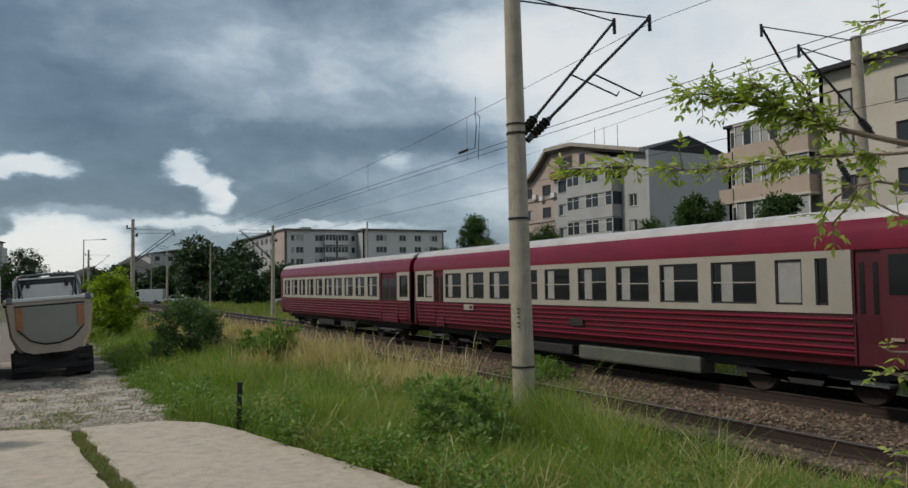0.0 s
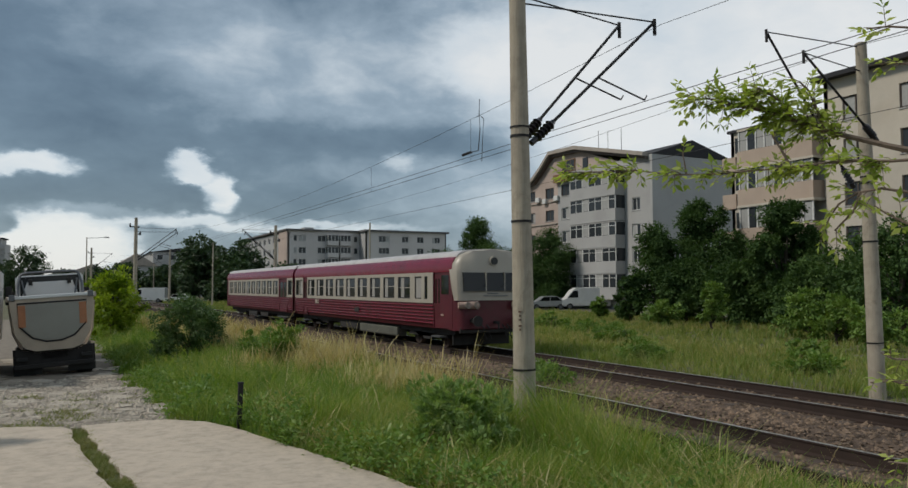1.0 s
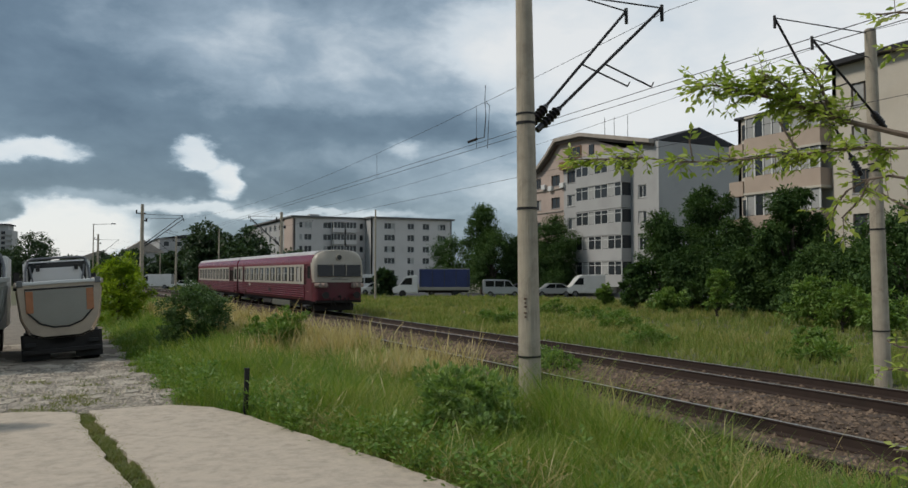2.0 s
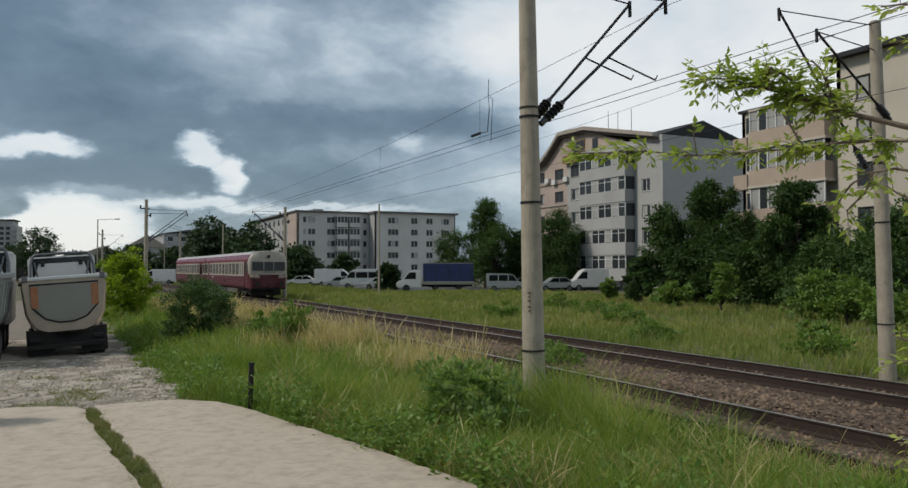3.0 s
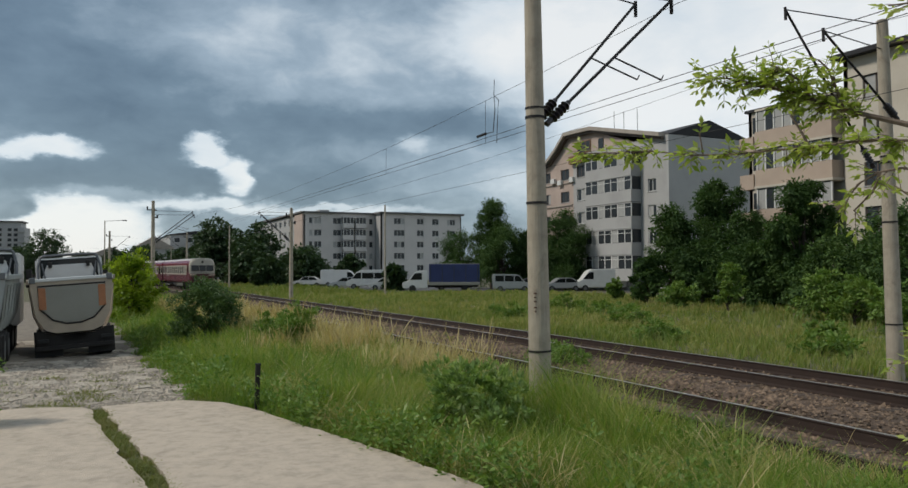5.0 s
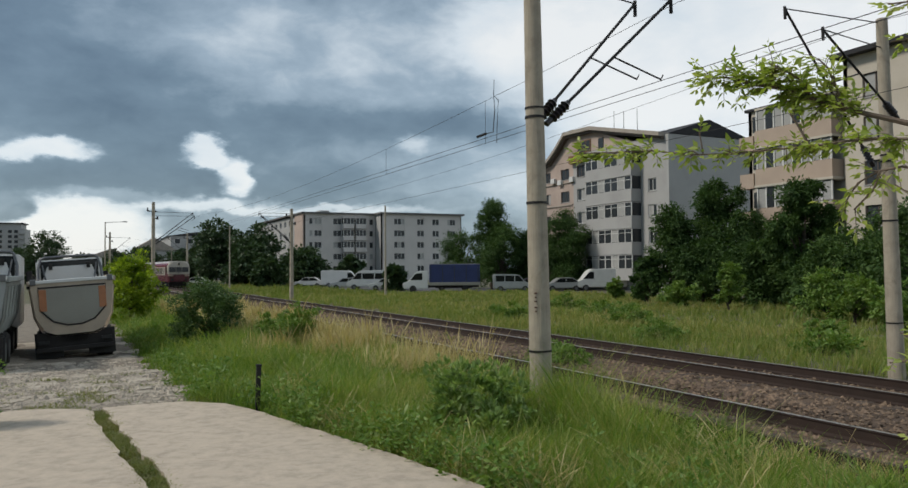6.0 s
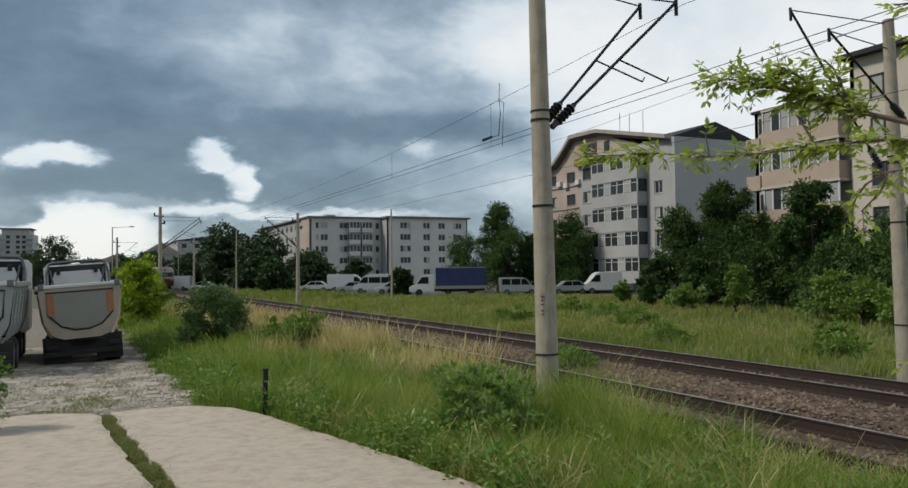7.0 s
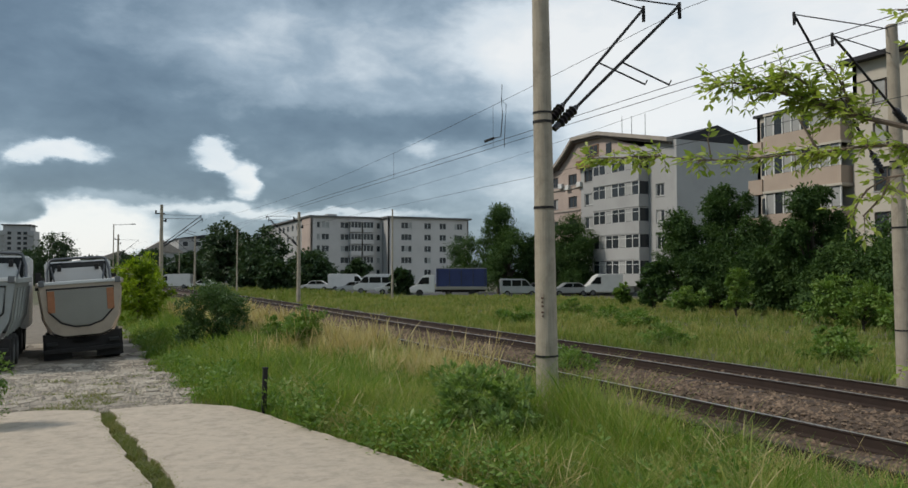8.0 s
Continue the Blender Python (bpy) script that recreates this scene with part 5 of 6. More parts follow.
def car(m, label, profile, glass_prof, width, paint, wheels, category="car"):
    """A small vehicle: a side outline drawn across its width, rounded; +x is its nose, z from the ground."""
    c = thing("parked_" + category.replace(" ", "_"), label, category, m, "parked vehicles")
    bm = prism(bmesh.new(), profile, -width / 2, width / 2, "y")
    bmesh.ops.bevel(bm, geom=bm.edges[:], offset=0.07, segments=2, affect="EDGES", clamp_overlap=True)
    part("body", bm, M[paint], c, smooth=True)
    for outline in glass_prof:
        for side in (-1, 1):
            y = side * (width / 2 + 0.004)
            part("side_window", prism(bmesh.new(), outline, min(y, y - side * 0.05), max(y, y - side * 0.05), "y"), M["cab_glass"], c, "dark side window")
    for x, r in wheels:
        for side in (-1, 1):
            bm = rod(bmesh.new(), (x, side * (width / 2 - 0.2), r), (x, side * (width / 2 + 0.01), r), r, seg=18)
            tyre = part("wheel", bm, M["rubber"], c, "black tyre")
            part("rim", rod(bmesh.new(), (x, side * (width / 2 + 0.0), r), (x, side * (width / 2 + 0.022), r), r * 0.6, seg=14), M["steel"], tyre)
    return c


SEDAN = [(-2.1, 0.35), (2.1, 0.35), (2.15, 0.75), (1.2, 0.92), (0.55, 1.42), (-0.95, 1.45), (-1.65, 1.0), (-2.15, 0.95)]
SEDAN_G = [[(1.0, 0.95), (0.5, 1.36), (-0.15, 1.38), (-0.15, 0.95)], [(-0.22, 0.95), (-0.22, 1.38), (-0.9, 1.38), (-1.45, 0.98)]]
VAN = [(-2.7, 0.4), (2.7, 0.4), (2.75, 0.95), (2.1, 1.25), (1.45, 2.1), (1.0, 2.35), (-2.65, 2.4), (-2.75, 2.2)]
VAN_G = [[(2.0, 1.3), (1.42, 2.0), (0.9, 2.05), (0.9, 1.3)]]
BUS_G = VAN_G + [[(0.8, 1.3), (0.8, 2.0), (-0.6, 2.0), (-0.6, 1.3)], [(-0.7, 1.3), (-0.7, 2.0), (-2.5, 2.0), (-2.5, 1.3)]]
KANGOO = [(-2.0, 0.35), (2.0, 0.35), (2.05, 0.85), (1.3, 1.08), (0.75, 1.75), (0.4, 1.85), (-1.95, 1.88), (-2.05, 1.6)]
KANGOO_G = [[(1.15, 1.1), (0.68, 1.7), (0.25, 1.72), (0.25, 1.1)], [(0.15, 1.1), (0.15, 1.72), (-0.8, 1.72), (-0.8, 1.1)], [(-0.9, 1.1), (-0.9, 1.72), (-1.8, 1.72), (-1.8, 1.1)]]


def lorry(m):
    t = thing("tarpaulin_lorry", "white flatbed lorry with a blue tarpaulin cover, parked", "lorry", m, "parked vehicles")
    bm = box(bmesh.new(), -4.1, 1.25, -1.12, 1.12, 0.98, 2.95, 0.06)
    part("tarpaulin", bm, M["tarp_blue"], t, "dark blue tarpaulin box")
    part("tarp_top", box(bmesh.new(), -4.1, 1.25, -1.1, 1.1, 2.95, 3.0, 0.02), M["tub_panel"], t, "pale top of the tarpaulin")
    part("dropside", box(bmesh.new(), -4.12, 1.27, -1.15, 1.15, 0.72, 1.05, 0.02), M["tub_panel"], t, "grey dropside")
    for k in range(5):
        x = -3.9 + 1.25 * k
        for side in (-1, 1):
            part("tarp_strap", box(bmesh.new(), x - 0.03, x + 0.03, side * 1.13 - 0.012, side * 1.13 + 0.012, 1.0, 2.9), M["paint_dark"], t)
    bm = prism(bmesh.new(), [(1.4, 0.4), (4.0, 0.4), (4.1, 0.95), (3.4, 1.25), (2.75, 2.1), (2.4, 2.28), (1.4, 2.3)], -1.0, 1.0, "y")
    bmesh.ops.bevel(bm, geom=bm.edges[:], offset=0.07, segments=2, affect="EDGES")
    cab = part("cab", bm, M["paint_white"], t, "white cab", smooth=True)
    for side in (-1, 1):
        y = side * 1.004
        part("door_window", prism(bmesh.new(), [(3.25, 1.3), (2.72, 2.0), (2.0, 2.02), (2.0, 1.3)], min(y, y - side * 0.05), max(y, y - side * 0.05), "y"), M["cab_glass"], cab, "dark door window")
    part("chassis", box(bmesh.new(), -4.0, 2.0, -0.45, 0.45, 0.5, 0.75), M["under"], t)
    for x in (-2.6, 3.0):
        for side in (-1, 1):
            part("wheel", rod(bmesh.new(), (x, side * 0.75, 0.37), (x, side * 1.05, 0.37), 0.37, seg=18), M["rubber"], t, "black tyre")


lorry(pose(35.5, 76.4, 0.05, 0, 0, 156))
car(pose(42.1, 72.7, 0.05, 0, 0, -24), "small silver estate van parked on the verge", KANGOO, KANGOO_G, 1.7, "paint_silver", ((-1.3, 0.31), (1.3, 0.31)), "van")
car(pose(47.3, 70.9, 0.05, 0, 0, 160), "silver saloon car parked on the verge", SEDAN, SEDAN_G, 1.7, "paint_silver", ((-1.3, 0.31), (1.3, 0.31)))
car(pose(51.2, 69.5, 0.05, 0, 0, 158), "white panel van parked under trees", VAN, VAN_G, 1.95, "paint_white", ((-1.7, 0.34), (1.8, 0.34)), "van")
car(pose(45.0, 73.5, 0.05, 0, 0, 158), "dark car parked on the verge", SEDAN, SEDAN_G, 1.7, "paint_dark", ((-1.3, 0.31), (1.3, 0.31)))
car(pose(33.4, 104.4, 0.05, 0, 0, -24), "long white panel van parked in a row", VAN, VAN_G, 1.95, "paint_white", ((-1.7, 0.34), (1.8, 0.34)), "van")
car(pose(32.7, 91.3, 0.05, 0, 0, 160), "white minibus with dark side windows", VAN, BUS_G, 1.95, "paint_white", ((-1.7, 0.34), (1.8, 0.34)), "minibus")
car(pose(33.3, 86.8, 0.05, 0, 0, 158), "white saloon car parked in a row", SEDAN, SEDAN_G, 1.7, "paint_white", ((-1.3, 0.31), (1.3, 0.31)))
car(pose(30.8, 94.1, 0.05, 0, 0, 160), "silver saloon car parked in a row", SEDAN, SEDAN_G, 1.7, "paint_silver", ((-1.3, 0.31), (1.3, 0.31)))
car(pose(29.7, 108.0, 0.05, 0, 0, 158), "white saloon car parked in a row", SEDAN, SEDAN_G, 1.7, "paint_white", ((-1.3, 0.31), (1.3, 0.31)))
car(pose(38.2, 79.0, 0.05, 0, 0, 158), "dark car parked behind the lorry", SEDAN, SEDAN_G, 1.7, "paint_dark", ((-1.3, 0.31), (1.3, 0.31)))
car(pose(13.8, 135.0, 0.05, 0, 0, 158), "white van standing beyond the bend", VAN, VAN_G, 1.95, "paint_white", ((-1.7, 0.34), (1.8, 0.34)), "van")
car(pose(17.4, 128.0, 0.05, 0, 0, 158), "white car standing beyond the bend", SEDAN, SEDAN_G, 1.7, "paint_white", ((-1.3, 0.31), (1.3, 0.31)))


def road_strip():
    bm = bmesh.new()
    pts = [(17, 148), (24, 122), (31, 100), (40, 80), (58, 66)]
    rows = [[bm.verts.new((x - 4, y - 2, 0.075)), bm.verts.new((x + 9, y + 6, 0.075))] for x, y in pts]
    for a, b in zip(rows, rows[1:]):
        bm.faces.new((a[0], a[1], b[1], b[0]))
    bmesh.ops.recalc_face_normals(bm, faces=bm.faces)
    tagged(part("road", bm, M["asphalt"]), "grey asphalt parking road behind the grass", "road", kind="structure")


road_strip()


# ---- small posts ----
def make_post():
    p = thing("marker_post", "short rusty iron post at the slab's edge", "post", pose(2.56, 12.2, 0.30, 0, 1.5, 0))
    part("shaft", box(bmesh.new(), -0.035, 0.035, -0.035, 0.035, -0.1, 0.76, 0.008), M["iron"], p, "rusty iron shaft")
    part("cap", box(bmesh.new(), -0.042, 0.042, -0.042, 0.042, 0.74, 0.77, 0.006), M["iron"], p)


make_post()


def lamp_post(x, y, top, label, arm=0.0):
    p = thing("street_lamp", label, "lamp post", pose(x, y, 0.0), "thin posts")
    part("pole", rod(bmesh.new(), (0, 0, 0), (0, 0, top), 0.10, 0.07, 10), M["pole"], p, "thin concrete pole")
    if arm:
        part("arm", rod(bmesh.new(), (0, 0, top - 0.1), (arm, 0, top + 0.05), 0.03, seg=6), M["steel"], p)
        part("lamp_head", box(bmesh.new(), arm, arm + 0.6, -0.12, 0.12, top, top + 0.14, 0.03), M["steel"], p, "grey lamp head")


lamp_post(25.0, 65.5, 8.2, "thin concrete post in the grass")
lamp_post(17.9, 102.0, 8.1, "thin concrete post beside the bend")
lamp_post(4.0, 118.0, 9.3, "thin street lamp with a short arm", 2.2)
lamp_post(15.0, 140.0, 6.5, "thin concrete post beyond the bend")


# ---- plants ----
LEAF = {
    "grass": leaf_mat("grass_blades", [(0.045, 0.100, 0.016), (0.105, 0.200, 0.030), (0.185, 0.275, 0.050), (0.31, 0.33, 0.10), (0.46, 0.40, 0.19)], 0.62, 0.42),
    "grass_far": leaf_mat("far_grass_blades", [(0.060, 0.115, 0.018), (0.12, 0.185, 0.032), (0.18, 0.23, 0.050), (0.27, 0.265, 0.09), (0.37, 0.31, 0.13)], 0.22, 0.35),
    "meadow": leaf_mat("meadow_blades", [(0.075, 0.135, 0.025), (0.14, 0.21, 0.045), (0.23, 0.27, 0.075), (0.34, 0.32, 0.13), (0.45, 0.385, 0.19)], 0.16, 0.42),
    "straw": leaf_mat("dry_straw", [(0.28, 0.21, 0.095), (0.44, 0.345, 0.165), (0.55, 0.465, 0.275), (0.63, 0.555, 0.36)], 0.5, 0.35),
    "tree": leaf_mat("tree_leaves", [(0.020, 0.046, 0.014), (0.036, 0.076, 0.021), (0.062, 0.115, 0.030), (0.10, 0.165, 0.044)], 0.4, 0.25, 0.7),
    "tree_far": leaf_mat("far_tree_leaves", [(0.022, 0.048, 0.022), (0.040, 0.072, 0.030), (0.062, 0.100, 0.040)], 0.3, 0.2),
    "yellow": leaf_mat("yellow_green_leaves", [(0.07, 0.13, 0.012), (0.15, 0.23, 0.020), (0.24, 0.32, 0.03), (0.40, 0.46, 0.07)], 0.8, 0.55),
    "shrub": leaf_mat("shrub_leaves", [(0.030, 0.066, 0.020), (0.056, 0.108, 0.034), (0.095, 0.158, 0.055), (0.16, 0.22, 0.10)], 1.2, 0.25),
    "greyweed": leaf_mat("grey_green_leaves", [(0.10, 0.17, 0.05), (0.17, 0.27, 0.085), (0.27, 0.36, 0.14), (0.44, 0.50, 0.29)], 1.8, 0.45),
    "weed": leaf_mat("weed_leaves", [(0.06, 0.125, 0.025), (0.11, 0.20, 0.04), (0.17, 0.26, 0.06), (0.26, 0.32, 0.11)], 1.5, 0.35),
    "near": leaf_mat("fresh_leaves", [(0.13, 0.20, 0.035), (0.23, 0.31, 0.06), (0.36, 0.42, 0.12), (0.52, 0.55, 0.26)], 3.0, 0.5, 0.3),
    "dull": leaf_mat("trodden_grass", [(0.08, 0.12, 0.03), (0.14, 0.175, 0.05), (0.21, 0.21, 0.085), (0.28, 0.24, 0.13)], 1.4, 0.4),
    "bark": mat("bark", (0.075, 0.06, 0.045), 0.95, scale=6, fine=40, vary=0.4, bump=0.6),
    "twig": mat("twig_bark", (0.16, 0.12, 0.09), 0.85, scale=12, fine=60, vary=0.3, bump=0.3),
}


def np_mesh(name, verts, faces, material):
    me = bpy.data.meshes.new(name)
    me.vertices.add(len(verts))
    me.vertices.foreach_set("co", np.asarray(verts, np.float32).ravel())
    k = faces.shape[1]
    me.loops.add(faces.size)
    me.loops.foreach_set("vertex_index", faces.astype(np.int32).ravel())
    me.polygons.add(len(faces))
    me.polygons.foreach_set("loop_start", np.arange(0, faces.size, k, dtype=np.int32))
    me.polygons.foreach_set("loop_total", np.full(len(faces), k, np.int32))
    me.update(calc_edges=True)
    me.materials.append(material)
    return me


def leaves_mesh(name, places, length, width, material, rng, droop=0.3, ways=None):
    """One folded leaf of four triangles at each place, turned at random."""
    n = len(places)
    d = rng.normal(size=(n, 3)) if ways is None else ways + rng.normal(size=(n, 3)) * 0.35
    d[:, 2] -= droop
    d /= np.linalg.norm(d, axis=1, keepdims=True) + 1e-9
    s = np.cross(d, rng.normal(size=(n, 3)) * 0.5 + (0, 0, 1.0))
    s /= np.linalg.norm(s, axis=1, keepdims=True) + 1e-9
    u = np.cross(s, d)
    size = (0.6 + 0.8 * rng.random((n, 1)))
    L, W = length * size, width * size
    p = np.asarray(places)
    v = np.stack([p, p + d * L * 0.45 + s * W * 0.5 + u * W * 0.12, p + d * L + u * W * -0.15, p + d * L * 0.45 - s * W * 0.5 + u * W * 0.12], 1).reshape(-1, 3)
    b = 4 * np.arange(n)[:, None]
    f = np.concatenate([b + (0, 1, 2), b + (0, 2, 3)], 0)
    return np_mesh(name, v, f, material)


def blades_mesh(name, x, y, z, h, w, material, rng, lean=0.35, seeds=0.0, way=None):
    """A bent, tapering blade at each place; some carry a seed head."""
    n = len(x)
    a = rng.random(n) * 6.283 if way is None else way + rng.normal(size=n) * 0.9
    bend = h * lean * (0.3 + rng.random(n))
    dx, dy = np.cos(a), np.sin(a)
    f = rng.random(n) * 6.283
    sx, sy = np.cos(f) * w / 2, np.sin(f) * w / 2
    head = (rng.random(n) < seeds) * 1.0

    def at(k, wide):
        t = bend * k * k
        return (np.stack([x + dx * t - sx * wide, y + dy * t - sy * wide, z + h * k * (1 - 0.18 * k * lean)], -1), np.stack([x + dx * t + sx * wide, y + dy * t + sy * wide, z + h * k * (1 - 0.18 * k * lean)], -1))

    a0, a1 = at(0.0, 1.0)
    b0, b1 = at(0.55, 0.8)
    c0, c1 = at(0.82, 0.45 + head * 1.3)
    tip = at(1.0, 0.0)[0]
    v = np.stack([a0, a1, b0, b1, c0, c1, tip], 1).reshape(-1, 3)
    b = 7 * np.arange(n)[:, None]
    faces = np.concatenate([b + q for q in ((0, 1, 3), (0, 3, 2), (2, 3, 5), (2, 5, 4), (4, 5, 6))], 0)
    return np_mesh(name, v, faces, material)


SLAB_EDGE = ((-5, 4.6), (2.0, 4.3), (5.0, 3.85), (6.97, 3.59), (8.33, 3.34), (10.1, 2.95), (12.1, 2.50), (12.9, 2.20), (13.45, 1.7), (15.0, 2.0), (20.0, 2.15), (30, 2.2), (120, 2.2))


def verge_edge(y):
    y = np.asarray(y, float)
    ragged = 0.22 * np.sin(y * 2.1) + 0.16 * np.sin(y * 4.7 + 1) + 0.1 * np.sin(y * 9.3)
    return np.interp(y, [a for a, _ in SLAB_EDGE], [b for _, b in SLAB_EDGE]) + ragged * np.clip((y - 13.6) / 2, 0.12, 1.0)


def clump_noise(x, y, s, seed=0.0):
    return np.array([noise.noise((a * s, b * s, seed)) for a, b in zip(x, y)])


def ground_np(x, y):
    return np.array([ground_z(a, b) for a, b in zip(x, y)])


def grass(name, label, count, area, height, width, material, seed, keep=None, lean=0.4, seeds=0.0, power=1.0, tall=None):
    rng = np.random.default_rng(seed)
    (x0, x1), (y0, y1) = area
    tuft = 12
    m = count // tuft
    cy = y0 + (y1 - y0) * rng.random(m) ** power
    lo = np.maximum(x0, verge_edge(cy) + 0.05) if x0 < 6 else np.full(m, x0)
    cx = lo + (x1 - lo) * rng.random(m)
    spread = np.repeat(0.05 + 0.09 * rng.random(m), tuft)
    way = np.repeat(rng.random(m) * 6.283, tuft)
    tall_tuft = np.repeat(0.62 + 0.75 * rng.random(m) ** 1.6, tuft)
    x = np.repeat(cx, tuft) + rng.normal(size=m * tuft) * spread
    y = np.repeat(cy, tuft) + rng.normal(size=m * tuft) * spread
    if keep is not None:
        ok = keep(x, y, rng)
        x, y, way, tall_tuft = x[ok], y[ok], way[ok], tall_tuft[ok]
    k = 0.6 * clump_noise(x, y, 0.55, seed) + 0.7 * clump_noise(x, y, 1.6, seed + 3)
    h = height * np.maximum(0.3, 0.78 + 0.8 * k) * (0.5 + 0.7 * rng.random(len(x))) * tall_tuft
    if tall is not None:
        h = h * tall(x, y)
    far = np.maximum(1.0, np.hypot(x, y) / 14.0)
    w = width * far * (0.7 + 0.6 * rng.random(len(x)))
    me = blades_mesh(name, x, y, ground_np(x, y) - 0.02, h, w, LEAF[material], rng, lean, seeds, way)
    return tagged(new(name, me), label, "grass", kind="stuff")


def verge_keep(x, y, rng):
    rail = np.where(y < 9.5, 7.3, np.where(y < 14, 7.3 + (y - 9.5) * 0.2, 8.2))
    return (x < rail + rng.normal(size=len(x)) * 0.15) & (x > verge_edge(y) - 0.05) & (np.hypot(x, y) > 4.0)


def low_edge(x, y):
    return np.clip(0.35 + (x - verge_edge(y)) * 0.9, 0.35, 1.0) * np.where(x > 7.2, 0.7, 1.0) * (1 + 0.35 * np.exp(-((x - 6.0) ** 2 + (y - 9.2) ** 2) / 1.6))


grass("tall_grass", "tall green grass along the edge of the slabs", 150000, ((1.5, 8.4), (4.2, 19.0)), 0.72, 0.009, "grass", 11, verge_keep, 0.6, 0.03, 1.25, low_edge)
grass("tall_grass", "tall green grass between lane and railway", 100000, ((1.5, 8.2), (18.0, 62.0)), 0.66, 0.010, "grass", 12, verge_keep, 0.5, 0.05, 1.3, low_edge)
grass("dry_grass", "dry straw-coloured grass beside the track", 76000, ((4.4, 8.3), (15.0, 48.0)), 0.92, 0.010, "straw", 13,
      lambda x, y, rng: verge_keep(x, y, rng) & (clump_noise(x, y, 0.22, 3) + (x - 5.9) * 0.2 + rng.normal(size=len(x)) * 0.12 > -0.12), 0.35, 0.35, 1.1)
grass("dry_grass", "scattered dry stalks in the verge", 26000, ((3.0, 7.9), (4.2, 17.0)), 0.80, 0.005, "straw", 14,
      lambda x, y, rng: verge_keep(x, y, rng) & (clump_noise(x, y, 0.5, 8) + rng.normal(size=len(x)) * 0.2 - (x - 6.0) * -0.06 - (y - 8) * 0.03 > 0.05), 0.75, 0.5)
grass("dry_grass", "dry stalks on the near rail", 1400, ((7.6, 8.5), (5.2, 7.4)), 0.42, 0.008, "straw", 15, None, 0.5, 0.4)
grass("dry_grass", "pale arching seed stalks in the near verge", 4200, ((4.0, 7.2), (4.4, 8.2)), 0.52, 0.0055, "straw", 27, verge_keep, 1.0, 0.6)
grass("meadow_grass", "rough meadow beyond the tracks", 130000, ((15.4, 44.0), (3.0, 74.0)), 0.36, 0.011, "meadow", 16,
      lambda x, y, rng: (x > 15.6 + rng.normal(size=len(x)) * 0.2) & (y < 0.0 + 86 - 0.35 * x), 0.4, 0.06)
grass("meadow_grass", "thick grass beside the far rail", 40000, ((15.1, 24.0), (6.0, 40.0)), 0.42, 0.011, "meadow", 26,
      lambda x, y, rng: x > 15.3 + rng.normal(size=len(x)) * 0.15, 0.5, 0.05)
grass("meadow_grass", "rough grass along the far side of the bend", 30000, ((14.8, 28.0), (70.0, 128.0)), 0.55, 0.010, "grass_far", 17,
      lambda x, y, rng: x > 16.0 - np.maximum(0, y - 75) ** 2 / 1350, 0.4, 0.05)
grass("meadow_grass", "rough grass along the near side of the bend", 24000, ((2.4, 8.0), (60.0, 128.0)), 0.6, 0.010, "grass_far", 18,
      lambda x, y, rng: x < 7.4 - np.maximum(0, y - 75) ** 2 / 1350, 0.4, 0.1)
grass("track_weeds", "low weeds between the two tracks", 34000, ((9.9, 12.6), (10.0, 70.0)), 0.22, 0.012, "grass_far", 19,
      lambda x, y, rng: clump_noise(x, y, 0.30, 5) + (y - 17) * 0.018 + rng.normal(size=len(x)) * 0.08 > 0.05, 0.5, 0.05)
grass("track_weeds", "sparse weeds on the near track", 7000, ((8.2, 9.8), (14.0, 60.0)), 0.25, 0.010, "grass_far", 20,
      lambda x, y, rng: clump_noise(x, y, 0.4, 7) + (y - 24) * 0.02 + rng.normal(size=len(x)) * 0.1 > 0.08, 0.5, 0.1)


def joint_grass():
    rng = np.random.default_rng(4)
    n = 15000
    y = 4.2 + 9.3 * rng.random(n)
    x = np.interp(y, (5.0, 6.97, 8.33, 10.1, 12.1, 12.9, 13.42), (0.95, 0.93, 0.86, 0.70, 0.52, 0.46, 0.42)) - 0.08 + rng.normal(size=n) * 0.075
    ok = clump_noise(x, y, 1.7, 6) + 0.5 * clump_noise(x, y, 5.0, 2) + rng.normal(size=n) * 0.15 > -0.12
    x, y = x[ok], y[ok]
    me = blades_mesh("joint_grass", x, y, np.full(len(x), 0.33), 0.05 + 0.07 * rng.random(len(x)), np.full(len(x), 0.010), LEAF["dull"], rng, 0.9)
    tagged(new("joint_grass", me), "short dull grass growing in the slab joint", "grass", kind="stuff")
    m = 26000
    y = 13.5 + 9.0 * rng.random(m) ** 1.3
    x = -3.2 + 5.2 * rng.random(m)
    strip = np.exp(-((x - 0.1) / 0.45) ** 2) * np.exp(-np.maximum(0, y - 15.2) / 1.0)
    ok = clump_noise(x, y, 1.2, 2) + 0.6 * clump_noise(x, y, 3.5, 4) + rng.normal(size=m) * 0.12 + 0.75 * strip > 0.36
    x, y = x[ok], y[ok]
    me = blades_mesh("lane_grass", x, y, ground_np(x, y), 0.04 + 0.07 * rng.random(len(x)), np.full(len(x), 0.013), LEAF["dull"], rng, 0.9)
    tagged(new("lane_grass", me), "low trodden grass on the broken lane", "grass", kind="stuff")


joint_grass()


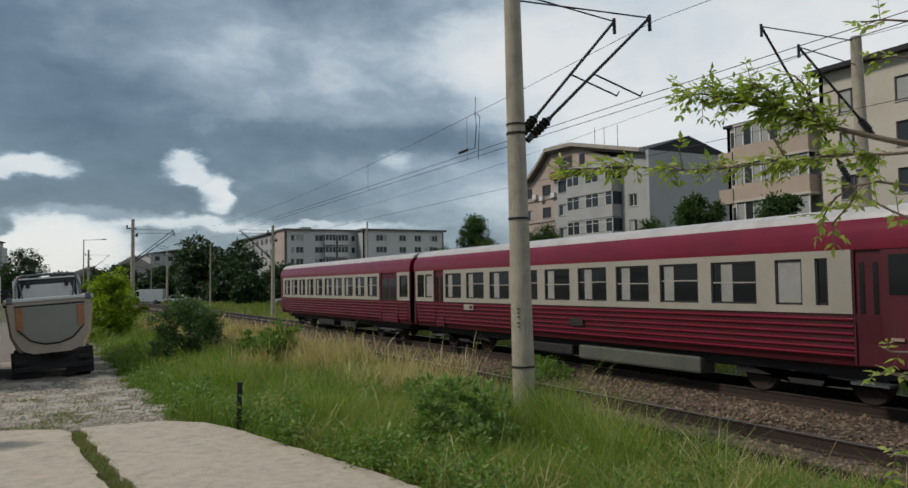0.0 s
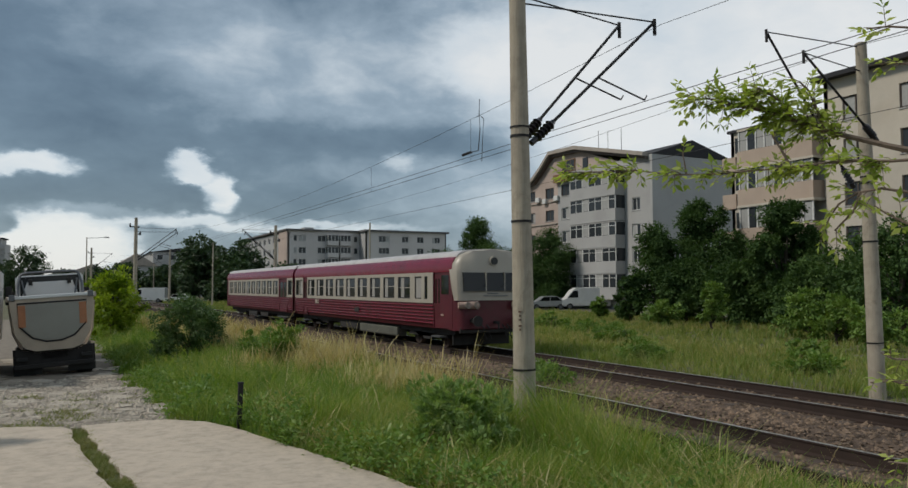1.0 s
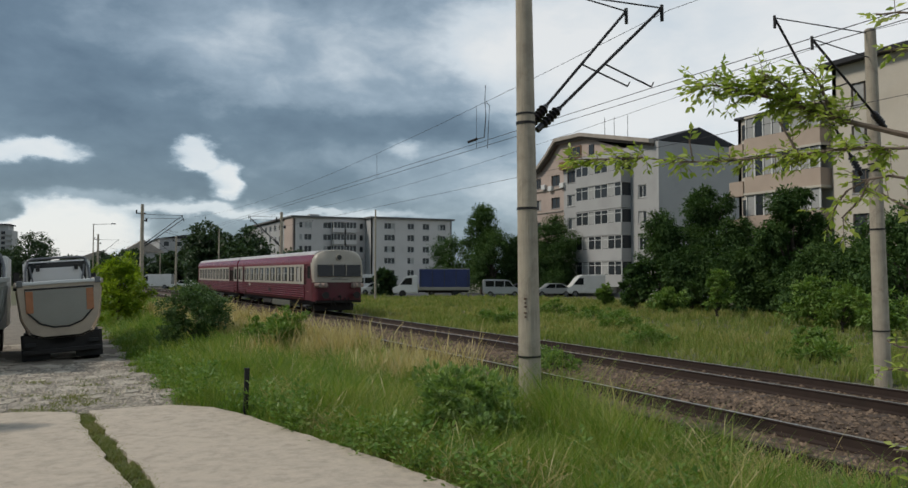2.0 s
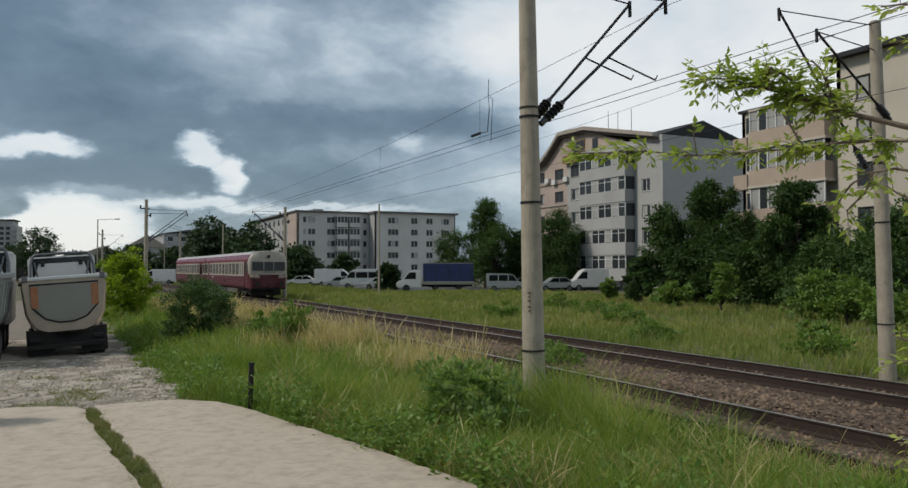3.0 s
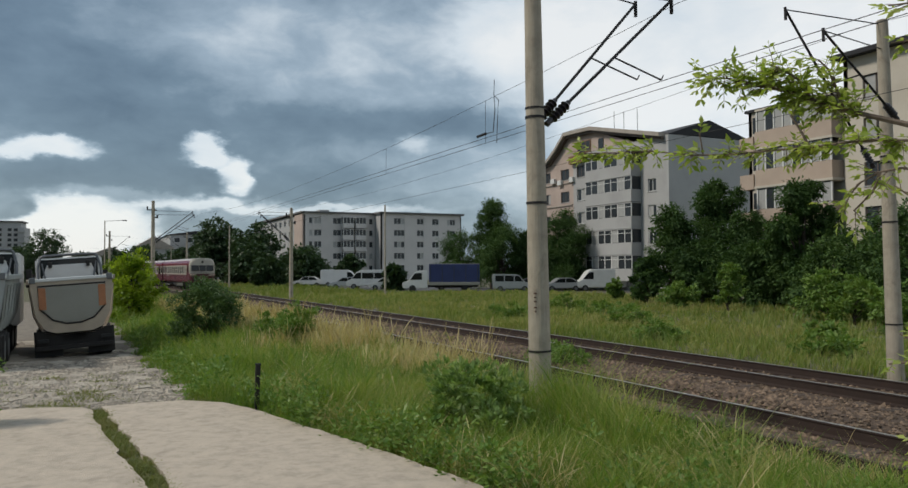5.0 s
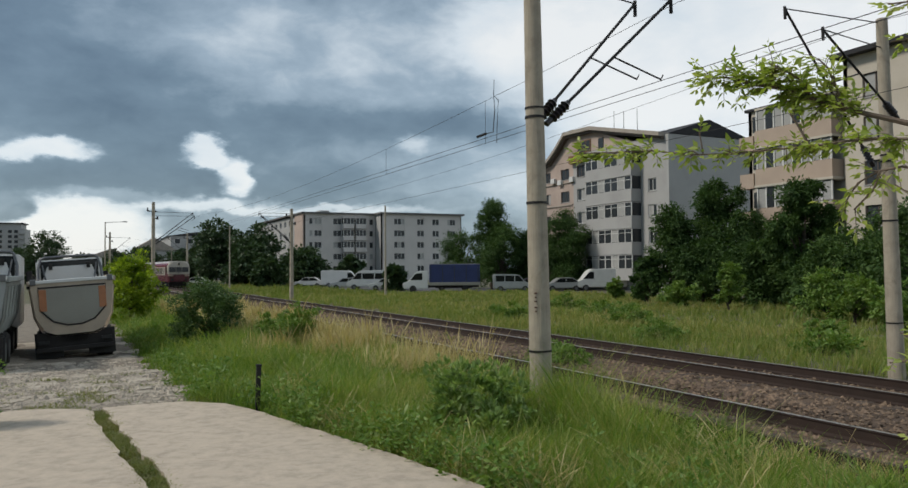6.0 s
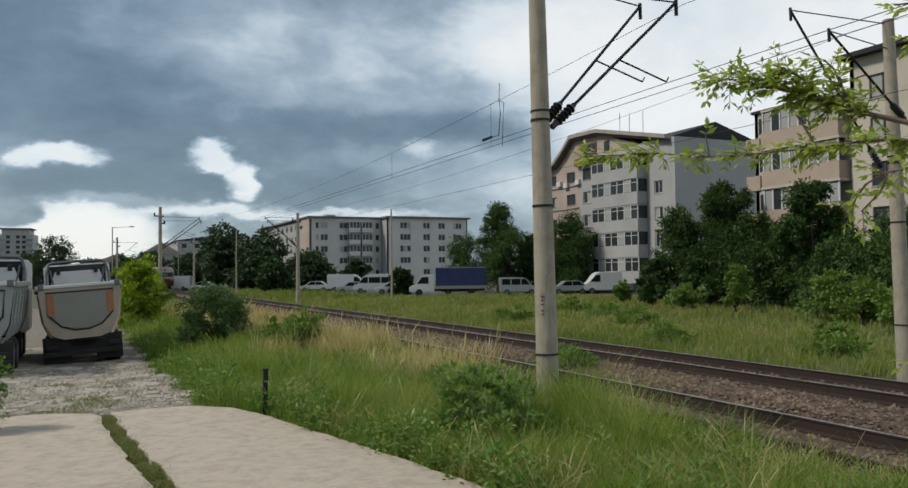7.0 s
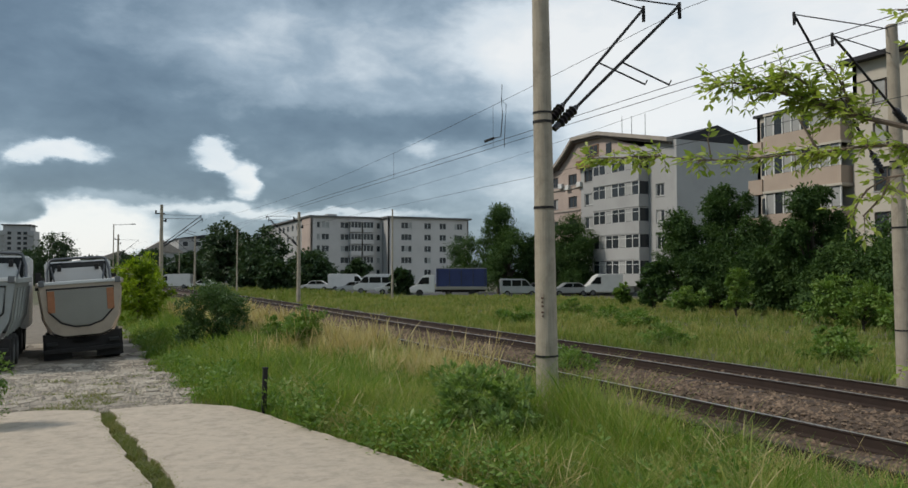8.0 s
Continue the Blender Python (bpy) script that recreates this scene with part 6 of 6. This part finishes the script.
def plant(name, label, category, m, height, blobs, leaf, leaf_len, leaf_wide, count, seed, trunk=0.12, limbs=7, hang=0.25, group="", stems=1):
    """A tree or shrub: a tapered trunk, limbs to each mass of foliage, and leaves thick at the outside of the masses.
    blobs: (x, y, z, radius, flatness) round the foot."""
    rng = np.random.default_rng(seed)
    t = thing(name, label, category, m, group)
    bm = bmesh.new()
    low = min(b[2] for b in blobs)
    top = Vector((rng.normal() * 0.1, rng.normal() * 0.1, height * 0.6))
    for s in range(stems):
        foot = Vector((rng.normal(), rng.normal(), 0)) * (0.12 * height * 0.3 if stems > 1 else 0)
        foot.z = -0.1
        mids = [foot, foot.lerp(top, 0.35) + Vector((rng.normal(), rng.normal(), 0)) * 0.03 * height, foot.lerp(top, 0.7) + Vector((rng.normal(), rng.normal(), 0)) * 0.03 * height, top]
        tube(bm, mids, [trunk, trunk * 0.8, trunk * 0.55, trunk * 0.3], 8)
    trunk_ob = part("trunk", bm, LEAF["bark"], t, "tapered grey-brown trunk", smooth=True)
    for b in blobs[:limbs * 2]:
        bm = bmesh.new()
        p0 = Vector((0, 0, max(0.15 * height, b[2] * 0.45)))
        p1 = Vector(b[:3])
        tube(bm, [p0, p0.lerp(p1, 0.5) + Vector((0, 0, 0.04 * height)), p1], [trunk * 0.5, trunk * 0.32, trunk * 0.12], 6)
        part("limb", bm, LEAF["bark"], trunk_ob)
    vol = np.array([b[3] ** 2 for b in blobs])
    share = (count * vol / vol.sum()).astype(int)
    pts, ways = [], []
    for (bx, by, bz, r, flat), n in zip(blobs, share):
        # tufts on the mass, then leaves round each tuft
        k = max(6, int(n / 26))
        d = rng.normal(size=(k, 3))
        d /= np.linalg.norm(d, axis=1, keepdims=True)
        rad = r * (0.25 + 0.85 * rng.random((k, 1)) ** 0.7)
        tuft = d * rad * (1, 1, flat)
        who = rng.integers(0, k, n)
        off = rng.normal(size=(n, 3)) * r * 0.19 * (1, 1, 0.7)
        pts.append(tuft[who] + off + (bx, by, bz))
        ways.append(d[who])
    pts, ways = np.concatenate(pts), np.concatenate(ways)
    ok = pts[:, 2] > 0.03
    me = leaves_mesh("crown", pts[ok], leaf_len, leaf_wide, LEAF[leaf], rng, hang, ways[ok] * 0.8)
    crown = new("crown", me)
    crown.parent = t
    tagged(crown, "uneven leafy crown")
    return t


def masses(seed, n, w, z0, z1, r0, r1, flat=0.8, peak=0.5):
    """Uneven foliage masses that make up a crown w wide between z0 and z1."""
    rng = random.Random(seed)
    out = []
    for k in range(n):
        f = (k + 0.5) / n
        z = z0 + (z1 - z0) * f
        spread = w / 2 * math.sin(math.pi * min(1.0, 0.18 + f * (1 - 0.18) / (1 + 0.02))) ** peak
        a = k * 2.4 + rng.uniform(-0.5, 0.5)
        d = spread * rng.uniform(0.25, 0.8)
        out.append((math.cos(a) * d, math.sin(a) * d, z, rng.uniform(r0, r1), flat))
    return out


TREES = [
    # x, y, height, width, seed, leaf material, count
    (44.0, 80.8, 11.8, 6.0, 21, "tree", 24000),
    (44.2, 78.4, 8.4, 6.6, 22, "tree", 18000),
    (43.3, 86.8, 7.6, 7.5, 36, "tree", 14000),
    (47.5, 78.8, 7.2, 5.0, 35, "tree", 12000),
    (50.3, 74.6, 9.6, 7.4, 23, "tree", 24000),
    (50.9, 79.0, 7.0, 5.5, 24, "tree", 14000),
    (55.7, 78.2, 7.4, 4.6, 37, "tree", 11000),
    (38.4, 43.4, 7.4, 4.8, 25, "tree", 18000),
    (42.1, 42.8, 10.0, 5.2, 26, "tree", 22000),
    (41.9, 40.1, 7.0, 5.0, 27, "tree", 14000),
    (35.8, 43.1, 3.6, 3.0, 38, "tree", 7000),
    (38.2, 32.2, 8.4, 4.4, 28, "tree", 22000),
    (40.4, 35.8, 5.0, 5.0, 29, "tree", 12000),
    (38.5, 40.7, 4.6, 5.6, 31, "tree", 14000),
    (39.4, 37.0, 4.2, 6.0, 33, "tree", 13000),
    (38.0, 29.4, 4.4, 5.6, 30, "tree", 14000),
    (39.4, 32.4, 4.0, 6.0, 39, "tree", 10000),
    (36.0, 25.2, 4.8, 5.6, 32, "tree", 13000),
    (33.4, 22.0, 6.0, 6.0, 34, "tree", 9000),
]
for x, y, h, w, seed, leaf, count in TREES:
    plant("tree", "dark green leafy tree before the apartment blocks", "tree", pose(x, y, 0, 0, 0, seed * 40), h, masses(seed, 16, w, h * 0.16, h * 0.86, w * 0.12, w * 0.21), leaf, 0.17, 0.10, int(count * 1.35), seed, 0.16, 7, 0.3, "trees along the car park")
for x, y, h, w, seed in ((33.3, 33.1, 3.0, 1.7, 41), (30.4, 24.4, 2.6, 2.8, 42), (30.3, 22.9, 2.2, 2.2, 43), (37.7, 49.3, 1.9, 1.6, 44), (33.3, 37.3, 1.7, 2.2, 45), (27.1, 18.9, 2.0, 2.4, 46)):
    plant("bush", "loose green bush at the edge of the meadow", "bush", pose(x, y, 0), h, masses(seed, 9, w, h * 0.2, h * 0.85, w * 0.16, w * 0.26), "weed", 0.16, 0.08, 3600, seed, 0.05, 6, 0.1, "bushes in the meadow", 3)
for x, y, h, w, seed in ((21.5, 134, 11.2, 9, 51), (27.0, 128, 10.5, 9, 52), (24.0, 118, 6.0, 8, 53), (21.0, 146, 8.5, 8, 54), (30.0, 112, 5.0, 7, 55), (17.0, 150, 7.0, 7, 56), (33.0, 124, 6.0, 8, 57), (12.5, 165, 7.5, 8, 58), (7.0, 175, 6.5, 9, 59), (2.0, 172, 6.0, 8, 60), (23.5, 106, 4.6, 4.5, 61), (26.5, 140, 8.0, 8, 62), (37.5, 137, 5.5, 4, 63), (44.5, 134, 5.2, 4.5, 64), (33.1, 83.7, 2.9, 2.2, 65)):
    plant("tree", "distant dark tree beyond the railway bend", "tree", pose(x, y, 0), h, masses(seed, 12, w, h * 0.15, h * 0.85, w * 0.15, w * 0.25), "tree_far", 0.50, 0.32, 7500, seed, 0.2, 5, 0.3, "distant trees")
for x, y, h, w, seed in ((-5.2, 180, 11.0, 10.5, 71), (-9.5, 185, 8.0, 8, 72), (-26, 170, 9, 11, 73)):
    plant("tree", "round distant tree behind the trucks", "tree", pose(x, y, 0), h, masses(seed, 14, w, h * 0.12, h * 0.86, w * 0.16, w * 0.24), "tree_far", 0.42, 0.26, 7500, seed, 0.25, 6, 0.3, "distant trees")

plant("bush", "bright yellow-green bush beside the parked truck", "bush", pose(2.85, 46.0, -0.15), 3.6, masses(81, 18, 3.4, 0.5, 3.2, 0.5, 0.85), "yellow", 0.17, 0.09, 9500, 81, 0.06, 9, 0.1, "", 4)
plant("bush", "dense dark shrub in the tall grass", "bush", pose(4.15, 27.9, -0.05), 2.3, masses(82, 26, 3.0, 0.25, 1.95, 0.28, 0.48, 0.9, 0.45), "shrub", 0.085, 0.042, 19000, 82, 0.035, 9, 0.0, "", 5)
plant("bush", "grey-green weedy shrub in the near grass", "bush", pose(4.80, 9.22, 0.12), 1.25, masses(83, 34, 1.7, 0.12, 1.02, 0.12, 0.24, 1.0, 0.3), "greyweed", 0.080, 0.032, 8000, 83, 0.012, 9, -0.55, "", 7)
plant("bush", "light green leafy weed clump in the verge", "bush", pose(5.58, 21.28, 0.0), 1.6, masses(84, 16, 1.9, 0.2, 1.35, 0.2, 0.36, 0.9), "weed", 0.085, 0.045, 6500, 84, 0.015, 8, -0.2, "", 5)
plant("bush", "light green leafy weed clump in the verge", "bush", pose(5.40, 23.38, 0.0), 1.2, masses(88, 10, 1.3, 0.15, 0.95, 0.16, 0.30, 0.9), "weed", 0.085, 0.045, 3600, 88, 0.012, 6, -0.2, "", 5)
plant("bush", "low green weeds between the tracks", "bush", pose(11.3, 17.2, 0.08), 0.5, masses(85, 12, 2.3, 0.1, 0.36, 0.18, 0.3, 0.6), "weed", 0.06, 0.032, 5200, 85, 0.01, 6, 0.0, "", 4)
for x, y, h, w, seed in ((21.5, 27.0, 0.9, 2.6, 91), (24.5, 33.0, 0.8, 3.0, 92), (19.0, 33.0, 0.7, 2.0, 93), (27.0, 40.0, 1.0, 3.2, 94), (22.0, 18.0, 0.7, 2.2, 95), (18.6, 15.0, 0.6, 1.6, 96)):
    plant("bush", "low leafy weeds in the rough meadow", "bush", pose(x, y, 0.02), h, masses(seed, 9, w, 0.1, h * 0.8, 0.2, 0.42, 0.7), "weed", 0.11, 0.06, 2200, seed, 0.01, 5, -0.1, "weeds in the meadow", 4)
plant("bush", "low green weeds beyond the far rail", "bush", pose(17.3, 20.3, 0.05), 0.75, masses(86, 10, 2.2, 0.1, 0.6, 0.2, 0.34, 0.7), "weed", 0.07, 0.04, 3800, 86, 0.01, 6, 0.0, "", 4)
plant("bush", "yellow-green shrub at the lane's edge", "bush", pose(-1.35, 12.6, 0.3), 1.25, masses(87, 12, 1.05, 0.2, 1.05, 0.16, 0.26, 0.9), "weed", 0.055, 0.03, 4200, 87, 0.012, 6, 0.0, "", 4)


# ---- near tree: twigs with paired leaves hang into view from a tree beside the camera ----
# each: points, thickness, spacing of twigs, shortest and longest twig, leafy stretches
BRANCHES = {
    "upper": ([(2.95, 1.82, 3.01), (2.87, 1.92, 3.05), (2.80, 2.01, 3.09), (2.73, 2.10, 3.13), (2.65, 2.18, 3.18), (2.61, 2.30, 3.24), (2.52, 2.38, 3.27), (2.50, 2.46, 3.31), (2.44, 2.52, 3.32)], 0.014, 0.0042, 0.045, 0.12, [(0.3, 1)]),
    "upper_spray": ([(2.65, 2.18, 3.18), (2.61, 2.21, 3.26), (2.57, 2.24, 3.30), (2.53, 2.27, 3.32)], 0.005, 0.005, 0.05, 0.11, [(0, 1)]),
    "top_spray": ([(2.73, 2.10, 3.13), (2.70, 2.11, 3.22), (2.67, 2.12, 3.29), (2.64, 2.14, 3.33)], 0.005, 0.008, 0.05, 0.1, [(0.2, 1)]),
    "twig": ([(2.63, 2.18, 2.99), (2.60, 2.20, 3.06), (2.57, 2.22, 3.12)], 0.004, 0.02, 0.04, 0.1, [(0.3, 1)]),
    "low": ([(2.87, 1.76, 2.98), (2.80, 1.87, 2.98), (2.73, 1.96, 2.99), (2.67, 2.05, 2.99), (2.60, 2.14, 2.98), (2.52, 2.27, 2.98), (2.41, 2.38, 2.97), (2.32, 2.51, 2.98), (2.23, 2.65, 3.01), (2.12, 2.74, 3.01), (2.00, 2.83, 3.01)], 0.006, 0.0075, 0.04, 0.085, [(0.08, 0.42), (0.45, 0.58), (0.63, 0.67), (0.76, 1)]),
    "sprig": ([(2.35, 2.47, 2.98), (2.34, 2.47, 3.03), (2.33, 2.47, 3.07)], 0.002, 0.03, 0.04, 0.07, [(0.4, 1)]),
    "hanging": ([(2.76, 1.78, 2.85), (2.71, 1.85, 2.87), (2.67, 1.91, 2.86), (2.63, 1.97, 2.82), (2.61, 2.01, 2.75)], 0.006, 0.017, 0.05, 0.12, [(0.2, 1)]),
    "hanging_end": ([(2.67, 1.91, 2.86), (2.66, 1.93, 2.79), (2.63, 1.99, 2.72)], 0.004, 0.03, 0.05, 0.1, [(0.2, 1)]),
    "right": ([(2.69, 1.72, 2.72), (2.64, 1.79, 2.77), (2.62, 1.82, 2.80)], 0.005, 0.03, 0.05, 0.1, [(0.2, 1)]),
    "top": ([(3.06, 1.83, 3.51), (2.96, 1.97, 3.55), (2.91, 2.03, 3.55)], 0.006, 0.035, 0.05, 0.1, [(0.3, 1)]),
    "top_low": ([(3.09, 1.85, 3.37), (2.99, 1.98, 3.41), (2.95, 2.05, 3.41)], 0.005, 0.035, 0.05, 0.09, [(0.4, 1)]),
    "base": ([(2.55, 1.55, 2.16), (2.47, 1.67, 2.20), (2.43, 1.72, 2.19)], 0.006, 0.035, 0.05, 0.1, [(0.2, 1)]),
    "base_up": ([(2.54, 1.58, 2.27), (2.48, 1.67, 2.27), (2.46, 1.70, 2.29)], 0.005, 0.03, 0.05, 0.1, [(0.3, 1)]),
    "base_low": ([(2.44, 1.48, 1.99), (2.38, 1.56, 1.96), (2.35, 1.61, 1.96)], 0.005, 0.035, 0.05, 0.12, [(0.1, 1)]),
}


def near_tree():
    rng = np.random.default_rng(9)
    t = thing("near_tree", "young tree with fresh green paired leaves on long twigs", "tree", pose(0, 0, 0))
    bm = bmesh.new()
    foot = Vector((5.3, 1.0, 0.0))
    tube(bm, [foot, foot + Vector((0.05, 0.05, 1.4)), foot + Vector((-0.05, 0.1, 2.6)), foot + Vector((0.05, 0.2, 3.8)), foot + Vector((0.0, 0.3, 4.9))], [0.09, 0.075, 0.06, 0.045, 0.02], 10)
    trunk = part("trunk", bm, LEAF["bark"], t, "thin grey trunk", smooth=True)
    for name, (pts, thick, step, short, long, leafy) in BRANCHES.items():
        pts = [Vector(p) for p in pts]
        root = name in ("upper", "low", "hanging", "right", "top", "top_low", "base", "base_up", "base_low")
        line = []
        if root:
            start = foot + Vector((0, 0.1, max(0.35, min(4.7, pts[0].z - 0.25))))
            line = [start, start.lerp(pts[0], 0.55) + Vector((0, 0, 0.06))]
        line += pts
        n = len(line)
        bm = tube(bmesh.new(), line, [thick * (1 - k / n) + 0.0018 for k in range(n)], 6)
        branch = part("branch", bm, LEAF["twig"], trunk, "thin grey-brown branch", smooth=True)
        # side twigs with leaves in two ranks, along the leafy stretches
        leaf_p, leaf_d = [], []
        bm = bmesh.new()
        whole = sum((b - a).length for a, b in zip(pts, pts[1:]))
        gone = 0.0
        for a, b in zip(pts, pts[1:]):
            long_ab = (b - a).length
            for k in range(max(1, int(long_ab / step))):
                f = rng.random()
                where = (gone + f * long_ab) / whole
                if not any(u <= where <= v for u, v in leafy):
                    continue
                p = a.lerp(b, f)
                d = Vector(rng.normal(size=3)) * 0.65 + (b - a).normalized() * 0.75 + Vector((0, 0, 0.05))
                d.normalize()
                L = rng.uniform(short, long)
                q = p + d * L + Vector((0, 0, -0.01))
                tube(bm, [p, p.lerp(q, 0.5) + Vector((0, 0, 0.006)), q], [0.0018, 0.0014, 0.0009], 4)
                side = d.cross(Vector((0, 0, 1))).normalized()
                pairs = max(2, int(L / 0.03))
                for j in range(pairs):
                    c = p.lerp(q, (j + 0.7) / pairs)
                    for s in (-1, 1):
                        leaf_p.append(c)
                        leaf_d.append(d * 0.6 + side * s * 0.8 + Vector((0, 0, -0.15)))
                leaf_p.append(q)
                leaf_d.append(d)
            gone += long_ab
        tagged(part("twig", bm, LEAF["twig"], branch), kind="stuff")
        ways = np.array([tuple(v) for v in leaf_d])
        me = leaves_mesh("leaves", np.array([tuple(v) for v in leaf_p]), 0.038, 0.0175, LEAF["near"], rng, 0.1, ways * 2.2)
        ob = new("leaves", me)
        ob.parent = branch
        tagged(ob, "fresh green narrow leaves", kind="stuff")


near_tree()


def verge_weeds():
    """Small leafy weeds strewn through the grass."""
    rng = np.random.default_rng(31)
    spots = []
    while len(spots) < 900:
        y = 4.5 + 40 * rng.random() ** 1.7
        x = float(verge_edge(y)) + 0.05 + rng.random() ** 1.9 * (7.0 - float(verge_edge(y)))
        if noise.noise((x * 0.8, y * 0.8, 9)) > -0.05:
            spots.append((x, y))
    pts, ways = [], []
    for x, y in spots:
        n = int(18 + 40 * rng.random())
        h = 0.15 + 0.5 * rng.random()
        p = rng.normal(size=(n, 3)) * (0.09, 0.09, 0.0)
        p[:, 2] = h * rng.random(n) ** 0.6
        pts.append(p + (x, y, ground_z(x, y)))
        ways.append(p * (4, 4, 0.5))
    me = leaves_mesh("verge_weeds", np.concatenate(pts), 0.075, 0.036, LEAF["weed"], rng, -0.1, np.concatenate(ways))
    tagged(new("verge_weeds", me), "small leafy weeds among the tall grass", "weeds", kind="stuff")


verge_weeds()

motions()
